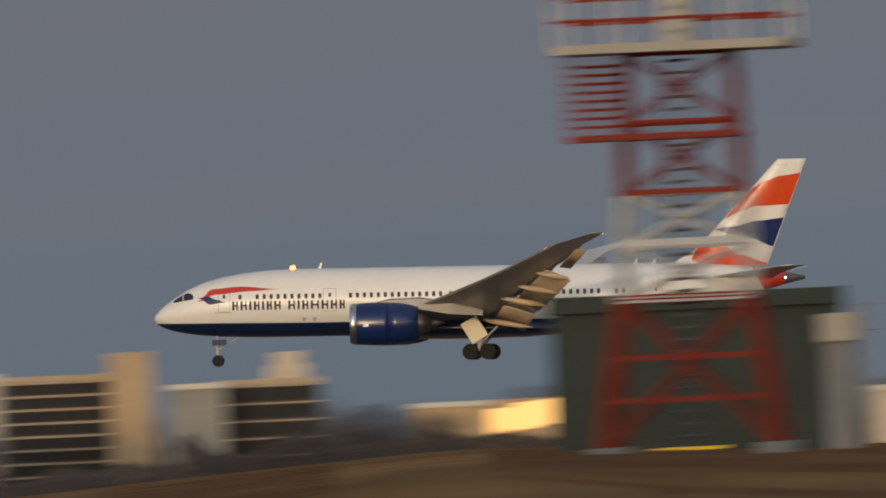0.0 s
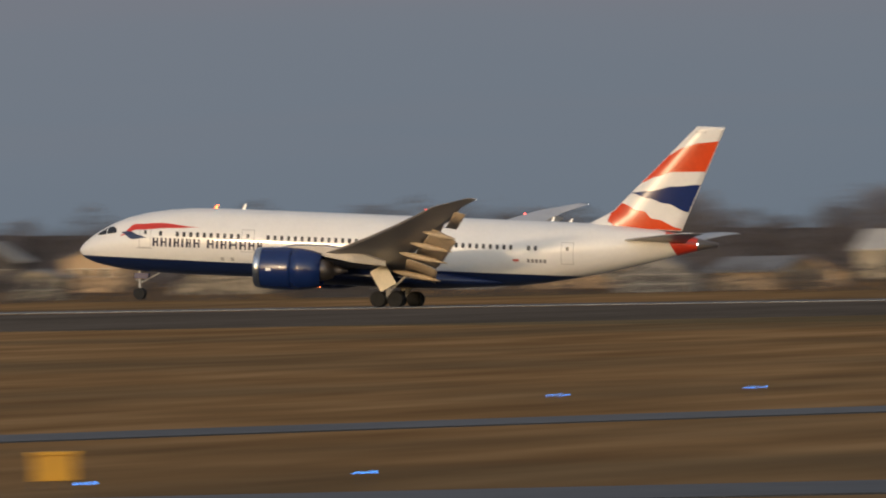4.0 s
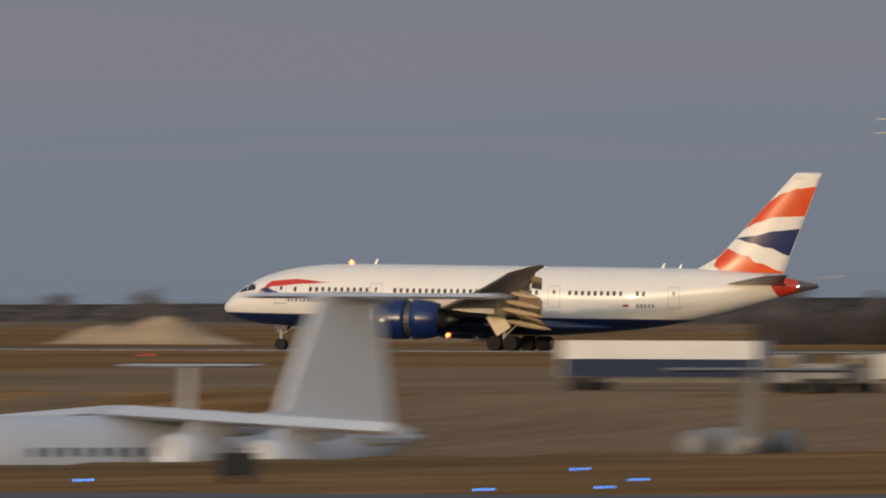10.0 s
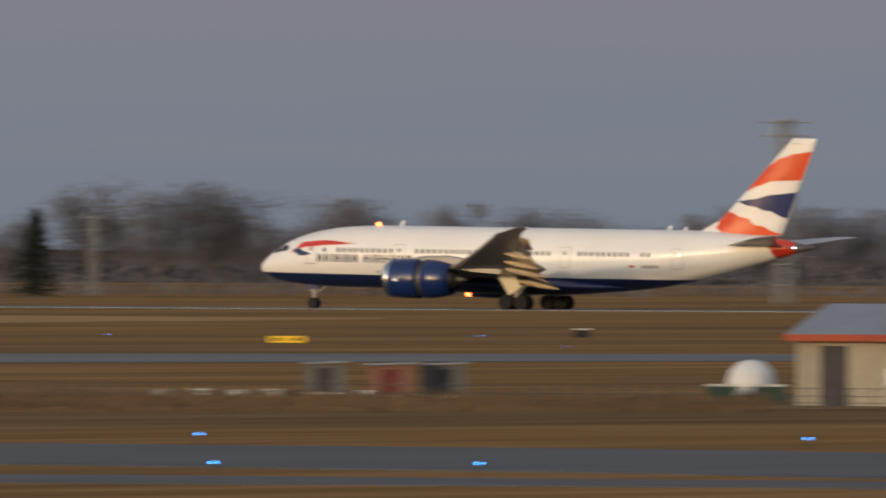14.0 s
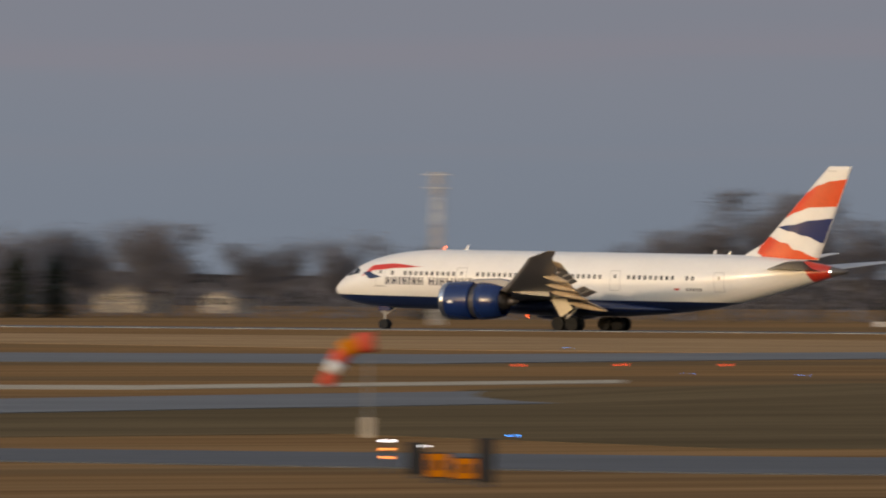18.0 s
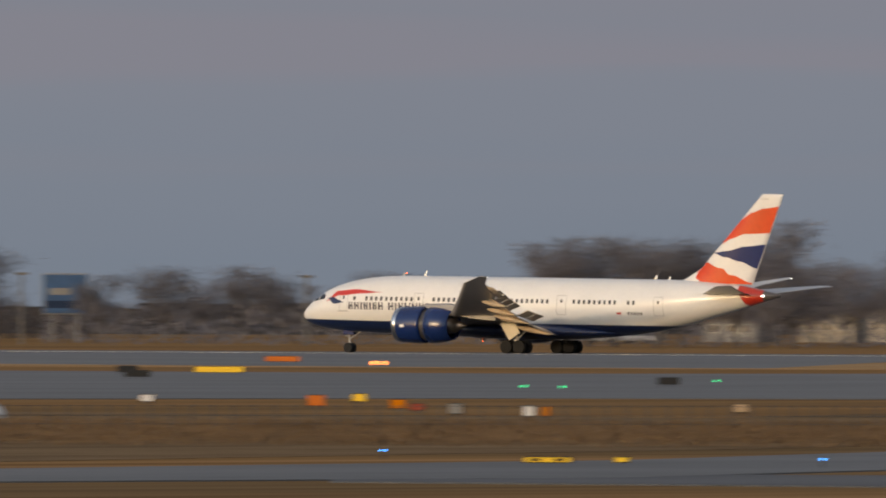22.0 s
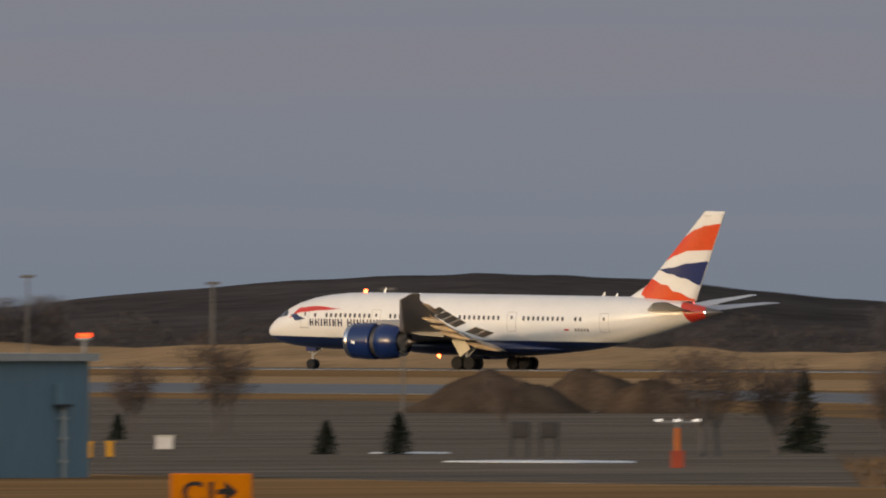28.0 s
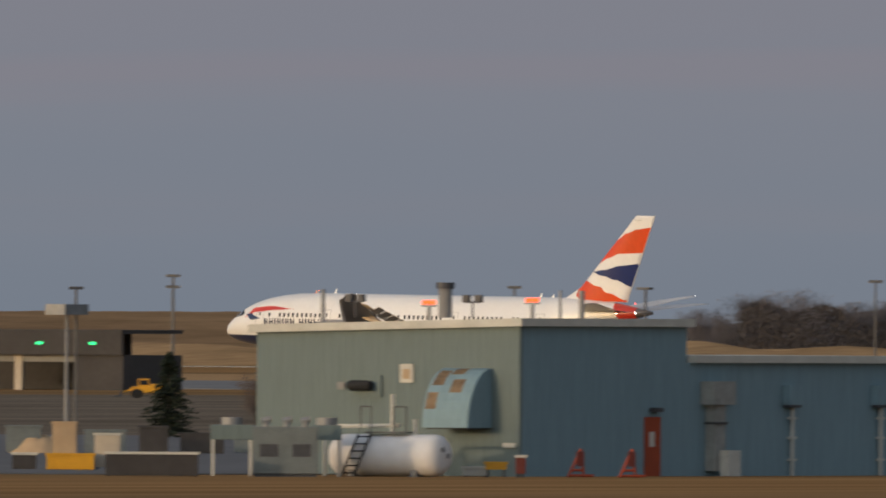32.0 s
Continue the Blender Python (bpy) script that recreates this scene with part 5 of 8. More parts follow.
def putw(ob, bearing, dist, z=0.0, rz=0.0):
    """Place a thing squared to the runway, turned by rz."""
    p = at(bearing, dist)
    ob.matrix_basis = pose(p.x, p.y, z, 0, 0, rz)
    return ob


def thing(name, label, cat, group=""):
    return tag(empty(name), label, cat, group)


def lattice(name, parent, mats, w0, w1, z0, z1, bays, r, band=1, split=False):
    """A four-legged lattice in bays, each painted in turn; near towers have every leg and brace as a part."""
    dz = (z1 - z0) / bays
    for i in range(bays):
        za, zb = z0 + dz * i, z0 + dz * (i + 1)
        a = (w0 + (w1 - w0) * i / bays) / 2
        b = (w0 + (w1 - w0) * (i + 1) / bays) / 2
        lo = [Vector((sx * a, sy * a, za)) for sx, sy in ((-1, -1), (1, -1), (1, 1), (-1, 1))]
        hi = [Vector((sx * b, sy * b, zb)) for sx, sy in ((-1, -1), (1, -1), (1, 1), (-1, 1))]
        m = mats[(i // band) % len(mats)]
        legs = [(lo[k], hi[k], r) for k in range(4)] + [(hi[k], hi[(k + 1) % 4], r) for k in range(4)]
        braces = [(lo[k], hi[(k + 1) % 4], r * 0.55) for k in range(4)] + [(lo[(k + 1) % 4], hi[k], r * 0.55) for k in range(4)]
        if split:
            for k, (p, q, rr) in enumerate(legs + braces):
                part("leg" if k < 4 else ("girt" if k < 8 else "brace"), rod(bmesh.new(), p, q, rr, n=6), m, parent)
        else:
            bm = bmesh.new()
            for p, q, rr in legs + braces:
                rod(bm, p, q, rr, n=5)
            part(name, bm, m, parent)


def windows_on(parent, x0, x1, z0, z1, y, nx, nz, material, gapx=0.25, gapz=0.35, depth=0.08):
    """A grid of framed panes on a wall; alike panes share one mesh."""
    px, pz = (x1 - x0) / nx, (z1 - z0) / nz
    first = None
    for j in range(nz):
        for i in range(nx):
            if first is None:
                w = part("window_pane", bx(-px * (1 - gapx) / 2, px * (1 - gapx) / 2, -depth, depth, -pz * (1 - gapz) / 2, pz * (1 - gapz) / 2), material, parent)
                first = w
            else:
                w = new("window_pane", first.data)
                w.parent = parent
            w.matrix_basis = Matrix.Translation((x0 + px * (i + 0.5), y, z0 + pz * (j + 0.5)))


def slab_block(name, label, bearing, dist, w, h, depth, wall, floors, panes, pane_mat, z=0.0, ledge=PALE_TRIM, rz=0.0, roof_h=0.6, base=0.0, ledge_low=0.72):
    """A building: walls, projecting floor ledges, rows of panes and a roof parapet."""
    ob = thing(name, label, "building")
    body = part("wall", bx(-w / 2, w / 2, 0, depth, -3, h), wall, ob)
    part("roof", bx(-w / 2 - 0.2, w / 2 + 0.2, -0.25, depth + 0.2, h, h + roof_h), ledge, ob, "pale roof parapet")
    if floors:
        fh = (h - base) / floors
        for f in range(floors):
            part("floor_ledge", bx(-w / 2, w / 2, -0.35, -0.003, base + fh * f + fh * ledge_low, base + fh * f + fh * 0.98), ledge, ob)
            windows_on(ob, -w / 2 + 0.4, w / 2 - 0.4, base + fh * f + fh * 0.08, base + fh * f + fh * ledge_low, -0.04, panes, 1, pane_mat, 0.12, 0.06, 0.05)
    return putw(ob, bearing, dist, z, rz)


# ---- east: radar tower on the knoll, terminal and hotels ----
def radar_tower():
    ob = thing("radar_tower", "red and white steel lattice radar tower with a railed platform", "tower")
    lattice("red_bay", ob, [TOWER_RED], 4.1, 3.0, 0.1, 3.6, 1, 0.115, 1, True)
    lattice("white_bay", ob, [TOWER_WHITE], 3.0, 2.7, 3.6, 6.05, 2, 0.085, 1, True)
    lattice("red_bay", ob, [TOWER_RED], 2.7, 2.5, 6.05, 9.29, 2, 0.075, 1, True)
    part("service_deck", bx(-2.55, 1.45, -1.5, 1.5, 7.28, 7.42), TOWER_RED, ob, "red service deck")
    for z, half, m in ((1.2, 1.85, TOWER_RED), (2.18, 1.7, TOWER_RED), (3.52, 1.6, TOWER_WHITE), (4.85, 1.5, TOWER_WHITE), (6.0, 1.45, TOWER_RED)):
        part("cross_beam", bx(-half, half, -half, -half + 0.2, z, z + 0.13), m, ob)
        part("cross_beam", bx(-half, half, half - 0.2, half, z, z + 0.13), m, ob)
    for k in range(8):
        for y in (-1.5, 1.5):
            part("deck_rail", rods([((-2.5, y, 7.62 + 0.2 * k), (-1.25, y, 7.62 + 0.2 * k))], 0.022), TOWER_RED, ob)
    for x in (-2.5, -1.9):
        for y in (-1.5, 1.5):
            part("deck_post", rods([((x, y, 7.4), (x, y, 9.29))], 0.035), TOWER_RED, ob)
    # caged ladder up the middle
    bm = bmesh.new()
    for x in (-0.32, 0.32):
        rod(bm, (x, -1.2, 0.3), (x, -0.9, 9.29), 0.05)
    for k in range(32):
        rod(bm, (-0.36, -1.2 + 0.01 * k, 0.28 * k + 0.4), (0.36, -1.2 + 0.01 * k, 0.28 * k + 0.4), 0.04, n=5)
    part("ladder", bm, DARK_METAL, ob, "dark caged ladder")
    part("platform", bx(-2.75, 2.65, -2.7, 2.7, 9.29, 9.5), CREAM, ob, "pale platform floor")
    for y in (-2.65, 2.65):
        for z in (10.05, 10.6):
            part("platform_rail", rods([((-2.7, y, z), (2.6, y, z))], 0.05), TOWER_RED, ob)
        for x in (-2.7, -1.4, -0.1, 1.3, 2.6):
            part("rail_post", rods([((x, y, 9.48), (x, y, 10.7))], 0.045), TOWER_WHITE, ob)
    part("antenna_pedestal", bx(-0.4, 0.35, -0.4, 0.4, 9.5, 11.9, 0.05), CREAM, ob, "pale antenna pedestal")
    for x in (-1.95, 1.95):
        for y in (-1.95, 1.95):
            part("footing", bx(x - 0.35, x + 0.35, y - 0.35, y + 0.35, -0.6, 0.2, 0.04), GREY_WALL, ob)
    return put(ob, -1.005, 640, ground_z(-1.005, 640) + 0.02, -4)


radar_tower()


def radar_hut():
    ob = thing("radar_hut", "grey-green equipment hut with a flat roof", "hut")
    part("wall", bx(-3.7, 2.95, 0, 4, -0.8, 3.66), GREEN_HUT, ob)
    part("roof", bx(-3.85, 3.75, -0.2, 4.2, 3.58, 4.0), GREEN_HUT, ob, "overhanging grey-green roof")
    for k in range(9):
        part("wall_seam", bx(-3.3 + 0.75 * k, -3.27 + 0.75 * k, -0.03, -0.003, -0.6, 3.57), DARK_WALL, ob)
    part("wall_post", bx(2.95, 3.7, -0.02, 3.9, -0.8, 3.58), GREEN_HUT, ob)
    part("kick_strip", bx(-1.2, 0.6, -0.06, -0.004, 0.02, 0.1), SIGN_YELLOW, ob, "yellow strip at the foot")
    return put(ob, -1.02, 700, ground_z(-1.02, 700), 0)


radar_hut()


def vent_stack():
    ob = thing("vent_stack", "pale cylindrical vent with a wider cap beside the hut", "vent")
    part("pipe", rod(bmesh.new(), (0, 0, -0.3), (0, 0, 2.75), 0.42, n=20), GREY_WALL, ob)
    part("cap", rod(bmesh.new(), (0, 0, 2.7), (0, 0, 3.4), 0.52, n=20), CREAM, ob, "pale cap")
    return put(ob, -1.315, 690, ground_z(-1.315, 690))


vent_stack()


def slim_mast(bearing, dist, h, w, label, mats, cross=True, lamp=None, z=0.0, bays=8):
    ob = thing("radio_mast", label, "mast")
    lattice("mast_bay", ob, mats, w, w * 0.8, -0.2, h, bays, w * 0.055, 1, True)
    if cross:
        part("cross_arm", rods([((-w * 1.6, 0, h - 0.2), (w * 1.6, 0, h - 0.2)), ((-w * 1.5, 0, h - 1.6), (w * 1.5, 0, h - 1.6))], w * 0.06), mats[0], ob)
    if lamp:
        bm = bmesh.new()
        bmesh.ops.create_icosphere(bm, subdivisions=2, radius=0.35)
        part("obstruction_lamp", shift(bm, Matrix.Translation((-w * 0.2, 0, h + 0.35))), lamp, ob, "glowing obstruction lamp")
    return putw(ob, bearing, dist, z)


slim_mast(-1.37, 1500, 12.6, 0.7, "thin grey lattice mast beyond the hut", [GALV], True)

slab_block("hotel", "pale multi-storey hotel with dark window bands", 0.312, 2900, 11.4, 12.9, 14, DARK_WALL, 9, 6, GLASS_DARK, base=0.2, ledge=HOTEL_TAN, ledge_low=0.82)
pyl = thing("stair_tower", "blank tan stair tower on the end of the hotel", "building")
part("wall", bx(-2.2, 2.2, 0, 8, -3, 15.2), TAN, pyl)
part("cap", bx(-2.35, 2.35, -0.15, 8.15, 15.2, 15.6), HOTEL_TAN, pyl)
putw(pyl, 0.157, 2890)
slab_block("office_block", "grey office block with pale ledges", 0.02, 2990, 6.0, 11.6, 14, GREY_WALL, 0, 0, GLASS_DARK)
slab_block("office_block", "low office block with blue glass bands", -0.125, 3000, 11.6, 11.8, 14, DARK_WALL, 6, 8, GLASS_DARK, base=0.4, ledge=HOTEL_TAN, ledge_low=0.88)
pent = thing("roof_plant", "pale stepped plant room on the office roof", "roof plant")
part("lower_box", bx(-2.2, 2.2, 0, 4, 0, 1.5), CREAM, pent)
part("upper_box", bx(-1.5, 1.6, 0.5, 3.5, 1.5, 2.9), CREAM, pent)
putw(pent, -0.17, 3004, 12.4)
slab_block("shop_hall", "low tan shop hall", -0.58, 3150, 17.0, 8.6, 20, TAN, 0, 0, GLASS_DARK)
lit = thing("lit_billboard", "gold floodlit billboard panels in warm light", "billboard")
part("frame", bx(-4.2, 4.2, 0.05, 0.5, 0, 9.2), TAN, lit)
for x, z0, z1 in ((-2.8, 5.4, 8.2), (0.0, 5.8, 8.8), (2.8, 6.2, 9.0)):
    part("panel", bx(x - 1.3, x + 1.3, -0.05, 0.05, z0, z1), GOLD_LIGHT, lit, "glowing gold panel")
putw(lit, -0.66, 3060)
slab_block("warehouse", "small pale warehouse beyond the knoll", -1.45, 3000, 8, 8.4, 12, CREAM, 0, 0, GLASS_DARK)


def terminal():
    ob = thing("terminal", "pale airport terminal with window bands, gold glints and a canopy", "building")
    part("wall", bx(-25, 25, 0, 24, -0.5, 9.6), TERMINAL_TAN, ob)
    part("roof", bx(-25.3, 25.3, -0.6, 24, 9.6, 10.1), PALE_TRIM, ob)
    part("canopy", bx(-27, 22, -9, -0.003, 4.05, 4.5), TAN, ob, "pale flat canopy")
    for i in range(9):
        part("canopy_column", rods([((-26 + 5.8 * i, -8.4, -0.3), (-26 + 5.8 * i, -8.4, 4.05))], 0.28), GREY_WALL, ob)
    part("ground_floor", bx(-24.6, 24.6, -0.026, -0.004, 0.1, 3.9), GREY_WALL, ob, "grey glazed ground floor")
    windows_on(ob, -23, 23, 5.0, 7.0, -0.03, 20, 1, GLASS_DARK, 0.2, 0.1, 0.05)
    windows_on(ob, -24, 21, 7.4, 9.0, -0.03, 11, 1, WARM_PANE, 0.35, 0.25, 0.05)
    part("curtain_wall", bx(-6.2, 9.5, -0.055, -0.036, 4.8, 8.7), DARK_WALL, ob, "dark glazed curtain wall")
    for x, w, z in ((-22.5, 0.7, 5.2), (-20.4, 0.9, 5.3), (-17.2, 1.1, 5.2), (-13.6, 0.5, 5.9), (-11.2, 0.8, 5.2), (-5.2, 1.0, 5.3), (-2.4, 0.6, 5.2), (1.0, 0.8, 5.3), (3.5, 1.1, 5.2), (6.4, 0.5, 6.6), (8.6, 1.0, 5.3), (11.4, 0.7, 5.2), (13.4, 0.8, 6.2), (20.0, 0.9, 5.2), (22.8, 0.6, 5.3)):
        part("window_glint", bx(x - w, x + w, -0.12, -0.06, z, z + 0.75), WIN_GLINT, ob, "glowing pane that stands for a gold sun reflection")
    windows_on(ob, -24, 24, 0.6, 3.4, -0.03, 12, 1, GLASS_DARK, 0.35, 0.1, 0.05)
    part("pier", bx(-9.5, -7.5, -0.5, -0.003, -0.3, 9.0), CREAM, ob)
    part("pier", bx(14.5, 17.5, -0.5, -0.003, -0.3, 9.0), CREAM, ob)
    part("roof_bulkhead", bx(-8, 6, 4, 14, 10.1, 12.0), PALE_TRIM, ob)
    putw(ob, 1.73, 2760)
    t2 = thing("terminal_wing", "taller terminal wing with a flat white parapet and columns", "building")
    part("wall", bx(-11.4, 11.4, 0, 26, -0.5, 13.0), BEIGE, t2)
    part("parapet", bx(-11.7, 11.7, -0.8, 26, 13.0, 13.7), PALE_TRIM, t2, "flat white parapet")
    windows_on(t2, -11, 11, 9.4, 12.2, -0.03, 6, 1, GLASS_DARK, 0.3, 0.1, 0.05)
    windows_on(t2, -11, 11, 5.2, 8.2, -0.03, 6, 1, GLASS_DARK, 0.3, 0.1, 0.05)
    for i in range(4):
        part("pier", bx(-11.4 + 7.2 * i, -10.2 + 7.2 * i, -0.7, -0.003, -0.3, 13.0), CREAM, t2)
    part("ground_band", bx(-11.4, 11.4, -0.5, -0.003, 3.6, 4.4), PALE_TRIM, t2)
    putw(t2, 0.665, 2815)
    t3 = thing("terminal_link", "recessed terminal link with cream upper wall", "building")
    part("wall", bx(-5, 5, 0, 20, -0.5, 10.5), TERMINAL_TAN, t3)
    part("ledge", bx(-5, 5, -0.4, -0.003, 6.2, 6.8), PALE_TRIM, t3)
    windows_on(t3, -4.4, 4.4, 0.5, 5.4, -0.03, 6, 2, GLASS_DARK, 0.3, 0.2, 0.05)
    windows_on(t3, -3.6, 1.0, 7.0, 8.6, -0.03, 3, 1, GLASS_DARK, 0.2, 0.1, 0.05)
    putw(t3, 1.11, 2790)


terminal()


def truck(name, label, bearing, dist, body_len, body_h, cab_mat, body_mat, skirt=None, rz=0.0, z=None, cat="truck"):
    """A lorry with box body, cab, windscreen and wheels; the cab is on the left."""
    ob = thing(name, label, cat)
    w = 2.4
    part("chassis", bx(-body_len / 2 - 2, body_len / 2, -w / 2 + 0.3, w / 2 - 0.3, 0.55, 0.85), DARK_METAL, ob)
    body = part("box_body", bx(-body_len / 2, body_len / 2, -w / 2, w / 2, 0.85, 0.85 + body_h, 0.04), body_mat, ob)
    if skirt:
        part("side_band", bx(-body_len / 2 + 0.1, body_len / 2 - 0.1, -w / 2 - 0.02, w / 2 + 0.02, 0.87, 0.85 + body_h * 0.5), skirt, body)
    cab = part("cab", bx(-body_len / 2 - 2.0, -body_len / 2 - 0.15, -w / 2, w / 2, 0.6, 2.3, 0.12), cab_mat, ob)
    part("cab_window", bx(-body_len / 2 - 1.6, -body_len / 2 - 0.6, -w / 2 - 0.02, w / 2 + 0.02, 1.5, 2.1), GLASS_DARK, cab)
    for x in (-body_len / 2 - 1.1, body_len / 2 - 2.0, body_len / 2 - 0.9):
        for y in (-w / 2 + 0.2, w / 2 - 0.2):
            wheel("tyre", ob, x, y, 0.48, 0.48, 0.3)
    return putw(ob, bearing, dist, ground_z(bearing, dist) if z is None else z, rz)


truck("service_truck", "white airport service truck by the terminal", 2.08, 2720, 7.2, 1.9, WHITE_WALL, WHITE_WALL)
for b, d, l in ((1.55, 2735, 4.4), (2.6, 2850, 5.0), (3.05, 2790, 6.0), (2.75, 2900, 5.5)):
    truck("service_truck", "pale service van on the apron", b, d, l, 1.7, WHITE_WALL, PALE_TRIM if l < 5.2 else WHITE_WALL)


def heap(name, label, bearing, dist, w, d, h, material, seed, z=0.0, rz=0.0, cat="heap"):
    """A mound of loose earth, uneven on top."""
    n, m = 34, 14
    bm = bmesh.new()
    vs = []
    for i in range(n + 1):
        r = []
        for j in range(m + 1):
            u, v = i / n * 2 - 1, j / m * 2 - 1
            k = soft(1 - math.sqrt(min(1.0, u * u + v * v)) ** 1.3)
            zz = h * k * (1 + 0.45 * noise.noise(Vector((u * 2.6 + seed, v * 2, seed)))) + 0.12 * h * noise.noise(Vector((u * 9, v * 9, seed))) * k
            r.append(bm.verts.new((u * w / 2, v * d / 2, zz - 0.06)))
        vs.append(r)
    for a, b in zip(vs, vs[1:]):
        for j in range(m):
            bm.faces.new((a[j], a[j + 1], b[j + 1], b[j]))
    ob = tag(part(name, bm, material, smooth=True), label, cat)
    return put(ob, bearing, dist, z, rz)


heap("gravel_mound", "long low tan mound of gravel beyond the runway", 18.28, 2720, 22, 12, 2.3, TAN, 6, 0, 0, "mound")
heap("gravel_mound", "tan mound of gravel by the terminal", 0.90, 2650, 9, 6, 2.1, TAN, 4, 0, 0, "mound")


def cabinet(bearing, dist, w, h, material, label, name="equipment_cabinet", depth=0.9, rz=0.0, group="", legs=0.25):
    """A field cabinet with a lid, a door and short legs."""
    ob = thing(name, label, "cabinet", group)
    part("body", bx(-w / 2, w / 2, -depth / 2, depth / 2, legs, h - 0.1, 0.02), material, ob)
    part("lid", bx(-w / 2 - 0.05, w / 2 + 0.05, -depth / 2 - 0.05, depth / 2 + 0.05, h - 0.1, h), material if material is YELLOW or name == "yard_store" else PALE_TRIM, ob)
    part("door", bx(-w * 0.3, w * 0.3, -depth / 2 - 0.025, -depth / 2 - 0.003, legs + 0.1, h - 0.2), material, ob)
    for x in (-w / 2 + 0.1, w / 2 - 0.1):
        part("leg", bx(x - 0.05, x + 0.05, -0.05, 0.05, -0.1, legs), DARK_METAL, ob)
    return put(ob, bearing, dist, ground_z(bearing, dist), rz)


cabinet(0.48, 1807, 2.0, 2.3, CREAM, "large pale equipment cabinet in the grass")
for b, d, h in ((4.113, 1928, 2.6), (4.031, 2253, 2.6), (3.579, 2041, 2.8), (3.468, 2039, 2.8), (3.763, 2336, 1.3)):
    cabinet(b, d, 1.5, h, GREY_WALL, "grey equipment cabinet beside the runway", group="cabinets beside the runway")
cabinet(5.17, 2200, 1.6, 2.6, GREY_WALL, "grey equipment cabinet beside the runway", group="cabinets beside the runway")
cabinet(4.62, 2180, 1.8, 2.9, GREY_WALL, "grey equipment cabinet beside the runway", group="cabinets beside the runway")
cabinet(7.815, 753, 1.1, 1.05, YELLOW, "yellow equipment box beside the service road", "yellow_cabinet")


# ---- houses and sheds across the airfield ----
def house(bearing, dist, w, d, eave, ridge_h, wall, roof, rz=0.0, z=0.0, label="pale house with a grey gabled roof"):
    ob = thing("house", label, "house", "houses beyond the airfield")
    part("wall", bx(-w / 2, w / 2, -d / 2, d / 2, -1, eave), wall, ob)
    part("gable", prism([(-w / 2, eave), (w / 2, eave), (w / 2, eave + 0.02), (0, ridge_h - 0.12), (-w / 2, eave + 0.02)], -d / 2 + 0.02, d / 2 - 0.02), wall, ob)
    o = 0.35
    part("roof", prism([(-w / 2 - o, eave - 0.15), (-w / 2 - o, eave + 0.1), (0, ridge_h + 0.12), (w / 2 + o, eave + 0.1), (w / 2 + o, eave - 0.15), (0, ridge_h - 0.1)], -d / 2 - o, d / 2 + o), roof, ob, "gabled roof")
    for x in (-w * 0.3, w * 0.02, w * 0.3):
        win = part("window", bx(x - 0.55, x + 0.55, -d / 2 - 0.06, -d / 2 - 0.003, eave * 0.45, eave * 0.45 + 1.1), PALE_TRIM, ob)
        part("pane", bx(x - 0.42, x + 0.42, -d / 2 - 0.09, -d / 2 - 0.065, eave * 0.45 + 0.12, eave * 0.45 + 0.98), GLASS_DARK, win)
    return putw(ob, bearing, dist, z, rz)


ROOFS = [mat("shingle_grey", (0.16, 0.16, 0.165), rough=0.9, var=0.2, scale=0.6), mat("shingle_brown", (0.12, 0.095, 0.08), rough=0.9, var=0.2, scale=0.6), mat("shingle_pale", (0.34, 0.33, 0.31), rough=0.9, var=0.15, scale=0.6)]
rnd = random.Random(77)
for i in range(58):
    b = 1.9 + 9.4 * (i + rnd.uniform(0.1, 0.9)) / 58
    near = rnd.random() < 0.5
    house(b, rnd.uniform(2760, 2950) if near else rnd.uniform(3000, 3300), rnd.uniform(5, 10), rnd.uniform(7, 12), rnd.uniform(1.6, 2.3) if near else rnd.uniform(3.0, 4.2), rnd.uniform(3.0, 4.2) if near else rnd.uniform(4.8, 6.2),
          rnd.choice((BEIGE, WHITE_WALL, GREY_WALL, GREY_WALL, GREY_WALL, TAN, DARK_WALL, DARK_WALL)), rnd.choice((ROOFS[0], ROOFS[0], ROOFS[1], ROOFS[1], ROOFS[2])), rnd.choice((0, 90, 70, 15)))
for b, w, e, r, wl in ((30.75, 7, 3.2, 4.5, BEIGE), (30.6, 9, 3.6, 5.2, CREAM), (30.42, 9, 4.4, 6.0, CREAM), (30.28, 5, 3.2, 4.6, BEIGE), (30.08, 6, 2.6, 3.8, GREY_WALL), (28.62, 7, 2.6, 3.6, BEIGE), (28.42, 4, 2.0, 2.8, CREAM), (31.18, 6, 2.2, 3.0, BEIGE),
                       (30.95, 7, 2.4, 3.3, GREY_WALL), (29.98, 6, 2.6, 3.8, BEIGE)):
    house(b, 3450, w, 9, e, r, wl, ROOFS[2 if w > 8 else int(w) % 2], 12)

SHED_BROWN = mat("grey_brown_cladding", (0.13, 0.105, 0.085), rough=0.85, var=0.2, scale=0.3)
slab_block("hangar", "long white hangar beyond the runway", 13.752, 2930, 41.2, 9.4, 6, HANGAR_WHITE, 0, 0, GLASS_DARK, ledge=PALE_TRIM)
slab_block("hangar_bay", "tan clad hangar end bay lit by the low sun", 14.208, 2930, 5.3, 9.2, 6, PEACH, 0, 0, GLASS_DARK, ledge=PEACH)
slab_block("hangar_bay", "tan clad hangar end bay lit by the low sun", 13.285, 2930, 6.4, 9.2, 3, PEACH, 0, 0, GLASS_DARK, ledge=PEACH)
slab_block("store_shed", "long low blue-grey store shed", 15.04, 2600, 18.5, 0.6, 12, ROOF_GREY, 0, 0, GLASS_DARK, ledge=ROOF_GREY)
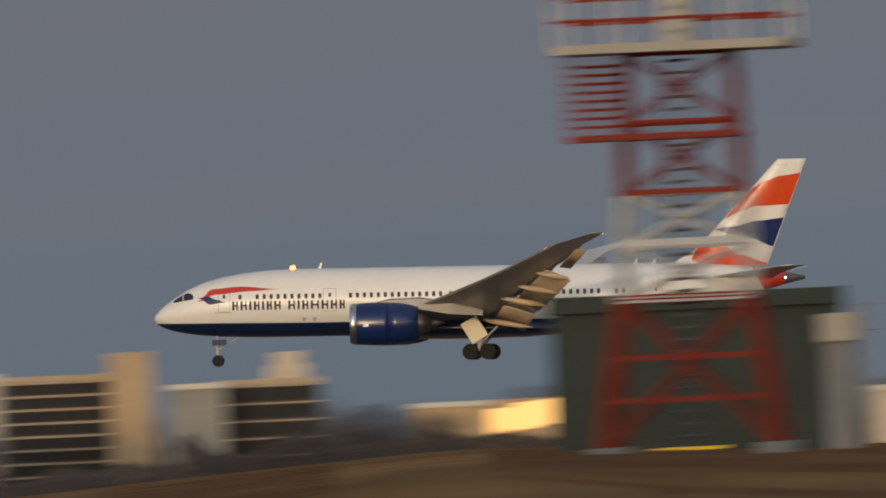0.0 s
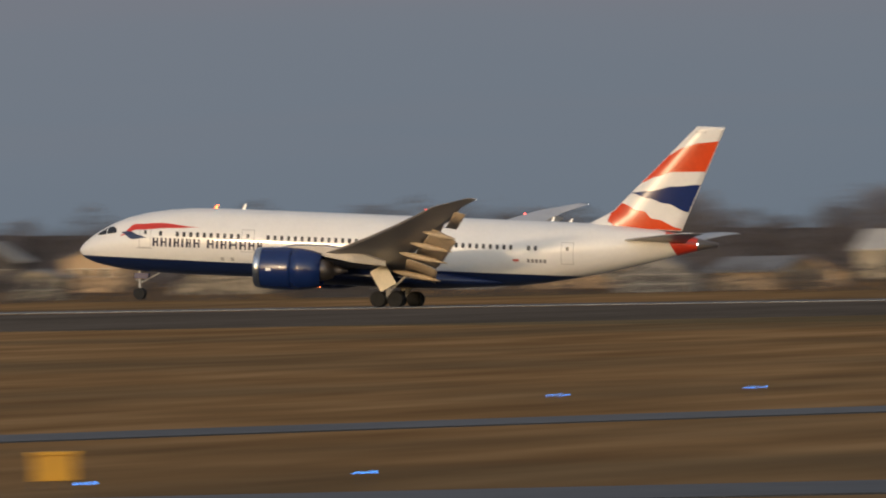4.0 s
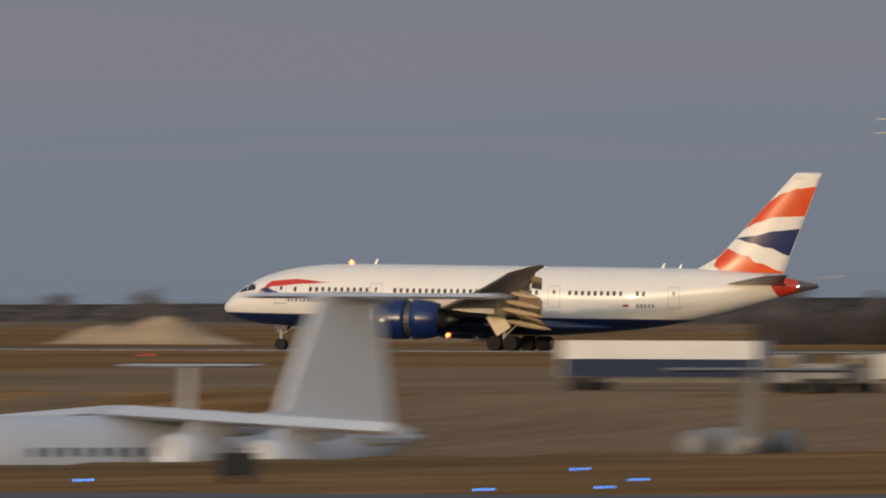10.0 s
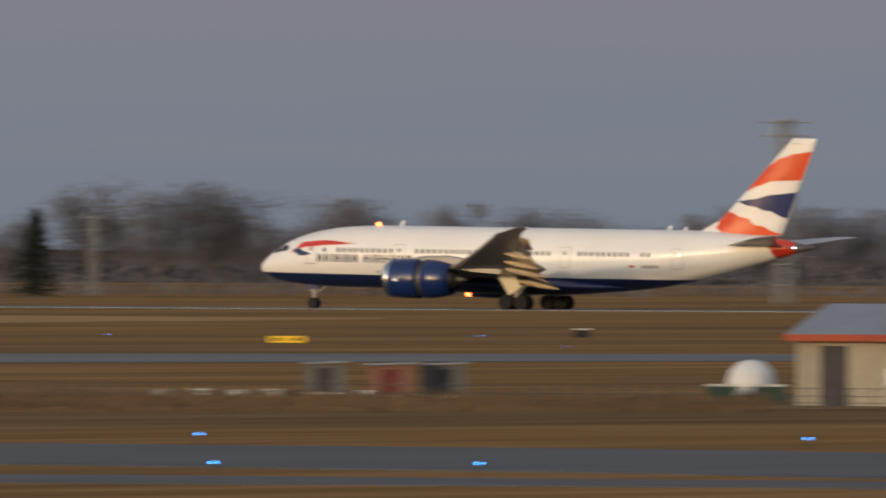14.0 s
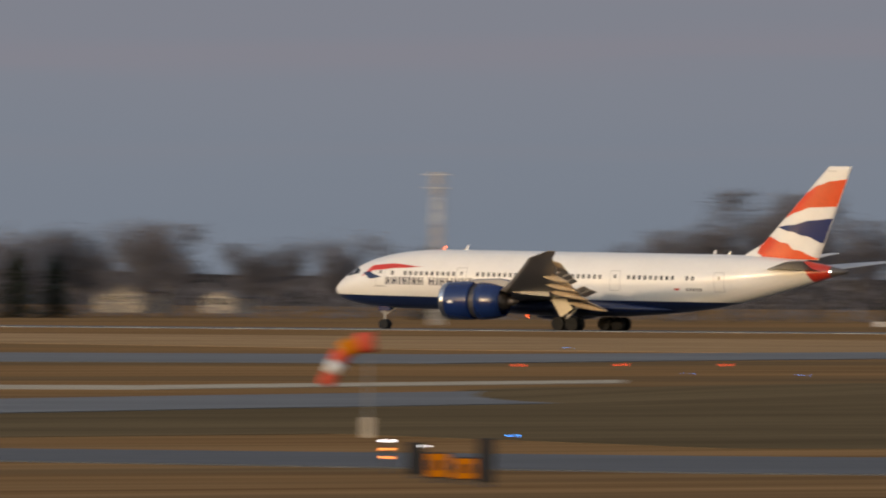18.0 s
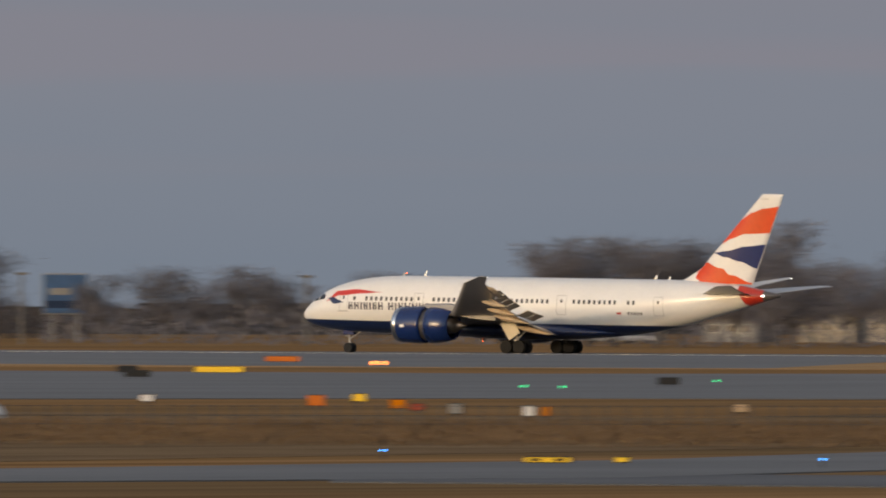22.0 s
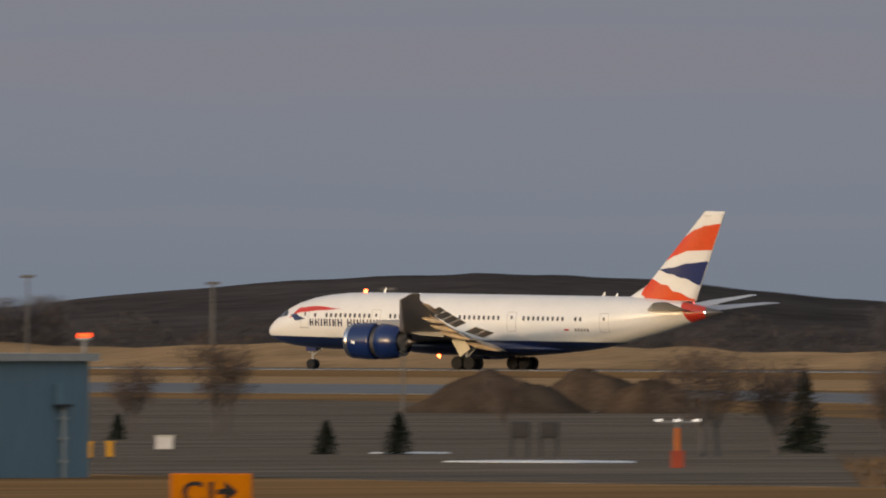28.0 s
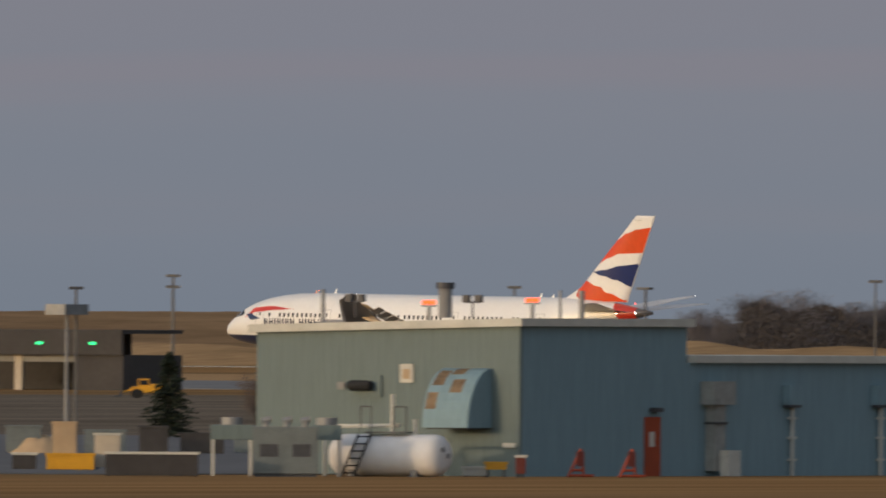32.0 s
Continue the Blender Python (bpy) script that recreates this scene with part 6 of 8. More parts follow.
slab_block("store_shed", "small pale shed beyond the runway", 13.05, 2760, 8, 1.6, 6, CREAM, 0, 0, GLASS_DARK)
for b, w in ((17.7, 10), (12.2, 14), (11.0, 11), (10.2, 12), (15.6, 9)):
    slab_block("store_shed", "low grey-brown shed on the far side of the airfield", b, 2860, w, 2.2, 9, SHED_BROWN, 0, 0, GLASS_DARK, ledge=ROOFS[1])


def striped_truck():
    ob = thing("fire_trainer", "orange and white banded equipment hut beyond the runway", "hut")
    for i, m in enumerate((ORANGE, WHITE_WALL, ORANGE, WHITE_WALL)):
        part("band", bx(-4.2 + 2.1 * i, -2.1 + 2.1 * i, -2, 2, -0.2, 3.3), m, ob)
    part("roof_tank", bx(-3.6, -1.2, -1.5, 1.5, 3.3, 5.0, 0.3), CREAM, ob, "cream tank on the roof")
    return putw(ob, 5.29, 2700)


striped_truck()


def flood_mast(bearing, dist, h, label, w=0.5, head=5.6, lamps=6):
    ob = thing("floodlight_mast", label, "light mast")
    part("pole", rod(bmesh.new(), (0, 0, -0.3), (0, 0, h), w, w * 0.6, n=10), GALV, ob)
    part("head_frame", bx(-head / 2, head / 2, -0.9, 0.9, h, h + 0.5), GALV, ob)
    for i in range(lamps):
        x = -head / 2 + head * (i + 0.5) / lamps
        part("floodlight", bx(x - 0.34, x + 0.34, -1.3, -0.5, h + 0.5, h + 1.5), DARK_METAL, ob)
    return putw(ob, bearing, dist)


flood_mast(4.90, 3000, 19.0, "tall grey floodlight mast with a wide lamp head", 1.2)
slim_mast(5.178, 3300, 14.6, 1.2, "slim grey mast with a red obstruction lamp", [GALV], False, LAMP_RED)
slim_mast(11.667, 2900, 22.4, 1.8, "red and white lattice radio mast coloured pale for haze", [HAZED_RED, PALE_TRIM], True, None, 0, 7)
slim_mast(11.55, 3000, 15.0, 1.6, "grey mast with a white lamp on top", [GALV], True, LAMP_WHITE, 0, 7)
slim_mast(16.70, 2800, 23.0, 1.9, "red and white lattice radio mast with a platform, coloured pale for haze", [PALE_TRIM, HAZED_RED], True, None, 0, 6)
slim_mast(19.36, 3000, 14.6, 2.0, "dark lattice mast on the horizon", [DARK_METAL], False, None, 0, 7)
slim_mast(22.57, 2900, 19.2, 1.7, "grey lattice mast with a cross arm on top", [GALV], True, None, 0, 9)
slim_mast(22.12, 2950, 9.2, 1.4, "low grey mast with a wide cross arm", [GALV], True, None, 0, 5)
slim_mast(21.64, 3000, 13.8, 1.2, "pale lattice mast beyond the bank", [GALV, TOWER_WHITE], False, None, 0, 7)
slim_mast(27.99, 2900, 16.0, 0.85, "pale red and white lattice mast", [TOWER_WHITE, CREAM], True, None, 0, 6)


# ---- parked regional jets behind the bank ----
def regional_jet(label, bearing, dist, s, tail, body, rz=0.0, lower_tail=None, conventional=False, top=6.3, longer=1.0):
    """A rear-engined jet with a T tail, nose to the left; s scales a 26 m aircraft, longer stretches its cabin and tail."""
    ob = thing("parked_jet", label, "jet aircraft", "parked regional jets")
    st = [(0, 1.55, 1.7, 0.1), (0.5, 1.2, 2.25, 0.55), (1.5, 0.95, 2.95, 1.0), (3, 0.85, 3.45, 1.28), (5, 0.85, 3.55, 1.35), (19, 0.85, 3.55, 1.35), (22, 1.3, 3.5, 1.15), (25, 2.3, 3.3, 0.6), (26.5, 2.8, 3.1, 0.2)]
    rings = [[(x - 13, w * math.sin(6.28319 * i / 20), (b + t) / 2 + (t - b) / 2 * math.cos(6.28319 * i / 20)) for i in range(20)] for x, b, t, w in st]
    f = part("fuselage", loft(rings), body, ob, smooth=True)
    part("cockpit_window", shift(bx(-0.5, 0.55, -1.06, 1.06, -0.2, 0.22), Matrix.Translation((1.35 - 13, 0, 2.62)) @ pose(0, 0, 0, 0, -24, 0)), GLASS_DARK, f)
    for i in range(14):
        part("cabin_window", bx(5.2 - 13 + 0.85 * i, 5.5 - 13 + 0.85 * i, -1.37, 1.37, 2.42, 2.75), GLASS_DARK, f)
    fx, fz = 20.0 - 13, 3.2
    prof = [(fx - 0.8, fz), (fx + 0.5, fz + 0.5), (fx + 4.2, top), (fx + 6.9, top), (fx + 5.5, fz), (fx + 4.8, 2.9)]
    fin = part("fin", prism(prof, -0.14, 0.14), tail, ob, "tail fin")
    if not conventional:
        part("leading_edge", prism([(fx - 0.82, fz + 0.03), (fx + 0.48, fz + 0.55), (fx + 4.16, top - 0.03), (fx + 4.45, top - 0.03), (fx + 0.85, fz + 0.5), (fx - 0.4, fz + 0.03)], -0.18, 0.18), GREY_WALL, fin, "grey bare leading edge")
    if lower_tail:
        part("fin_flash", prism([(fx - 0.1, fz + 0.28), (fx + 2.55, 5.5), (fx + 6.1, 5.1), (fx + 5.45, fz + 0.2)], -0.17, 0.17), lower_tail, ob)
    for side in (-1, 1):
        zt = 3.3 if conventional else top
        part("tailplane", loft([[(fx + 3.9 + 0.5 * y + a * (1 - y / 12), side * y, zt + dz) for a, dz in ((0, 0), (0.6, 0.12), (2.6, 0.02), (0.6, -0.1))] for y in (0.05, 2.2, 4.2)]), body, ob)
        wing = [[(10.2 - 13 + 0.42 * y + a * (1 - y / 15), side * y, 1.35 + 0.055 * y + dz) for a, dz in ((0, 0), (1.4, 0.3), (4.4, 0.05), (1.4, -0.18))] for y in (0.8, 4, 8, 10.4)]
        part("wing", loft(wing), body, ob, "pale wing")
        for y in (3.2, 5.4, 7.6):
            part("flap_fairing", shift(turned([(0, 0.05), (0.7, 0.24), (1.8, 0.22), (2.6, 0.04)], n=8), Matrix.Translation((12.6 - 13 + 0.3 * y, side * y, 1.2))), body, ob)
        part("engine", shift(turned([(0.15, 0.55), (0.0, 0.62), (0.3, 0.72), (1.5, 0.76), (2.9, 0.6), (3.3, 0.45)], n=16), Matrix.Translation((17.6 - 13, side * 2.1, 2.75))), body, ob, "rear-mounted engine", smooth=True)
        g = part("main_leg", rods([((12.9 - 13, side * 1.5, 0.4), (12.9 - 13, side * 1.5, 1.4))], 0.1), GALV, ob)
        wheel("tyre", g, 12.9 - 13, side * 1.5, 0.42, 0.42, 0.4)
    g = part("nose_leg", rods([((2.6 - 13, 0, 0.35), (2.6 - 13, 0, 1.2))], 0.08), GALV, ob)
    wheel("tyre", g, 2.6 - 13, 0, 0.34, 0.34, 0.3)
    p = at(bearing, dist)
    ob.matrix_basis = pose(p.x, p.y, ground_z(bearing, dist), 0, 0, rz) @ Matrix.Diagonal((s * longer, s, s, 1))
    return ob


regional_jet("parked regional jet with a red and blue T tail", 15.408, 1275, 1.06, TAIL_RED, PALE_SKIN, 40, TAIL_BLUE, False, 6.6, 1.05)
regional_jet("parked regional jet with a dark blue T tail", 14.57, 1450, 1.0, TAIL_NAVY, PALE_SKIN, 40, None, False, 6.5)
regional_jet("parked white jet with a dark navy tail fin", 16.13, 1185, 1.0, TAIL_NAVY, PALE_SKIN, -52, None, True)
regional_jet("parked white regional jet with a T tail", 16.0, 1250, 0.86, PALE_SKIN, PALE_SKIN, -38)
regional_jet("parked white regional jet seen tail on", 18.22, 1400, 0.8, PALE_SKIN, PALE_SKIN, -68)
regional_jet("parked white regional jet", 17.07, 1180, 0.9, GREY_WALL, GREY_WALL, -68)


def four_engine_jet():
    """A high-winged jet with four pods under the wing and a T tail, nose to the left."""
    ob = thing("parked_jet", "parked white high-winged four-engine jet with a T tail", "jet aircraft", "parked regional jets")
    st = [(0, 1.5, 1.7, 0.1), (0.5, 1.05, 2.5, 0.75), (1.5, 0.7, 3.4, 1.3), (3.2, 0.5, 4.0, 1.7), (5, 0.45, 4.1, 1.78), (18, 0.45, 4.1, 1.78), (21, 1.0, 4.05, 1.5), (24.5, 2.2, 3.8, 0.8), (26, 2.7, 3.4, 0.25)]
    rings = [[(x - 13, w * math.sin(6.28319 * i / 24), (b + t) / 2 + (t - b) / 2 * math.cos(6.28319 * i / 24)) for i in range(24)] for x, b, t, w in st]
    f = part("fuselage", loft(rings), PALE_SKIN, ob, smooth=True)
    part("cockpit_window", shift(bx(-0.55, 0.6, -1.36, 1.36, -0.22, 0.25), Matrix.Translation((1.5 - 13, 0, 2.95)) @ pose(0, 0, 0, 0, -26, 0)), GLASS_DARK, f)
    for i in range(16):
        part("cabin_window", bx(5.0 - 13 + 0.85 * i, 5.3 - 13 + 0.85 * i, -1.79, 1.79, 2.5, 2.85), GLASS_DARK, f)
    fx, top = 19.2 - 13, 8.7
    part("fin", prism([(fx - 1.6, 3.9), (fx + 0.4, 4.3), (fx + 2.4, top), (fx + 5.4, top), (fx + 6.2, 3.6), (fx + 5.0, 3.2)], -0.2, 0.2), PALE_SKIN, ob, "broad white tail fin")
    part("hub_fairing", shift(turned([(0, 0.05), (1.0, 0.32), (3.6, 0.3), (4.6, 0.04)], n=10), Matrix.Translation((fx + 1.8, 0, top))), PALE_SKIN, ob)
    for side in (-1, 1):
        part("tailplane", loft([[(fx + 2.4 + 0.35 * y + a * (1 - y / 12), side * y, top + 0.1 + dz) for a, dz in ((0, 0), (0.8, 0.14), (2.8, 0.02), (0.8, -0.1))] for y in (0.05, 3.6, 7.2)]), PALE_SKIN, ob)
        part("wing", loft([[(9.6 - 13 + 0.28 * y + a * (1 - y / 20), side * y, 4.2 - 0.05 * y + dz) for a, dz in ((0, 0), (1.4, 0.34), (4.6, 0.05), (1.4, -0.2))] for y in (0.3, 5, 10, 13.1)]), PALE_SKIN, ob, "pale drooping wing")
        for y in (4.3, 8.3):
            e = part("engine_pod", shift(turned([(0.15, 0.6), (0, 0.68), (0.35, 0.8), (1.6, 0.82), (2.8, 0.6), (3.3, 0.4)], n=16), Matrix.Translation((8.6 - 13 + 0.28 * y, side * y, 2.85 - 0.05 * y))), PALE_SKIN, ob, "pale engine pod", smooth=True)
            part("pylon", prism([(9.4 - 13 + 0.28 * y, 3.4 - 0.05 * y), (11.6 - 13 + 0.28 * y, 3.4 - 0.05 * y), (12.2 - 13 + 0.28 * y, 4.1 - 0.05 * y), (10.0 - 13 + 0.28 * y, 4.1 - 0.05 * y)], side * y - 0.12, side * y + 0.12), PALE_SKIN, e)
        for y in (2.8, 6.2, 9.4):
            part("flap_fairing", shift(turned([(0, 0.05), (0.9, 0.36), (2.4, 0.34), (3.8, 0.05)], n=10), Matrix.Translation((12.2 - 13 + 0.28 * y, side * y, 3.75 - 0.05 * y))), PALE_SKIN, ob)
        g = part("main_leg", rods([((12.5 - 13, side * 2.3, 0.4), (12.5 - 13, side * 1.6, 1.0))], 0.12), GALV, ob)
        wheel("tyre", g, 12.5 - 13, side * 2.3, 0.5, 0.5, 0.4)
    g = part("nose_leg", rods([((2.6 - 13, 0, 0.35), (2.6 - 13, 0, 0.9))], 0.1), GALV, ob)
    wheel("tyre", g, 2.6 - 13, 0, 0.36, 0.36, 0.3)
    return putw(ob, 18.26, 1088, ground_z(18.26, 1088), 60)


four_engine_jet()


def loader():
    ob = thing("wheel_loader", "yellow wheel loader parked on the grass", "loader")
    part("body", bx(-2.2, 2.0, -1.1, 1.1, 1.0, 2.1, 0.12), YELLOW, ob)
    part("engine_hood", bx(0.3, 2.6, -1.0, 1.0, 1.5, 2.6, 0.15), YELLOW, ob)
    cab = part("cab", bx(-1.3, 0.2, -0.9, 0.9, 2.1, 3.5, 0.06), YELLOW, ob)
    part("cab_window", bx(-1.15, 0.05, -0.93, 0.93, 2.4, 3.25), GLASS_DARK, cab)
    part("lift_arm", rods([((-1.6, -0.7, 1.9), (-3.6, -0.7, 0.9)), ((-1.6, 0.7, 1.9), (-3.6, 0.7, 0.9))], 0.16), YELLOW, ob)
    part("bucket", prism([(-4.6, 0.25), (-3.4, 0.25), (-3.3, 1.5), (-3.6, 1.5), (-3.8, 0.55), (-4.6, 0.4)], -1.4, 1.4), DARK_METAL, ob)
    for x in (-1.4, 1.7):
        for y in (-1.0, 1.0):
            wheel("tyre", ob, x, y, 0.85, 0.85, 0.6)
    return putw(ob, 13.78, 1820, 0, 0)


loader()
truck("box_truck", "long white and blue box trailer truck", 17.207, 1655, 12.3, 2.2, TAIL_NAVY, WHITE_WALL, TAIL_NAVY, 180)
truck("box_trailer", "long white box trailer on the far apron", 16.6, 1640, 9.4, 1.5, GREY_WALL, HANGAR_WHITE)
truck("service_van", "small pale grey van on the apron", 16.87, 1640, 2.6, 0.9, GREY_WALL, GREY_WALL)
dolly = thing("baggage_dolly", "low flat baggage dolly with a yellow deck", "dolly")
part("deck", bx(-1.4, 1.4, -0.7, 0.7, 0.55, 0.75, 0.03), YELLOW, dolly)
for x in (-1.0, 1.0):
    for y in (-0.55, 0.55):
        wheel("tyre", dolly, x, y, 0.28, 0.28, 0.16)
putw(dolly, 16.86, 1900, ground_z(16.86, 1900))
truck("service_truck", "dark green service truck beside the loader", 13.96, 1822, 4.2, 1.7, DARK_GREEN, CONT_GREY)
truck("service_truck", "dark grey lorry behind the loader", 13.6, 1850, 3.6, 1.8, DARK_WALL, DARK_WALL)
barrier_bar = tag(part("safety_barrier", bx(-4.9, 4.9, -0.12, 0.12, 0.0, 0.4, 0.03), ORANGE), "long low orange safety barrier", "barrier")
put(barrier_bar, 17.49, 1370, ground_z(17.49, 1370) + 0.02, 4)


def cart(bearing, dist, w, h, label):
    ob = thing("ground_cart", label, "cart")
    part("body", bx(-w / 2, w / 2, -0.7, 0.7, 0.25, h, 0.03), BLACK, ob)
    for x in (-w * 0.3, w * 0.3):
        for y in (-0.6, 0.6):
            wheel("tyre", ob, x, y, 0.2, 0.2, 0.14)
    return put(ob, bearing, dist)


cart(18.09, 925, 1.3, 1.0, "black ground power cart beside the taxiway")
cart(21.31, 945, 2.1, 0.62, "low black equipment trailer beside the taxiway")


def checker_box():
    ob = thing("checker_hut", "red and white chequered equipment box", "cabinet")
    for i in range(3):
        for j in range(2):
            part("panel", bx(-1.2 + 0.8 * i, -0.4 + 0.8 * i, -0.9, 0.9, 0.05 + 0.72 * j, 0.77 + 0.72 * j), TOWER_RED if (i + j) % 2 else WHITE_WALL, ob)
    part("roof", bx(-1.25, 1.25, -0.95, 0.95, 1.49, 1.55), PALE_TRIM, ob)
    return put(ob, 18.81, 994)


checker_box()
cabinet(19.29, 952, 1.0, 0.95, TAN, "tan wooden crate beside the taxiway", "crate", 0.8, 0, "", 0.1)
cabinet(19.21, 960, 0.7, 0.6, CONT_MAROON, "small dark red cabinet", "small_cabinet", 0.6, 0, "", 0.1)
cabinet(19.96, 2486, 1.9, 0.8, CREAM, "pale marker board by the runway", "marker_board", 0.5, 0, "", 0.2)


def sign_board(bearing, dist, w, h, face, label, text=None, legs=0.25, turn=0.0, name="taxiway_sign", rim=BLACK, thick=0.28, marks=0):
    """A taxiway sign box on feet; text in black, or plain bars where it cannot be read."""
    ob = thing(name, label, "sign", "taxiway signs")
    part("housing", bx(-w / 2, w / 2, -thick / 2, thick / 2, legs, legs + h, 0.03), rim, ob)
    part("face", bx(-w / 2 + 0.04, w / 2 - 0.04, -thick / 2 - 0.02, -thick / 2 - 0.003, legs + 0.04, legs + h - 0.04), face, ob)
    for i in range(marks):
        x = -w / 2 + w * (i + 0.5) / marks
        part("legend_bar", bx(x - w * 0.1, x + w * 0.1, -thick / 2 - 0.03, -thick / 2 - 0.022, legs + h * 0.3, legs + h * 0.7), BLACK, ob)
    if text:
        cu = bpy.data.curves.new("legend", "FONT")
        cu.body, cu.size, cu.align_x, cu.extrude, cu.offset = text, h * 0.8, "CENTER", 0.008, 0.022
        tmp = bpy.data.objects.new("legend_tmp", cu)
        scene.collection.objects.link(tmp)
        bpy.context.view_layer.update()
        me = bpy.data.meshes.new_from_object(tmp)
        bpy.data.objects.remove(tmp)
        me.materials.append(BLACK)
        t = new("legend", me)
        t.parent = ob
        t.matrix_basis = pose(-w * 0.135, -thick / 2 - 0.03, legs + h * 0.22, 90, 0, 0)
        part("arrow", prism([(w * 0.07, legs + h * 0.45), (w * 0.16, legs + h * 0.45), (w * 0.16, legs + h * 0.24), (w * 0.32, legs + h * 0.52), (w * 0.16, legs + h * 0.80), (w * 0.16, legs + h * 0.59), (w * 0.07, legs + h * 0.59)], -thick / 2 - 0.035, -thick / 2 - 0.022), BLACK, ob, "black arrow")
    for x in (-w * 0.38, 0, w * 0.38):
        part("foot", bx(x - 0.05, x + 0.05, -0.05, 0.05, -0.05, legs), DARK_METAL, ob)
    return put(ob, bearing, dist, ground_z(bearing, dist), turn)


# ---- middle: signs, workshop, sheds ----
sign_board(11.53, 835, 2.4, 0.5, ORANGE, "orange sign board beside the taxiway", marks=3)
sign_board(19.44, 906, 3.2, 0.66, SIGN_YELLOW, "bright yellow taxiway sign on low feet", legs=0.1)
sign_board(20.886, 1860, 1.8, 0.5, SIGN_YELLOW, "small yellow taxiway sign", legs=0.15)
sign_board(20.80, 1860, 2.4, 0.5, SIGN_YELLOW, "small yellow taxiway sign", legs=0.15)
sign_board(23.60, 1745, 2.3, 0.5, SIGN_YELLOW, "small yellow taxiway sign", legs=0.15, marks=2)
sign_board(20.406, 1428, 1.35, 0.8, WHITE_WALL, "white distance board in the grass", legs=0.15, name="distance_board")
sign_board(26.43, 2400, 2.4, 0.6, SIGN_YELLOW, "small yellow taxiway sign", legs=0.15)
sign_board(27.07, 2900, 1.0, 0.6, WHITE_WALL, "white marker board in the grass", legs=0.15, name="distance_board")
sign_board(30.094, 1960, 1.4, 0.45, SIGN_YELLOW, "small yellow taxiway sign", legs=0.12)
sign_board(29.81, 2080, 1.4, 0.4, SIGN_YELLOW, "small yellow taxiway sign", legs=0.12)
sign_board(29.617, 1188, 1.85, 0.42, SIGN_ORANGE, "low black and amber taxiway sign", legs=0.06)
for b, d, w in ((30.43, 2834, 2.6), (30.31, 2109, 2.6), (29.74, 2480, 2.8), (32.2, 2014, 1.9), (32.22, 2120, 1.6), (29.86, 2700, 2.0), (31.1, 1900, 1.5)):
    sign_board(b, d, w, 0.5, BLACK, "dark back of a taxiway sign", legs=0.2)
sign_board(32.03, 2148, 3.8, 0.5, SIGN_YELLOW, "long yellow taxiway sign", legs=0.1)
sign_board(31.9, 2440, 3.0, 0.5, ORANGE, "orange taxiway sign beside the runway", legs=0.15)
sign_board(31.35, 1081, 1.9, 0.26, SIGN_YELLOW, "low yellow marker board", legs=0.05, name="marker_board", marks=2)
sign_board(31.197, 1083, 0.6, 0.26, SIGN_YELLOW, "low yellow marker board", legs=0.05, name="marker_board")
for b, d, w, h, m in ((32.18, 1609, 0.8, 0.45, WHITE_WALL), (31.74, 1620, 0.8, 0.5, SIGN_YELLOW), (31.83, 1560, 1.0, 0.65, ORANGE), (31.66, 1530, 0.9, 0.55, SIGN_ORANGE), (31.62, 1510, 0.8, 0.4, RED_TRIM), (31.54, 1470, 0.8, 0.6, GREY_WALL), (31.39, 1444, 0.7, 0.62, WHITE_WALL),
                      (31.355, 1446, 0.55, 0.55, SIGN_ORANGE), (30.95, 1500, 0.8, 0.5, TAN)):
    sign_board(b, d, w, h, m, "small marker board on a stake in the grass", legs=0.12, name="marker_board")


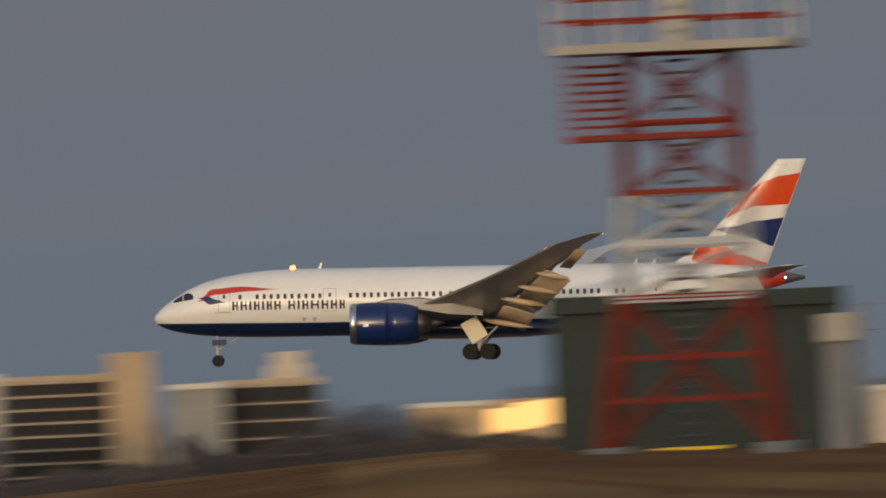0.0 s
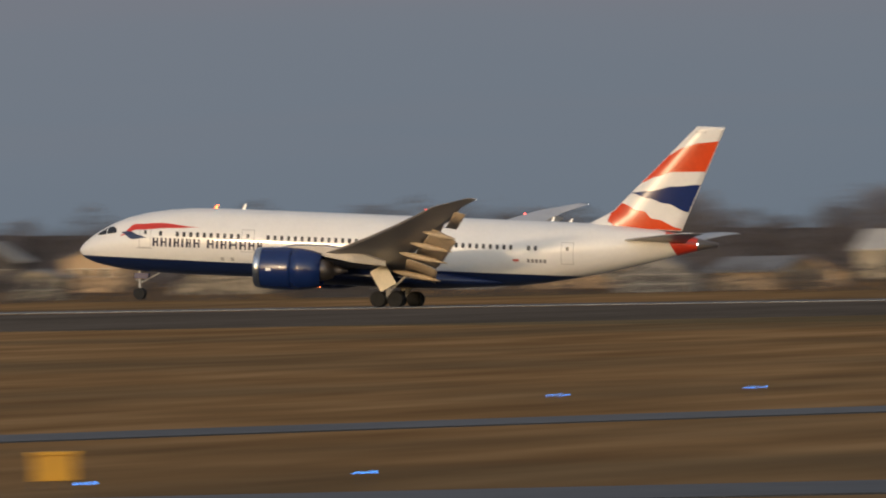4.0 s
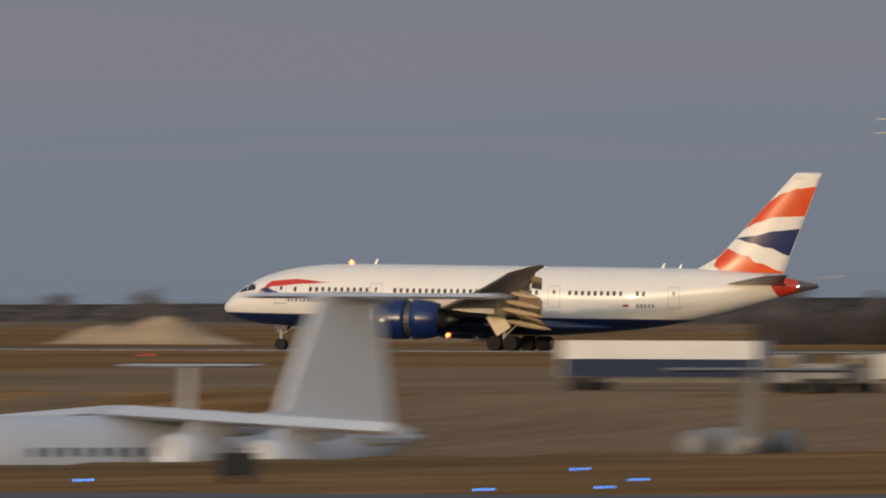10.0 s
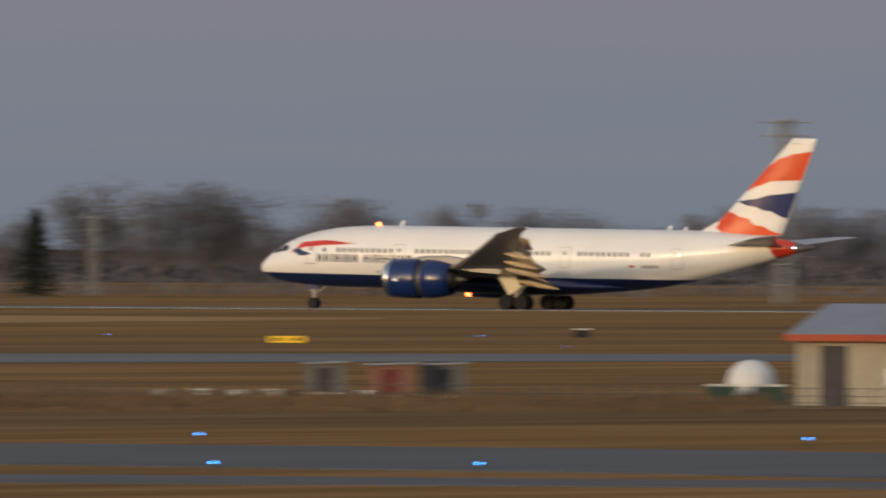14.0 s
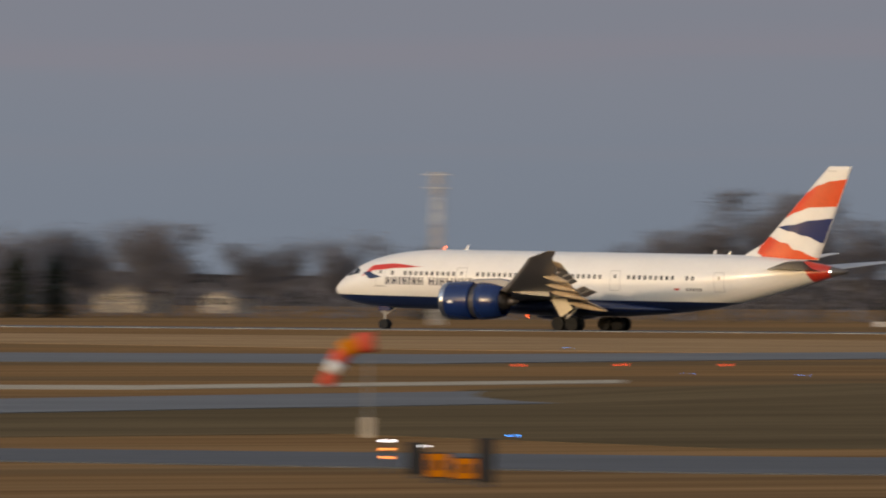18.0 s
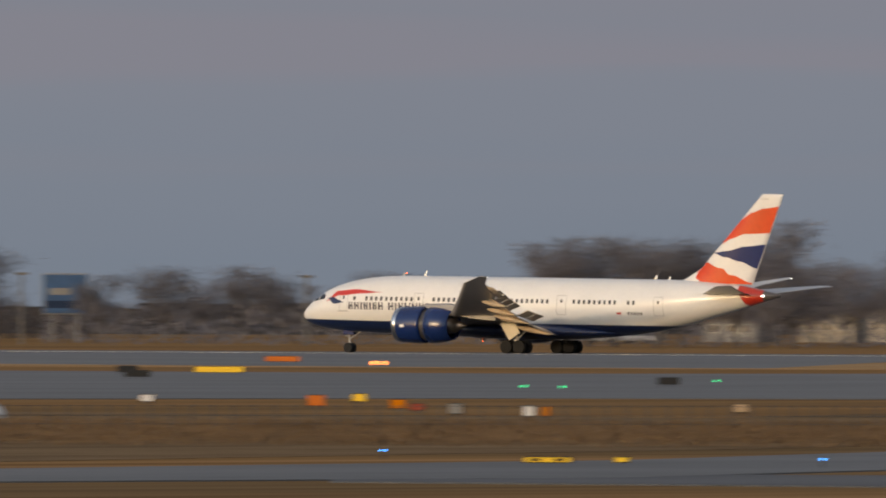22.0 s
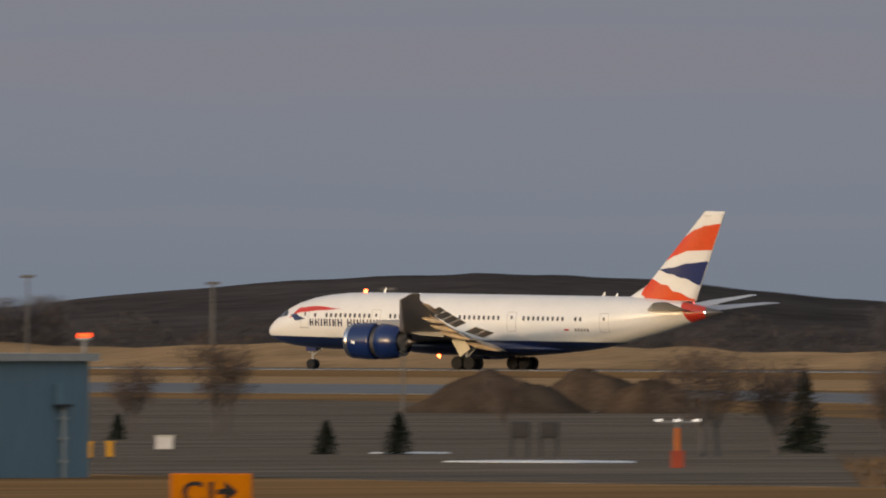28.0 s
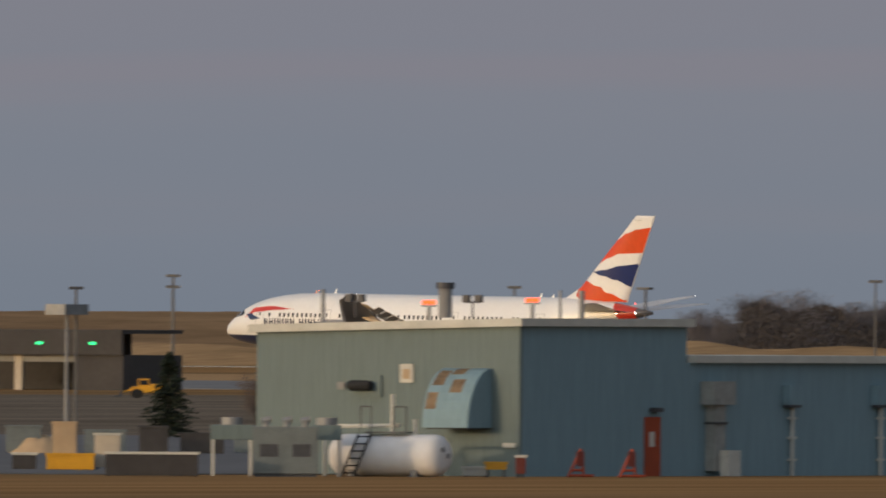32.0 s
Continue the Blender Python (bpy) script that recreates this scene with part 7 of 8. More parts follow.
def workshop():
    ob = thing("workshop", "long beige workshop with a grey metal roof and red eaves", "building")
    w, d, h, rh = 22.6, 8.0, 2.85, 4.15
    part("wall", bx(-w / 2, w / 2, 0, d, -0.3, h), BEIGE, ob, "beige long wall")
    # the east gable's shade is put into its colour; the other walls are beige
    part("gable_wall", shift(prism([(0.02, 0), (d - 0.02, 0), (d - 0.02, h), (d / 2, rh - 0.1), (0.02, h)], -0.05, 0.05), Matrix.Translation((w / 2 + 0.06, 0, 0)) @ pose(0, 0, 0, 0, 0, 90)), ROOF_GREY, ob, "end gable coloured blue-grey for its shade")
    part("gable_wall", shift(prism([(0.02, 0), (d - 0.02, 0), (d - 0.02, h), (d / 2, rh - 0.1), (0.02, h)], -0.05, 0.05), Matrix.Translation((-w / 2 - 0.06, 0, 0)) @ pose(0, 0, 0, 0, 0, 90)), BEIGE, ob)
    o = 0.5
    roof_sec = [(-o, h - 0.02), (-o, h + 0.12), (d / 2, rh + 0.1), (d + o, h + 0.12), (d + o, h - 0.02), (d / 2, rh - 0.05)]
    part("roof", shift(prism(roof_sec, -w / 2 - 0.4, w / 2 + 0.4), pose(0, 0, 0, 0, 0, 90) @ Matrix.Diagonal((1, -1, 1, 1))), ROOF_GREY, ob, "grey metal roof")
    part("fascia", bx(-w / 2 - 0.42, w / 2 + 0.42, -o - 0.08, -o - 0.003, h - 0.16, h + 0.13), RED_TRIM, ob, "dark red eaves board")
    for y in (-o, d + o):
        part("barge_board", rod(bmesh.new(), (w / 2 + 0.43, y, h + 0.05), (w / 2 + 0.43, d / 2, rh + 0.02), 0.11, n=6), RED_TRIM, ob)
    for x0, x1, z1, m in ((6.0, 8.3, 1.95, HANGAR_WHITE), (8.9, 11.1, 1.95, HANGAR_WHITE), (5.1, 5.9, 1.1, HANGAR_WHITE), (-1.8, -0.3, 1.15, HANGAR_WHITE)):
        part("door", bx(x0, x1, -0.07, -0.003, 0.02, z1), m, ob, "white roller door")
    part("doorway", bx(-10.3, -9.1, -0.06, -0.003, 0.02, 2.5), DARK_WALL, ob, "dark open doorway")
    for x0, x1, z0, z1, m in ((-7.3, -5.7, 0.95, 1.55, WHITE_WALL), (0.3, 1.2, 0.5, 1.2, TAN)):
        win = part("window", bx(x0, x1, -0.06, -0.003, z0, z1), m, ob)
        part("sill", bx(x0 - 0.05, x1 + 0.05, -0.12, -0.065, z0 - 0.08, z0 - 0.01), PALE_TRIM, win)
    return putw(ob, 22.02, 1142, 0, -1)


workshop()
for b, m, w, h in ((22.2, DARK_GREEN, 1.1, 0.75), (22.49, DARK_GREEN, 1.1, 0.8), (22.60, DARK_GREEN, 1.3, 0.8), (22.70, DARK_GREEN, 1.2, 0.8)):
    cabinet(b, 1128 if b < 22.3 else 1165, w, h, m, "dark green waste skip beside the workshop", "waste_skip", 0.9, 0, "green skips", 0.08)


def dome_tank(bearing, dist, r, label, legs=0.0):
    ob = thing("storage_tank", label, "tank")
    part("shell", turned([(0.05 + legs, r * 0.9), (legs + r * 0.5, r), (legs + r * 1.05, r * 0.86), (legs + r * 1.4, r * 0.5), (legs + r * 1.5, 0.05)], axis="z", n=22), WHITE_WALL, ob, smooth=True)
    part("plinth", rod(bmesh.new(), (0, 0, -0.05), (0, 0, 0.05 + legs), r * 0.55, n=14), GREY_WALL, ob)
    return put(ob, bearing, dist)


dome_tank(22.637, 1168, 1.05, "round white tank on a green base", 0.25)
cabinet(21.05, 1127, 1.2, 0.82, BILL_BLUE, "blue drum cabinet by the service road", "blue_cabinet", 0.8, 0, "", 0.08)
SHED_GREY = mat("weathered_plank", (0.13, 0.125, 0.115), rough=0.9, var=0.3, scale=1.5, stretch=(6, 6, 0.6))
SHED_RED = mat("red_brown_plank", (0.20, 0.105, 0.075), rough=0.9, var=0.25, scale=1.5, stretch=(6, 6, 0.6))


def small_shed(bearing, dist, w, h, wall, door, label):
    """A plank shed with a lean-to roof, a door and a low concrete footing."""
    ob = thing("small_shed", label, "shed", "small sheds")
    part("footing", bx(-w / 2 - 0.05, w / 2 + 0.05, -0.85, 0.85, -0.05, 0.14), PALE_TRIM, ob)
    n = max(5, int(w / 0.24))
    plank = None
    for i in range(n):
        x = -w / 2 + w * (i + 0.5) / n
        if plank is None:
            plank = part("plank", bx(-w / n / 2 + 0.008, w / n / 2 - 0.008, -0.83, -0.79, 0.14, h - 0.1), wall, ob)
            q = plank
        else:
            q = new("plank", plank.data)
            q.parent = ob
        q.matrix_basis = Matrix.Translation((x, 0, 0))
    part("wall", bx(-w / 2, w / 2, -0.787, 0.8, 0.14, h - 0.1), wall, ob)
    part("roof", prism([(-w / 2 - 0.12, h - 0.1), (w / 2 + 0.12, h - 0.02), (w / 2 + 0.12, h + 0.06), (-w / 2 - 0.12, h - 0.02)], -1.0, 0.95), ROOF_GREY, ob, "grey sheet roof")
    dr = part("door", bx(-w * 0.2, w * 0.18, -0.87, -0.833, 0.16, h * 0.82), door, ob)
    part("handle", bx(w * 0.12, w * 0.15, -0.9, -0.873, h * 0.4, h * 0.46), GALV, dr)
    return put(ob, bearing, dist)


small_shed(23.52, 1207, 1.85, 1.45, SHED_GREY, DARK_WALL, "weathered grey wooden shed with a dark door")
small_shed(23.383, 1188, 2.0, 1.5, SHED_RED, CONT_MAROON, "red-brown plank shed with a dark red door")
small_shed(23.275, 1190, 1.9, 1.5, SHED_GREY, DARK_WALL, "grey plank shed with a flat sheet roof")
cabinet(22.989, 1884, 1.1, 0.7, BLACK, "small black equipment box", "equipment_cabinet", 0.8, 0, "", 0.1)
for i, b in enumerate((23.86, 23.78, 23.70, 23.63, 23.44)):
    ob = tag(part("concrete_block", bx(-0.45, 0.45, -0.25, 0.25, 0, 0.36 + 0.05 * (i % 2), 0.04), PALE_TRIM), "pale concrete barrier block in a row", "barrier", "concrete blocks")
    put(ob, b, 1182)
amber = thing("work_light", "amber lit work lamps on a short stand", "work lamp")
part("stand", rods([((0, 0, -0.05), (0, 0, 1.0)), ((-0.9, 0, 1.0), (0.9, 0, 1.0))], 0.05), DARK_METAL, amber)
for x in (-0.75, 0.0, 0.75):
    part("lamp_head", bx(x - 0.26, x + 0.26, -0.16, 0.1, 1.02, 1.3, 0.04), GOLD_LIGHT, amber, "glowing amber lamp")
put(amber, 21.31, 1140)


def fence(b0, b1, d0, d1, n, h, label):
    """Posts and three rails of a field fence."""
    ob = tag(empty("field_fence"), label, "fence")
    pts = [at(b0 + (b1 - b0) * i / n, d0 + (d1 - d0) * i / n) for i in range(n + 1)]
    first = None
    for p in pts:
        if first is None:
            first = part("post", rod(bmesh.new(), (0, 0, -0.1), (0, 0, h), 0.04, n=6), DARK_METAL, ob)
            q = first
        else:
            q = new("post", first.data)
            q.parent = ob
        q.matrix_basis = Matrix.Translation(p)
    for z in (0.3, 0.6, 0.95):
        for a, b in zip(pts, pts[1:]):
            part("rail", rod(bmesh.new(), a + Vector((0, 0, h * z)), b + Vector((0, 0, h * z)), 0.012, n=4), DARK_METAL, ob)
    return ob


fence(22.2, 25.0, 1120, 1160, 60, 0.9, "grey wire field fence before the workshop")
fence(30.2, 33.2, 1330, 1290, 70, 1.3, "grey wire field fence across the dull grass")
WOODLOT = spruce(10, 7.6, 5)
tag(WOODLOT, "dark spruce at the edge of the bare trees", "spruce", "spruces")
put(WOODLOT, 24.12, 3080, 0)
for b, d, s in ((29.35, 3050, 0.75), (28.0, 3150, 0.85), (27.95, 3160, 0.75), (28.86, 3120, 0.8), (28.95, 3120, 0.85), (28.78, 3125, 0.75), (27.03, 3160, 0.7), (26.75, 3140, 0.75), (11.5, 3100, 0.6)):
    m = there(b, d, 0, b * 40) @ Matrix.Diagonal((s * 1.1, s * 1.1, s, 1))
    ob = copy_thing(WOODLOT, m)
    ob.scale = (s * 1.1, s * 1.1, s)


SOCK_RED = mat("sock_red", (0.55, 0.085, 0.045), rough=0.8, var=0.15, scale=1)


def windsock():
    ob = thing("windsock", "red and white windsock drooping from a thin pole", "windsock")
    part("pole", rods([((0, 0, -0.1), (0.0, 0, 3.95))], 0.05), GALV, ob)
    part("pole_base", bx(-0.2, 0.2, -0.2, 0.2, 0.0, 0.8, 0.03), CREAM, ob, "pale cabinet at the foot")
    part("hoop", rods([((0.25, -0.35, 3.75), (0.25, 0.35, 3.75)), ((0.0, 0, 3.9), (0.25, 0, 3.75))], 0.03), DARK_METAL, ob)
    path = [(0.25, 3.75, 0.42), (-0.45, 3.68, 0.40), (-0.98, 3.35, 0.37), (-1.18, 2.95, 0.35), (-1.42, 2.5, 0.32), (-1.66, 2.02, 0.28)]
    for i, (p, q) in enumerate(zip(path, path[1:])):
        part("sock_band", rod(bmesh.new(), (p[0], 0, p[1]), (q[0], 0, q[1]), p[2], q[2], n=14), SOCK_RED if i in (0, 2, 4) else (SIGN_ORANGE if i == 1 else WHITE_WALL), ob, smooth=True)
    return put(ob, 28.131, 1079)


windsock()
for b, d, w, h, m in ((28.03, 880, 0.55, 1.15, BLACK), (27.985, 864, 0.75, 0.95, SIGN_ORANGE), (27.93, 858, 0.75, 0.85, SIGN_ORANGE), (27.885, 850, 0.5, 1.5, BLACK)):
    sign_board(b, d, w, h - 0.15, m, "amber sign board seen from its dark frame side", legs=0.15, marks=2 if m is not BLACK else 0)
for b, d, h in ((28.09, 900, 1.15), (28.015, 890, 1.05)):
    ob = thing("wigwag_light", "runway guard light stand with small amber lamps", "airfield light")
    part("post", rods([((0, 0, -0.05), (0, 0, h))], 0.05), DARK_METAL, ob)
    for k in range(3 if h > 1.1 else 1):
        part("lamp", bx(-0.09, 0.09, -0.1, -0.053, h - 0.12 - 0.27 * k, h - 0.05 - 0.27 * k), LAMP_AMBER if k else LAMP_TIP, ob, "small lit lamp")
    put(ob, b, d)


def striped_pole(bearing, dist, h):
    ob = thing("marker_pole", "red and white striped marker pole with a red lamp", "pole")
    for i in range(6):
        part("band", rod(bmesh.new(), (0, 0, h * i / 6 - (0.05 if i == 0 else 0)), (0, 0, h * (i + 1) / 6), 0.13, n=12), TOWER_RED if i % 2 == 0 else TOWER_WHITE, ob)
    bm = bmesh.new()
    bmesh.ops.create_icosphere(bm, subdivisions=2, radius=0.15)
    part("lamp", shift(bm, Matrix.Translation((0, 0, h + 0.12))), LAMP_RED, ob, "glowing red lamp")
    return put(ob, bearing, dist)


striped_pole(29.89, 1074, 4.55)


def billboard():
    ob = thing("billboard", "blue billboard on posts beyond the airfield", "billboard")
    part("panel", bx(-2.5, 2.5, -0.1, 0.1, 3.4, 8.0), BILL_BLUE, ob, "blue printed panel")
    part("frame", bx(-2.65, 2.65, 0.11, 0.3, 3.25, 8.15), GALV, ob)
    part("lower_print", bx(-2.3, 2.3, -0.13, -0.105, 4.0, 4.9), TAIL_NAVY, ob)
    part("pale_print", bx(-1.8, 0.6, -0.13, -0.105, 5.6, 6.4), GREY_WALL, ob)
    for x in (-1.5, 1.5):
        part("post", bx(x - 0.2, x + 0.2, 0.31, 0.6, -0.3, 8.0), GALV, ob)
    return put(ob, 32.35, 3300)


billboard()


def car(bearing, dist, material, rz=0.0):
    ob = thing("car", "pale parked car beyond the runway", "car", "parked cars")
    part("body", bx(-2.1, 2.1, -0.85, 0.85, 0.35, 0.95, 0.1), material, ob)
    top = part("cabin", loft([[(x0, y, z) for x0, y in ((-a, -w), (a2, -w), (a2, w), (-a, w))] for a, a2, w, z in ((1.2, 1.4, 0.8, 0.95), (0.8, 1.0, 0.68, 1.5))]), GLASS_DARK, ob)
    part("roof", bx(-0.78, 0.98, -0.66, 0.66, 1.5, 1.54), material, top)
    for x in (-1.3, 1.3):
        for y in (-0.8, 0.8):
            wheel("tyre", ob, x, y, 0.33, 0.33, 0.2)
    return putw(ob, bearing, dist, 0, rz)


for b, m in ((31.38, WHITE_WALL), (31.31, WHITE_WALL), (31.24, PALE_TRIM), (31.16, WHITE_WALL), (30.45, WHITE_WALL), (30.36, WHITE_WALL), (30.25, CREAM), (30.15, WHITE_WALL), (32.9, WHITE_WALL), (30.02, WHITE_WALL)):
    car(b, 3330, m, 8)


# ---- west: containers, mast, shrubs, blue building ----
def container(bearing, dist, w, h, material, label):
    """A corrugated steel container with corner posts and door bars."""
    ob = thing("shipping_container", label, "container", "shipping containers")
    part("shell", bx(-w / 2, w / 2, -1.1, 1.1, 0.02, h), material, ob)
    n = max(4, int(w / 0.28))
    rib = None
    for i in range(n):
        x = -w / 2 + w * (i + 0.5) / n
        if rib is None:
            rib = part("rib", bx(-0.06, 0.06, -1.14, -1.1 - 0.003, 0.12, h - 0.1), material, ob)
            r = rib
        else:
            r = new("rib", rib.data)
            r.parent = ob
        r.matrix_basis = Matrix.Translation((x, 0, 0))
    for x in (-w / 2 + 0.04, w / 2 - 0.04):
        part("corner_post", bx(x - 0.07, x + 0.07, -1.17, -1.03, 0.0, h + 0.02), material, ob)
    part("top_rail", bx(-w / 2, w / 2, -1.17, -1.06, h - 0.1, h + 0.01), material, ob)
    return put(ob, bearing, dist, 0, 0)


container(33.112, 1090, 4.6, 1.62, CONT_ORANGE, "faded orange steel container")
container(32.924, 1094, 2.4, 1.62, CONT_MAROON, "dark maroon steel container")
container(32.819, 1097, 1.5, 1.55, CONT_GREY, "grey steel container beside the others")
container(32.742, 1102, 1.35, 1.55, CONT_MAROON, "dark maroon steel container end")


def barrier():
    ob = thing("marked_hut", "red and white striped low equipment hut", "hut")
    for x0, x1, m in ((-2.2, -1.55, SOCK_RED), (-1.55, 0.65, WHITE_WALL), (0.65, 2.2, SOCK_RED)):
        part("panel", bx(x0, x1, -0.8, 0.8, 0.18, 1.68), m, ob)
    part("skirt", bx(-2.2, 0.65, -0.82, 0.82, 0.0, 0.178), SOCK_RED, ob)
    part("skirt", bx(0.652, 2.25, -0.82, 0.82, 0.0, 0.178), WHITE_WALL, ob)
    part("lid", bx(-2.0, 2.1, -0.84, 0.84, 1.682, 1.74), PALE_TRIM, ob)
    return put(ob, 33.735, 1076)


barrier()


def radio_tower():
    ob = thing("radio_tower", "slim red and white lattice radio tower with antennas", "tower")
    lattice("tower_bay", ob, [TOWER_WHITE, TOWER_RED, TOWER_WHITE, TOWER_WHITE, TOWER_RED, TOWER_WHITE, TOWER_RED], 1.05, 0.82, -0.1, 13.9, 14, 0.05, 2, True)
    for z in (3.6, 6.4, 8.3, 9.9, 11.2, 12.5):
        part("ring_deck", bx(-0.6, 0.68, -0.6, 0.6, z, z + 0.06), DARK_METAL, ob)
    for z in (12.5, 12.9):
        part("side_arm", rods([((-1.7, -0.5, z), (0.9, -0.5, z))], 0.05), DARK_METAL, ob)
    part("whip", rods([((-1.6, -0.5, 12.4), (-1.6, -0.5, 13.6))], 0.09), GALV, ob)
    for z in (11.05, 6.45):
        part("dish", shift(turned([(0, 0.05), (0.12, 0.3), (0.34, 0.42), (0.3, 0.36), (0.1, 0.1)], n=16), Matrix.Translation((0.75, -0.6, z)) @ pose(0, 0, 0, 0, 0, 0)), DARK_METAL, ob, "small dark dish antenna")
    bm = bmesh.new()
    bmesh.ops.create_icosphere(bm, subdivisions=2, radius=0.14)
    part("obstruction_lamp", shift(bm, Matrix.Translation((-0.75, -0.3, 14.15))), LAMP_AMBER, ob, "glowing amber lamp")
    part("lamp_arm", rods([((-0.75, -0.3, 13.95), (-0.3, -0.3, 13.9)), ((-0.75, -0.3, 13.8), (-0.75, -0.3, 14.0))], 0.04), DARK_METAL, ob)
    part("cable_bridge", rods([((-3.3, 0, 0.9), (-0.6, 0, 0.7)), ((0.6, 0, 0.9), (2.2, 0, 0.5))], 0.06), PALE_TRIM, ob)
    return put(ob, 33.51, 1190)


radio_tower()


def weather_station():
    ob = thing("weather_station", "white dome shelter with a thin post beside it", "instrument")
    part("dome", turned([(0.0, 0.8), (0.35, 0.78), (0.65, 0.6), (0.85, 0.25), (0.88, 0.03)], axis="z", n=20), WHITE_WALL, ob, smooth=True)
    part("post", rods([((-0.95, 0, -0.05), (-0.95, 0, 2.7))], 0.14), PALE_TRIM, ob)
    part("sensor_head", bx(-1.45, -0.75, -0.2, 0.2, 2.7, 3.05), DARK_METAL, ob)
    return put(ob, 32.505, 1420)


weather_station()
SHRUB = [bare_tree(4.4, 3.8, 90 + k, TWIG_RED, "bare_shrub", 2600, 3, 0.05) for k in range(3)]
for s in SHRUB:
    tag(s, "leafless brown shrub growing in a clump", "shrub", "bare shrubs along the fence")
seen = set()
for i, (b, d, h, wd) in enumerate(((33.083, 1412, 4.0, 1.0), (32.902, 1398, 4.1, 1.15), (33.832, 1447, 4.6, 0.9), (33.621, 1429, 4.7, 0.75), (34.423, 1286, 5.4, 0.85), (34.033, 1277, 4.7, 0.65), (33.857, 1439, 4.4, 0.7), (33.651, 1420, 4.4, 0.6),
                                   (35.943, 1572, 4.1, 0.9), (35.04, 1371, 4.3, 0.9), (34.92, 1373, 4.0, 0.7), (34.701, 1353, 3.9, 0.7), (36.12, 1560, 3.2, 0.8), (35.4, 1560, 3.0, 0.7), (37.5, 1520, 2.6, 0.8), (34.57, 1400, 3.6, 0.8), (34.63, 1290, 3.4, 0.8))):
    k = i % 3
    h, wd = h * 1.22, wd * 1.1
    sc = h / 4.4
    m = there(b, d, 0, 57 * i) @ Matrix.Diagonal((sc * wd, sc * wd, sc, 1))
    if k in seen:
        o = copy_thing(SHRUB[k], m)
        o.scale = (sc * wd, sc * wd, sc)
    else:
        seen.add(k)
        SHRUB[k].matrix_basis = m
SMALL = spruce(4.0, 3.2, 12)
tag(SMALL, "small dark spruce standing alone in the grass", "spruce", "small spruces")
SMALL.matrix_basis = there(37.677, 1480, 0, 0) @ Matrix.Diagonal((1.1, 1.1, 1.12, 1))
for b, d, h in ((34.195, 1270, 3.9), (35.766, 1373, 1.65), (35.628, 1376, 2.0), (34.855, 1398, 3.9), (36.15, 1500, 1.4)):
    s = h / 4.0
    wd = s * (1.2 if b < 34.3 or b > 35 else 0.95)
    o = copy_thing(SMALL, there(b, d, 0, b * 77) @ Matrix.Diagonal((wd, wd, s, 1)))
    o.scale = (wd, wd, s)
heap("earth_mound", "dark mound of dug earth with a tan crest", 35.395, 1850, 14.0, 12, 2.3, DARK_EARTH, 2, 0, 0, "mound")
heap("earth_mound", "brown mound of dug earth", 35.20, 1890, 12, 10, 2.45, DARK_EARTH, 7, 0, 0, "mound")
heap("earth_mound", "dark mound of dug earth", 35.09, 1850, 8, 8, 2.2, DARK_EARTH, 9, 0, 0, "mound")
heap("earth_mound", "low dark mound of earth by the fence", 34.36, 1500, 10, 8, 2.2, DARK_EARTH, 3, 0, 0, "mound")
strip("snow_patch", "thin strip of old snow in the grass", [(35.19, 1326, 1316), (35.3, 1332, 1314), (35.45, 1330, 1316), (35.55, 1322, 1318)], 0.05, SNOW, "snow")
strip("snow_patch", "thin strip of old snow in the grass", [(35.53, 1392, 1384), (35.62, 1394, 1382), (35.68, 1390, 1385)], 0.05, SNOW, "snow")


def tank_frames():
    for b in (35.40, 35.345):
        ob = thing("tank_stand", "dark tank on a steel frame stand", "tank")
        part("tank", bx(-0.45, 0.45, -0.4, 0.4, 0.85, 1.6, 0.1), DARK_WALL, ob)
        for x in (-0.36, 0.36):
            for y in (-0.34, 0.34):
                part("leg", bx(x - 0.08, x + 0.08, y - 0.08, y + 0.08, -0.05, 0.85), DARK_WALL, ob)
        put(ob, b, 1364)


tank_frames()


def approach_fixture():
    ob = thing("approach_light", "orange-painted stand with two white lamp heads", "airfield light")
    part("post", rods([((0, 0, -0.05), (0, 0, 1.7))], 0.11), ORANGE, ob)
    part("base_box", bx(-0.28, 0.28, -0.2, 0.2, 0.0, 0.75, 0.03), RED_TRIM, ob)
    part("crossbar", rods([((-0.85, 0, 1.95), (0.85, 0, 1.95)), ((0, 0, 1.6), (0, 0, 1.95))], 0.05), GALV, ob)
    for x in (-0.8, 0.0, 0.8):
        part("lamp_head", bx(x - 0.12, x + 0.12, -0.1, 0.1, 1.97, 2.08, 0.02), LAMP_SOFT, ob, "white lamp head")
    return put(ob, 35.116, 1282)


LAMP_SOFT = mat("lamp_soft_white", (1.0, 0.98, 0.94), emit=0.45)
approach_fixture()


POLE_GREY = mat("weathered_pole", (0.13, 0.125, 0.12), rough=0.85, var=0.2, scale=1.5)


def thin_pole(bearing, dist, h, label, arms=0, r=0.09, head=0.0):
    ob = thing("utility_pole", label, "pole", "poles across the airfield")
    part("shaft", rod(bmesh.new(), (0, 0, -0.1), (0, 0, h), r, r * 0.7, n=8), POLE_GREY, ob)
    for k in range(arms):
        part("cross_arm", bx(-0.75, 0.75, -r, r, h - 0.12 * h * k - 0.3, h - 0.12 * h * k), POLE_GREY, ob)
    if head:
        part("lamp_head", bx(-head / 2, head / 2, -0.12, 0.12, h, h + 0.14, 0.03), DARK_METAL, ob)
    return put(ob, bearing, dist)


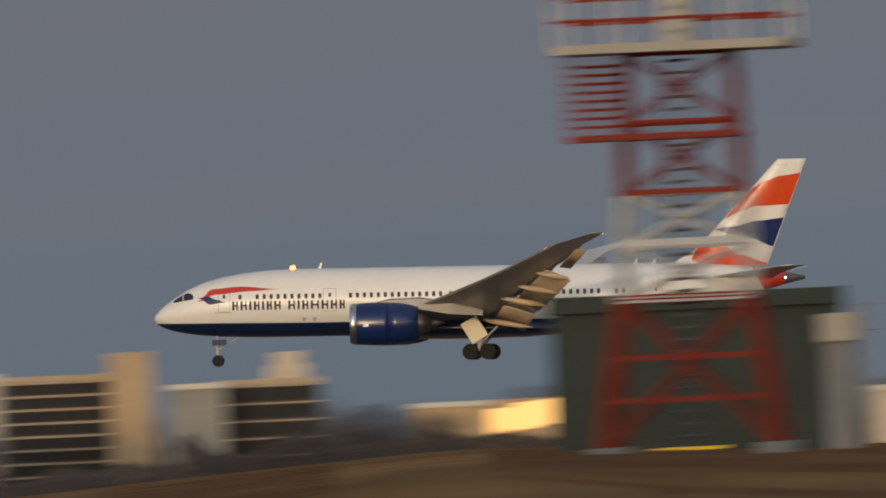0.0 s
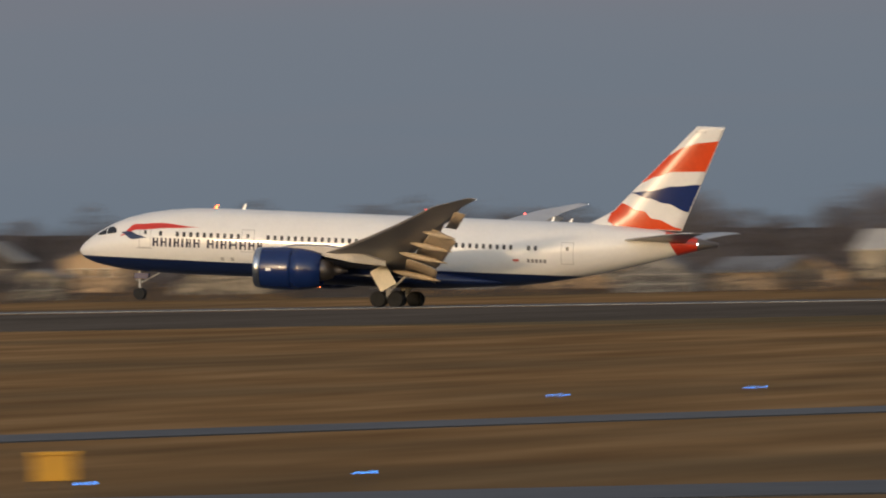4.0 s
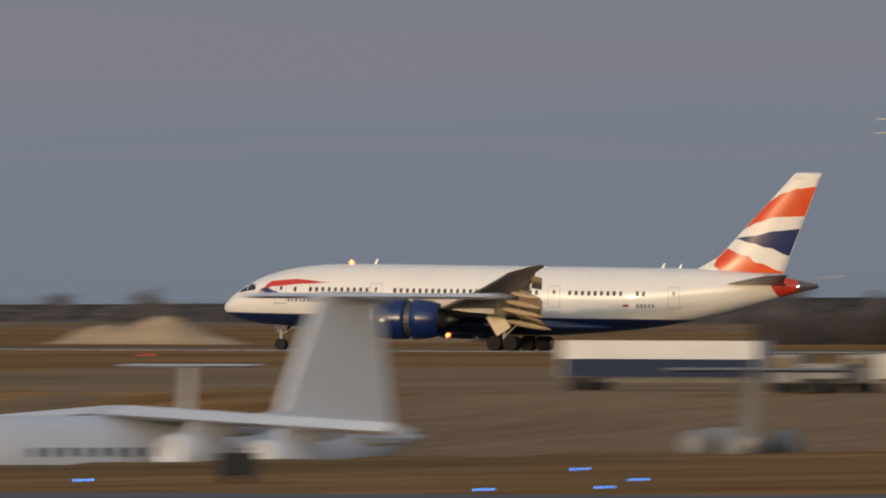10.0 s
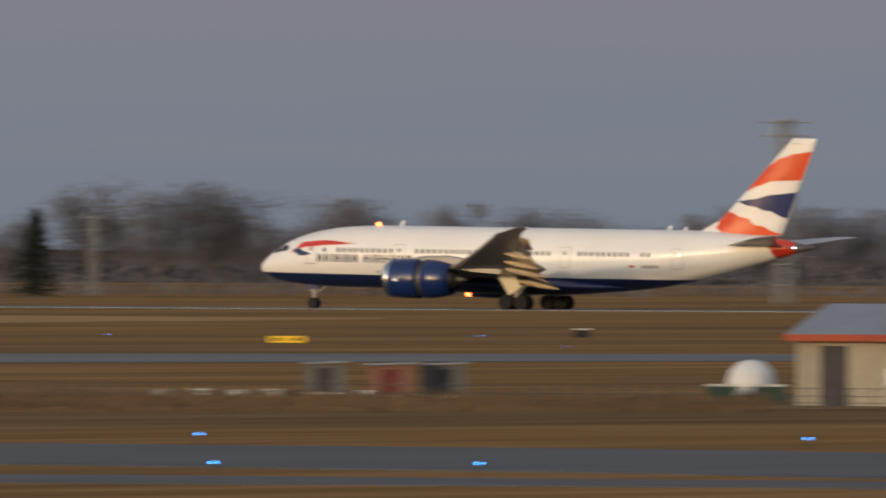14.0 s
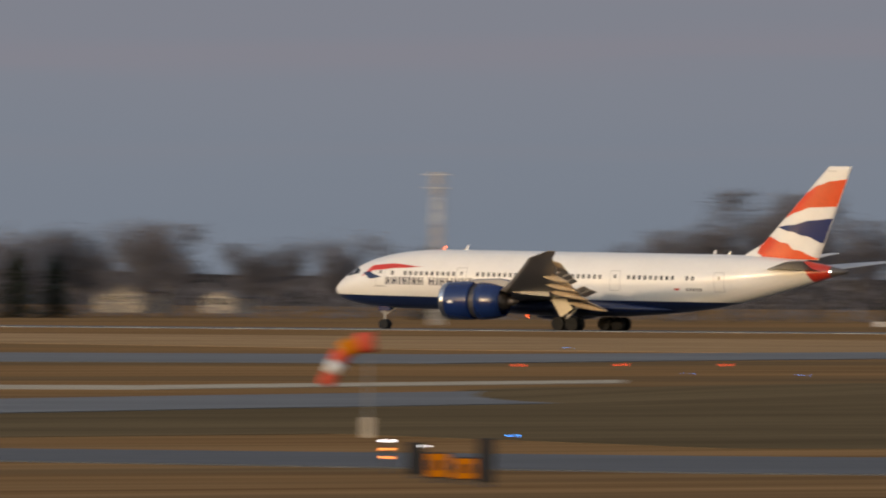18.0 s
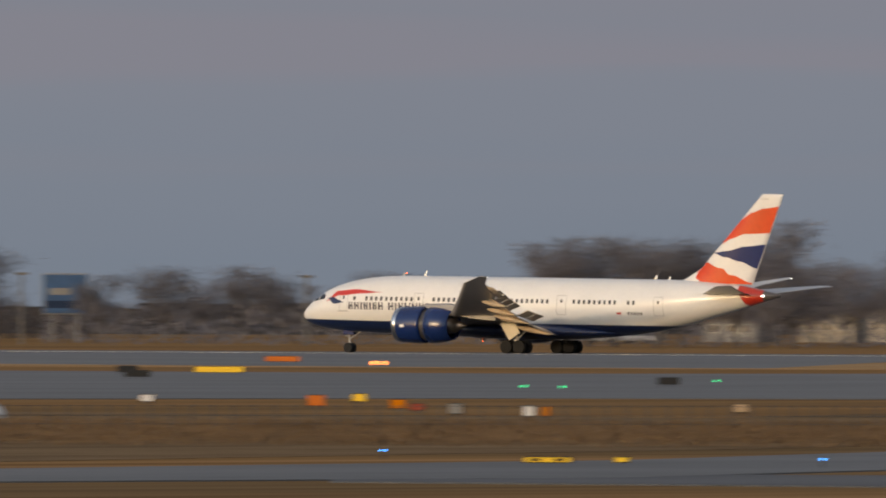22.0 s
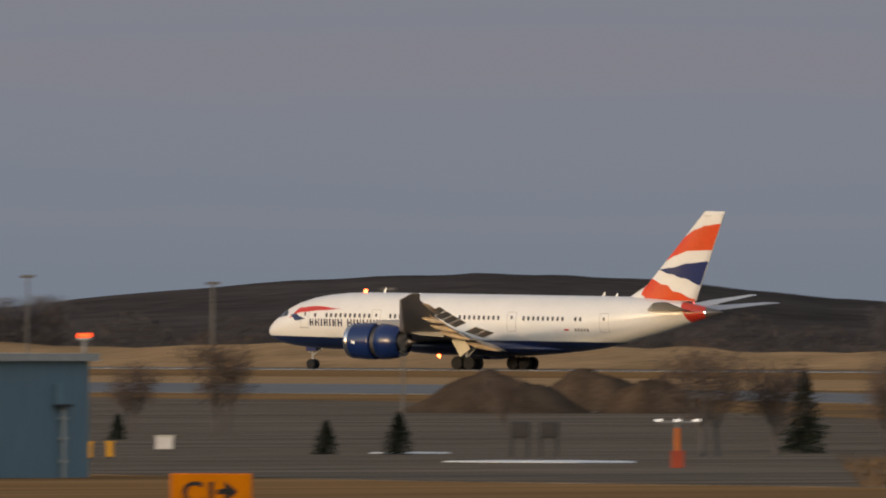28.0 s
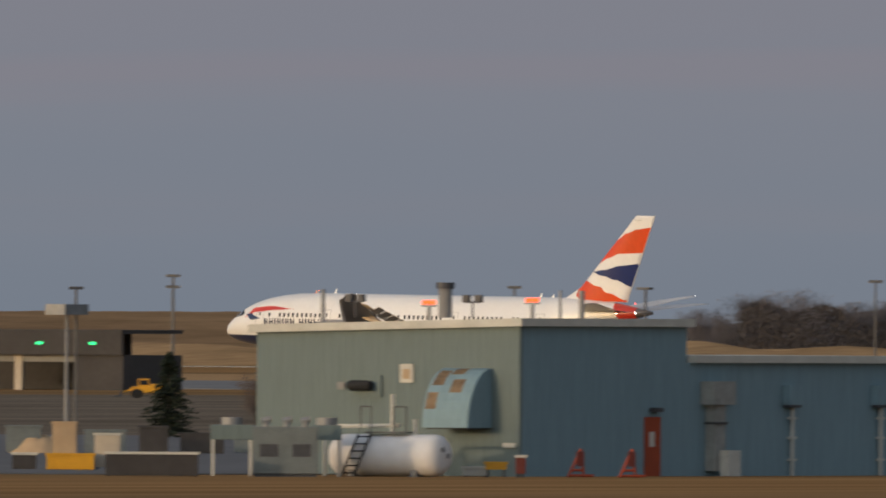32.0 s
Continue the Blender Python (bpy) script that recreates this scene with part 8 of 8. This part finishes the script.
thin_pole(35.619, 1385, 5.5, "thin grey pole standing in the grass", 0, 0.07)
for b, d, h, a, r in ((36.27, 3000, 9.6, 1, 0.13), (37.69, 3028, 9.8, 2, 0.2), (35.9, 3060, 9.0, 1, 0.2), (33.63, 3100, 10.2, 2, 0.18), (33.66, 3150, 11.0, 1, 0.16), (34.36, 3000, 9.3, 1, 0.2), (32.92, 3000, 8.4, 1, 0.18), (33.1, 3000, 8.2, 1, 0.18), (33.12, 3030, 9.0, 1, 0.18), (37.0, 3060, 8.8, 1, 0.18),
                      (31.85, 3150, 8.0, 1, 0.25), (32.44, 3150, 8.2, 1, 0.2), (35.55, 3150, 8.5, 1, 0.2), (30.2, 3000, 9.5, 1, 0.22)):
    thin_pole(b, d, h, "grey utility pole on the horizon", a, r)
flood_mast(37.876, 1378, 6.3, "dark floodlight pole with a flat head", 0.11, 1.2, 0)
thin_pole(37.858, 1379, 7.5, "thin dark lamp post with a bracket arm", 0, 0.09, 0.7)
slim_mast(24.0, 3120, 9.0, 0.9, "slim grey mast among the trees", [GALV], True, None, 0, 5)


def equipment_building():
    """A metal-clad plant building: tall block and lower wing, squared to the runway."""
    ob = thing("plant_building", "blue-grey metal-clad plant building with pale eaves", "building")
    W, D, H, LD, LH = 13.0, 11.6, 6.05, 16.0, 4.6
    # the corner nearest the viewer is the origin; the tall block runs to the west, the wing to the north
    def falling(bm):
        """The roof of the tall block falls a little to the west."""
        for v in bm.verts:
            if v.co.z > H - 0.5:
                v.co.z += 0.024 * v.co.x
        return bm

    part("sage_wall", falling(bx(-W, 0, 0, 0.2, -0.3, H)), SAGE, ob, "sage green ribbed wall")
    part("blue_wall", bx(-0.2, 0.004, 0.2, D, -0.3, H), BLUE_SIDING, ob, "shaded blue-grey wall")
    part("back_wall", falling(bx(-W, 0, D, D + 0.2, -0.3, H)), BLUE_SIDING, ob)
    part("west_wall", falling(bx(-W, -W + 0.2, 0.2, D, -0.3, H)), BLUE_SIDING, ob)
    part("roof", falling(bx(-W - 0.25, 0.28, -0.28, D + 0.45, H, H + 0.32)), PALE_TRIM, ob, "pale roof edge")
    rib = None
    for i in range(40):
        x = -W + W * (i + 0.5) / 40
        if rib is None:
            rib = part("siding_rib", bx(-0.022, 0.022, -0.011, -0.003, -0.1, H - 0.32), SAGE, ob)
            r = rib
        else:
            r = new("siding_rib", rib.data)
            r.parent = ob
        r.matrix_basis = Matrix.Translation((x, 0, 0))
    rib = None
    for i in range(36):
        y = 0.3 + (D - 0.3) * (i + 0.5) / 36
        if rib is None:
            rib = part("siding_rib", bx(0.007, 0.016, -0.022, 0.022, -0.1, H - 0.003), BLUE_SIDING, ob)
            r = rib
        else:
            r = new("siding_rib", rib.data)
            r.parent = ob
        r.matrix_basis = Matrix.Translation((0, y, 0))
    wing = part("wing_wall", bx(-8, 0.0, D + 0.2, D + LD, -0.3, LH), BLUE_SIDING, ob, "lower blue-grey wing")
    part("wing_roof", bx(-8.2, 0.3, D + 0.46, D + LD + 0.3, LH, LH + 0.3), PALE_TRIM, ob, "pale wing roof edge")
    # fittings on the shaded east side
    door = part("door", bx(0.008, 0.06, 8.8, 9.9, 0.0, 2.4), mat("door_red", (0.30, 0.055, 0.02), rough=0.6, var=0.15, scale=2), ob, "orange-red steel door")
    part("door_notice", bx(0.062, 0.07, 9.1, 9.45, 1.2, 1.8), PALE_TRIM, door)
    part("door_lamp", bx(0.008, 0.35, 9.15, 9.7, 2.6, 2.78), DARK_METAL, ob)
    grey = mat("duct_grey", (0.25, 0.255, 0.24), rough=0.6, var=0.2, scale=2)
    duct = part("duct", bx(0.008, 0.5, D + 1.55, D + 2.3, 0.2, 2.9), grey, ob, "grey ventilation duct")
    part("duct_head", bx(0.008, 0.7, D + 1.2, D + 2.75, 2.9, 3.85), grey, duct)
    part("duct_collar", bx(0.008, 0.56, D + 1.48, D + 2.38, 2.1, 2.2), DARK_METAL, duct)
    part("duct_foot", bx(0.51, 0.95, D + 1.9, D + 2.75, 0.0, 1.05), PALE_TRIM, duct)
    for y in (D + 7.6, D + 14.0):
        pipe = part("downpipe", rods([((0.16, y, 0), (0.16, y, 2.9))], 0.09), PALE_TRIM, ob, "pale downpipe with a dark hopper")
        part("hopper", bx(0.01, 0.4, y - 0.5, y + 0.35, 2.9, 3.7), BLUE_SIDING, pipe)
        part("hopper_shade", bx(0.02, 0.38, y - 0.48, y + 0.33, 2.78, 2.897), DARK_METAL, pipe)
        for z in (0.6, 1.5, 2.3):
            part("clip", bx(0.01, 0.28, y - 0.14, y + 0.14, z, z + 0.1), PALE_TRIM, pipe)
    # hood, vents and notices on the sage side
    n = 10
    sec = [(0.0, 0.0), (0.0, 2.4)] + [(1.7 * math.sin(1.5708 * i / n), 2.4 * math.cos(1.5708 * i / n)) for i in range(1, n + 1)]
    bm = loft([[(x, -0.01 - a, 1.95 + b) for a, b in sec] for x in (-3.6, -1.35)])
    hood = part("intake_hood", bm, [BLUE_SIDING], ob, "curved blue intake hood with rust patches")
    for x0, x1, k0, k1 in ((-3.45, -2.9, 2, 5), (-2.8, -2.2, 1, 3), (-3.5, -3.0, 6, 8), (-2.5, -1.9, 4, 6)):
        pts = [(1.7 * math.sin(1.5708 * k / n) + 0.012, 2.4 * math.cos(1.5708 * k / n) + 0.012) for k in range(k0, k1 + 1)]
        part("rust_patch", loft([[(x, -0.01 - a, 1.95 + b) for a, b in pts] for x in (x0, x1)], close=False), RUST, hood)
    part("hood_mouth", bx(-3.5, -1.45, -1.55, -0.1, 1.9, 1.945), DARK_WALL, hood)
    vent = part("louvre", bx(-7.65, -6.75, -0.12, -0.04, 3.15, 4.05), SAGE, ob)
    part("exhaust", shift(turned([(0, 0.16), (0.15, 0.22), (1.1, 0.2), (1.15, 0.14)], n=12), Matrix.Translation((-8.2, -0.35, 3.62))), BLACK, vent, "black exhaust muffler")
    part("wall_notice", bx(-5.85, -5.2, -0.08, -0.04, 3.75, 4.5), PALE_TRIM, ob, "pale framed notice")
    part("notice_mark", bx(-5.7, -5.35, -0.1, -0.082, 3.9, 4.3), TAN, ob)
    part("small_vent", bx(-8.95, -8.6, -0.08, -0.04, 3.45, 3.75), GREY_WALL, ob)
    part("wall_box", bx(-0.75, -0.15, -0.1, -0.04, 1.15, 1.35), PALE_TRIM, ob)
    # roof fittings
    stack = part("roof_flue", rods([((-7.2, 5, H + 0.32), (-7.2, 5, H + 1.5))], 0.28, 14), GREY_WALL, ob, "grey roof flue with a cap")
    part("flue_cap", rods([((-7.2, 5, H + 1.5), (-7.2, 5, H + 1.75))], 0.38, 14), DARK_METAL, stack)
    for x, y, r in ((-1.1, 4.4, 0.06), (-12.0, 3.2, 0.1), (-2.0, 7.2, 0.13)):
        part("roof_vent", rods([((x, y, H), (x, y, H + 1.45))], r), GALV, ob)
    pole = part("roof_pole", rods([((-1.0, 10.3, H + 0.2), (-1.0, 10.3, H + 1.5))], 0.06), DARK_METAL, ob)
    part("pole_head", bx(-1.35, -0.75, 10.15, 10.45, H + 1.5, H + 1.6), DARK_METAL, pole)
    for x, y in ((-10.4, 3.2), (-6.2, 5.5)):
        part("roof_floodlight", join(rods([((x, y, H + 0.32), (x, y, H + 1.0))], 0.04), bx(x - 0.45, x - 0.15, y - 0.1, y + 0.1, H + 0.95, H + 1.25), bx(x + 0.15, x + 0.45, y - 0.1, y + 0.1, H + 0.95, H + 1.25), rods([((x - 0.4, y, H + 0.95), (x + 0.4, y, H + 0.95))], 0.03)), DARK_METAL, ob)
    for x, y, z in ((-6.6, 3.0, H - 0.12), (-2.2, 4.0, H), (0.05, D + LD - 0.4, LH - 0.05)):
        lamp = part("lamp_stand", join(rods([((x, y, z + 0.2), (x, y, z + 0.9))], 0.09), bx(x - 0.32, x + 0.32, y - 0.08, y + 0.08, z + 0.88, z + 0.97)), GALV, ob)
        for dx in (-0.22, 0.0, 0.22):
            bm = bmesh.new()
            bmesh.ops.create_icosphere(bm, subdivisions=2, radius=0.1)
            part("obstruction_lamp", shift(bm, Matrix.Translation((x + dx, y, z + 1.06))), LAMP_RED, lamp, "glowing red obstruction lamp")
    return putw(ob, 36.985, 1184, 0, 2)


equipment_building()


def fuel_tank():
    ob = thing("fuel_tank", "white horizontal fuel tank with a dark ladder and pipes", "tank")
    r = 0.84
    part("shell", shift(turned([(-2.66, 0.05), (-2.64, 0.4), (-2.55, 0.66), (-2.38, 0.8), (-2.2, r), (2.2, r), (2.38, 0.8), (2.55, 0.66), (2.64, 0.4), (2.66, 0.05)], n=28), Matrix.Translation((0, 0, r + 0.02))), WHITE_WALL, ob, "white cylindrical shell", smooth=True)
    for x in (-1.5, 1.5):
        part("cradle", bx(x - 0.15, x + 0.15, -0.6, 0.6, -0.05, 0.35), GREY_WALL, ob)
    bm = bmesh.new()
    for dx in (-0.3, 0.3):
        rod(bm, (-1.3 + dx, -1.15, 0), (-0.75 + dx, -0.7, 1.75), 0.04)
    for k in range(6):
        u = (k + 0.5) / 6
        rod(bm, (-1.6 + 0.55 * u, -1.15 + 0.45 * u, 1.75 * u), (-1.0 + 0.55 * u, -1.15 + 0.45 * u, 1.75 * u), 0.03)
    part("ladder", bm, BLACK, ob, "black ladder")
    part("walkway", bx(-0.9, 1.1, -0.5, 0.3, 1.74, 1.8), DARK_METAL, ob)
    for x0, x1 in ((-1.1, -0.6), (0.5, 1.1)):
        rail = part("guard_rail", rods([((x0, -0.5, 2.8), (x1, -0.5, 2.8))], 0.03), DARK_METAL, ob)
        for x in (x0, x1):
            part("guard_post", rods([((x, -0.5, 1.8), (x, -0.5, 2.8))], 0.03), DARK_METAL, rail)
    part("fill_pipe", rods([((0.1, 0, 1.7), (0.1, 0, 3.3)), ((-3.3, 0.2, 0), (-3.3, 0.2, 2.0)), ((-3.3, 0.2, 2.0), (0.3, 0.2, 2.05)), ((1.2, 0, 1.7), (1.2, 0, 2.3))], 0.09), PALE_TRIM, ob, "pale pipework")
    part("gauge", rods([((2.6, -0.2, 1.1), (2.7, -0.2, 1.1)), ((2.6, 0.2, 0.85), (2.7, 0.2, 0.85))], 0.12), GALV, ob)
    return put(ob, 37.236, 1179, 0, -34)


fuel_tank()


def yard():
    """The generators, boxes and barrels beside the plant building."""
    for b, w in ((37.545, 1.7), (37.36, 1.2)):
        ob = thing("cooling_unit", "pale cooling unit raised on a steel frame", "cooling unit", "cooling units")
        part("casing", bx(-w / 2, w / 2, -0.6, 0.6, 1.45, 2.05, 0.03), SAGE, ob)
        part("fan_housing", rod(bmesh.new(), (0, 0, 2.05), (0, 0, 2.35), 0.42, n=16), GALV, ob)
        for x in (-w / 2 + 0.1, w / 2 - 0.1):
            for y in (-0.5, 0.5):
                part("leg", bx(x - 0.06, x + 0.06, y - 0.06, y + 0.06, -0.05, 1.45), PALE_TRIM, ob)
        put(ob, b, 1178)
    for b, w, h in ((37.44, 2.6, 2.0),):
        ob = thing("generator", "grey-green generator enclosure with mufflers on top", "generator", "generators in the yard")
        part("casing", bx(-w / 2, w / 2, -0.7, 0.7, 0.12, h, 0.04), CONT_GREY, ob)
        part("skid", bx(-w / 2 + 0.05, w / 2 - 0.05, -0.6, 0.6, -0.05, 0.118), DARK_METAL, ob)
        for x in (-w * 0.3, w * 0.02, w * 0.3):
            part("muffler", rods([((x - 0.16, 0, h + 0.22), (x + 0.2, 0, h + 0.3)), ((x, 0, h), (x, 0, h + 0.26))], 0.13, 10), GALV, ob, "grey muffler")
        for x in (-w * 0.25, w * 0.25):
            door = part("service_door", bx(x - w * 0.2, x + w * 0.2, -0.72, -0.703, 0.3, h - 0.15), CONT_GREY, ob)
            part("louvre", bx(x - w * 0.14, x + w * 0.14, -0.735, -0.722, 0.8, 1.3), DARK_METAL, door)
        put(ob, b, 1175)
    cabinet(37.86, 1206, 1.95, 0.72, YELLOW, "yellow grit box in the yard", "grit_box", 0.9, 0, "", 0.05)
    cabinet(37.95, 1209, 1.0, 0.72, DARK_WALL, "dark storage box in the yard", "storage_box", 0.9, 0, "", 0.03)
    cabinet(37.70, 1172, 3.7, 0.98, DARK_WALL, "long dark storage box in the yard", "storage_box", 0.9, 0, "", 0.03)
    cabinet(37.788, 1207, 1.05, 1.55, CREAM, "tall cream electrical cabinet", "electrical_cabinet", 0.6, 0, "", 0.15)
    cabinet(37.07, 1181, 1.0, 0.42, PALE_TRIM, "low pale kerb box by the wall", "kerb_box", 0.5, 0, "", 0.05)
    cabinet(37.03, 1180, 0.85, 0.62, YELLOW, "yellow bollard box by the wall", "grit_box", 0.5, 0, "", 0.3)
    cabinet(36.982, 1178, 0.4, 0.9, CONT_MAROON, "red fire hydrant cabinet", "hydrant_cabinet", 0.4, 0, "", 0.15)
    for px, d, w, h, m, lab in ((-0.02, 1212, 2.7, 1.5, CONT_GREY, "grey steel store in the yard"), 
                                (0.07, 1330, 1.6, 1.3, CONT_GREY, "grey crate stacked at the back of the yard"), (0.125, 1325, 1.1, 1.5, TAN, "tan crate stacked at the back of the yard"), (0.18, 1335, 1.9, 1.1, CONT_GREY, "grey crate stacked at the back of the yard"),
                                (0.245, 1320, 1.3, 1.35, DARK_WALL, "dark crate stacked at the back of the yard"), (0.31, 1330, 2.0, 1.0, DARK_WALL, "dark crate stacked at the back of the yard"), (0.37, 1340, 1.2, 1.3, CONT_GREY, "grey crate stacked at the back of the yard")):
        cabinet(38.06 - px * 1.46, d, w, h, m, lab, "yard_store", 0.9, 0, "stores in the yard", 0.06)
    heap("rubble_mound", "tan mound of loose rubble in the yard", 37.93, 1330, 3.2, 2.5, 1.1, TAN, 5, 0, 0, "mound")
    for b in (36.865, 36.765):
        ob = thing("folding_barrier", "folded red and white barrier trestle", "barrier", "barrier trestles")
        part("trestle", rods([((-0.55, 0, 0), (0.0, 0, 1.15)), ((0.15, 0, 0), (0.0, 0, 1.15)), ((-0.4, 0, 0.3), (0.12, 0, 0.3)), ((-0.6, -0.1, 0.08), (0.5, -0.1, 0.08))], 0.06), RED_TRIM, ob)
        part("board", bx(-0.2, 0.12, -0.07, -0.02, 0.45, 1.05), CONT_MAROON, ob)
        putw(ob, b, 1180, 0, 60)
    for b, d in ((36.22, 1330), (36.18, 1335)):
        cabinet(b, d, 0.32, 0.8, YELLOW, "yellow gas riser cabinet", "riser_cabinet", 0.4, 0, "", 0.1)
    cabinet(36.07, 1400, 0.8, 0.75, WHITE_WALL, "white equipment cabinet in the grass", "equipment_cabinet", 0.6, 0, "", 0.1)


yard()


def open_hangar():
    ob = thing("open_hangar", "dark flat-roofed open shelter with green lamps", "shelter")
    part("fascia", bx(-10, 7.2, 0, 0.4, 2.75, 4.7), DARK_WALL, ob, "dark deep fascia")
    part("roof", bx(-10, 7.2, 0.4, 14, 4.4, 4.7), DARK_WALL, ob)
    part("side_wall", bx(3.2, 7.2, 0.3, 13.9, -0.2, 2.745), DARK_WALL, ob)
    part("back_wall", bx(-10, 3.2, 13, 13.4, -0.2, 4.4), DARK_WALL, ob)
    part("beam", bx(-10, 3.1, 0.8, 1.1, 2.2, 2.74), GREY_WALL, ob, "grey inner beam")
    for x in (-9, -5.4, -1.6):
        part("column", bx(x - 0.3, x + 0.3, 0.7, 1.2, -0.2, 2.75), CREAM, ob, "pale column")
    for x in (-7.4, -3.6, 0.4, 4.8):
        part("green_lamp", bx(x - 0.25, x + 0.25, -0.1, -0.003, 3.55, 3.75), LAMP_GREEN, ob, "small green lamp")
    return putw(ob, 37.96, 2220, 0, 18)


open_hangar()
lo = loader()
lo.matrix_basis = there(37.73, 2050, 0, 0) @ Matrix.Diagonal((0.55, 0.55, 0.4, 1))
lo.scale = (0.55, 0.55, 0.4)
lo["label"] = "small yellow digger beside the open shelter"
sign_board(36.035, 1018, 2.68, 1.25, SIGN_ORANGE, "amber taxiway sign reading C1 with an arrow", text="C1", legs=0.12, rim=ORANGE)


# ---- airfield lights ----
LIGHTS = {}


def taxi_light(bearing, dist, lamp, name="taxiway_light", label="small blue taxiway edge light on a short stake", r=0.07, h=0.32, group="blue taxiway edge lights", z=0.0):
    key = (name, lamp.name, r)
    m = there(bearing, dist, z)
    if key in LIGHTS:
        return copy_thing(LIGHTS[key], m)
    ob = tag(empty(name), label, "airfield light", group)
    part("stake", rod(bmesh.new(), (0, 0, -0.05), (0, 0, h), 0.03, n=6), DARK_METAL, ob)
    bm = bmesh.new()
    bmesh.ops.create_icosphere(bm, subdivisions=2, radius=r)
    part("lens", shift(bm, Matrix.Translation((0, 0, h + r * 0.7))), lamp, ob, "glowing lens")
    ob.matrix_basis = m
    LIGHTS[key] = ob
    return ob




for b, d in ((2.99, 1299), (2.78, 1284), (6.77, 1080), (6.36, 1111), (7.75, 732), (7.17, 752), (13.24, 826), (12.93, 791), (12.16, 943), (11.82, 798), (14.50, 808), (13.68, 925), (13.58, 846), (13.51, 868), (18.41, 887), (17.58, 853), (17.38, 945), (17.33, 864), (17.26, 897)):
    taxi_light(b, d, LAMP_BLUE, r=0.05 if d < 1400 else 0.03)
for b, d in ((21.25, 808), (21.16, 834), (20.78, 899), (20.49, 909), (21.12, 1732), (20.07, 1864), (20.51, 1831), (22.18, 924), (21.96, 795), (21.60, 874), (21.12, 1799), (23.78, 921), (23.75, 806), (23.20, 807), (22.52, 912), (23.97, 1832), (23.20, 1845), (23.02, 1665)):
    taxi_light(b, d, LAMP_BLUE, r=0.05 if d < 1400 else 0.03)
for b, d in ((26.50, 1002), (27.23, 1616), (26.88, 1666), (26.67, 1635), (26.57, 1624), (26.11, 1715), (25.84, 1661), (27.83, 1042), (27.72, 2086), (27.47, 1626), (29.11, 1049), (29.68, 1208), (29.28, 2226), (29.10, 1039), (29.83, 880), (30.78, 1062), (31.69, 1107), (32.77, 1050), (35.70, 1031)):
    taxi_light(b, d, LAMP_BLUE, r=0.05 if d < 1400 else 0.03)
for b, d in ((27.39, 1760), (27.606, 1752), (27.819, 1732), (26.18, 1604), (25.97, 1637), (25.76, 1656), (16.828, 1712), (19.98, 896), (19.99, 908), (22.44, 2700), (11.95, 2443), (30.07, 2426), (18.28, 2241)):
    taxi_light(b, d, LAMP_RED, "stop_bar_light", "red runway guard light on a low stand", 0.09, 0.3, "red guard lights", ground_z(b, d))
for b, d in ((1.26, 2471), (12.38, 2419), (31.32, 1857), (31.00, 1988), (31.40, 1866)):
    taxi_light(b, d, LAMP_GREEN, "centreline_light", "small green taxiway centreline light", 0.1, 0.1, "green lights")
for b, d in ((31.71, 2354), (31.69, 2354), (1.81, 2395), (37.09, 981), (14.706, 2124)):
    taxi_light(b, d, LAMP_AMBER, "guard_light", "amber guard light on a low stand", 0.17, 0.2, "amber lights")


motions()
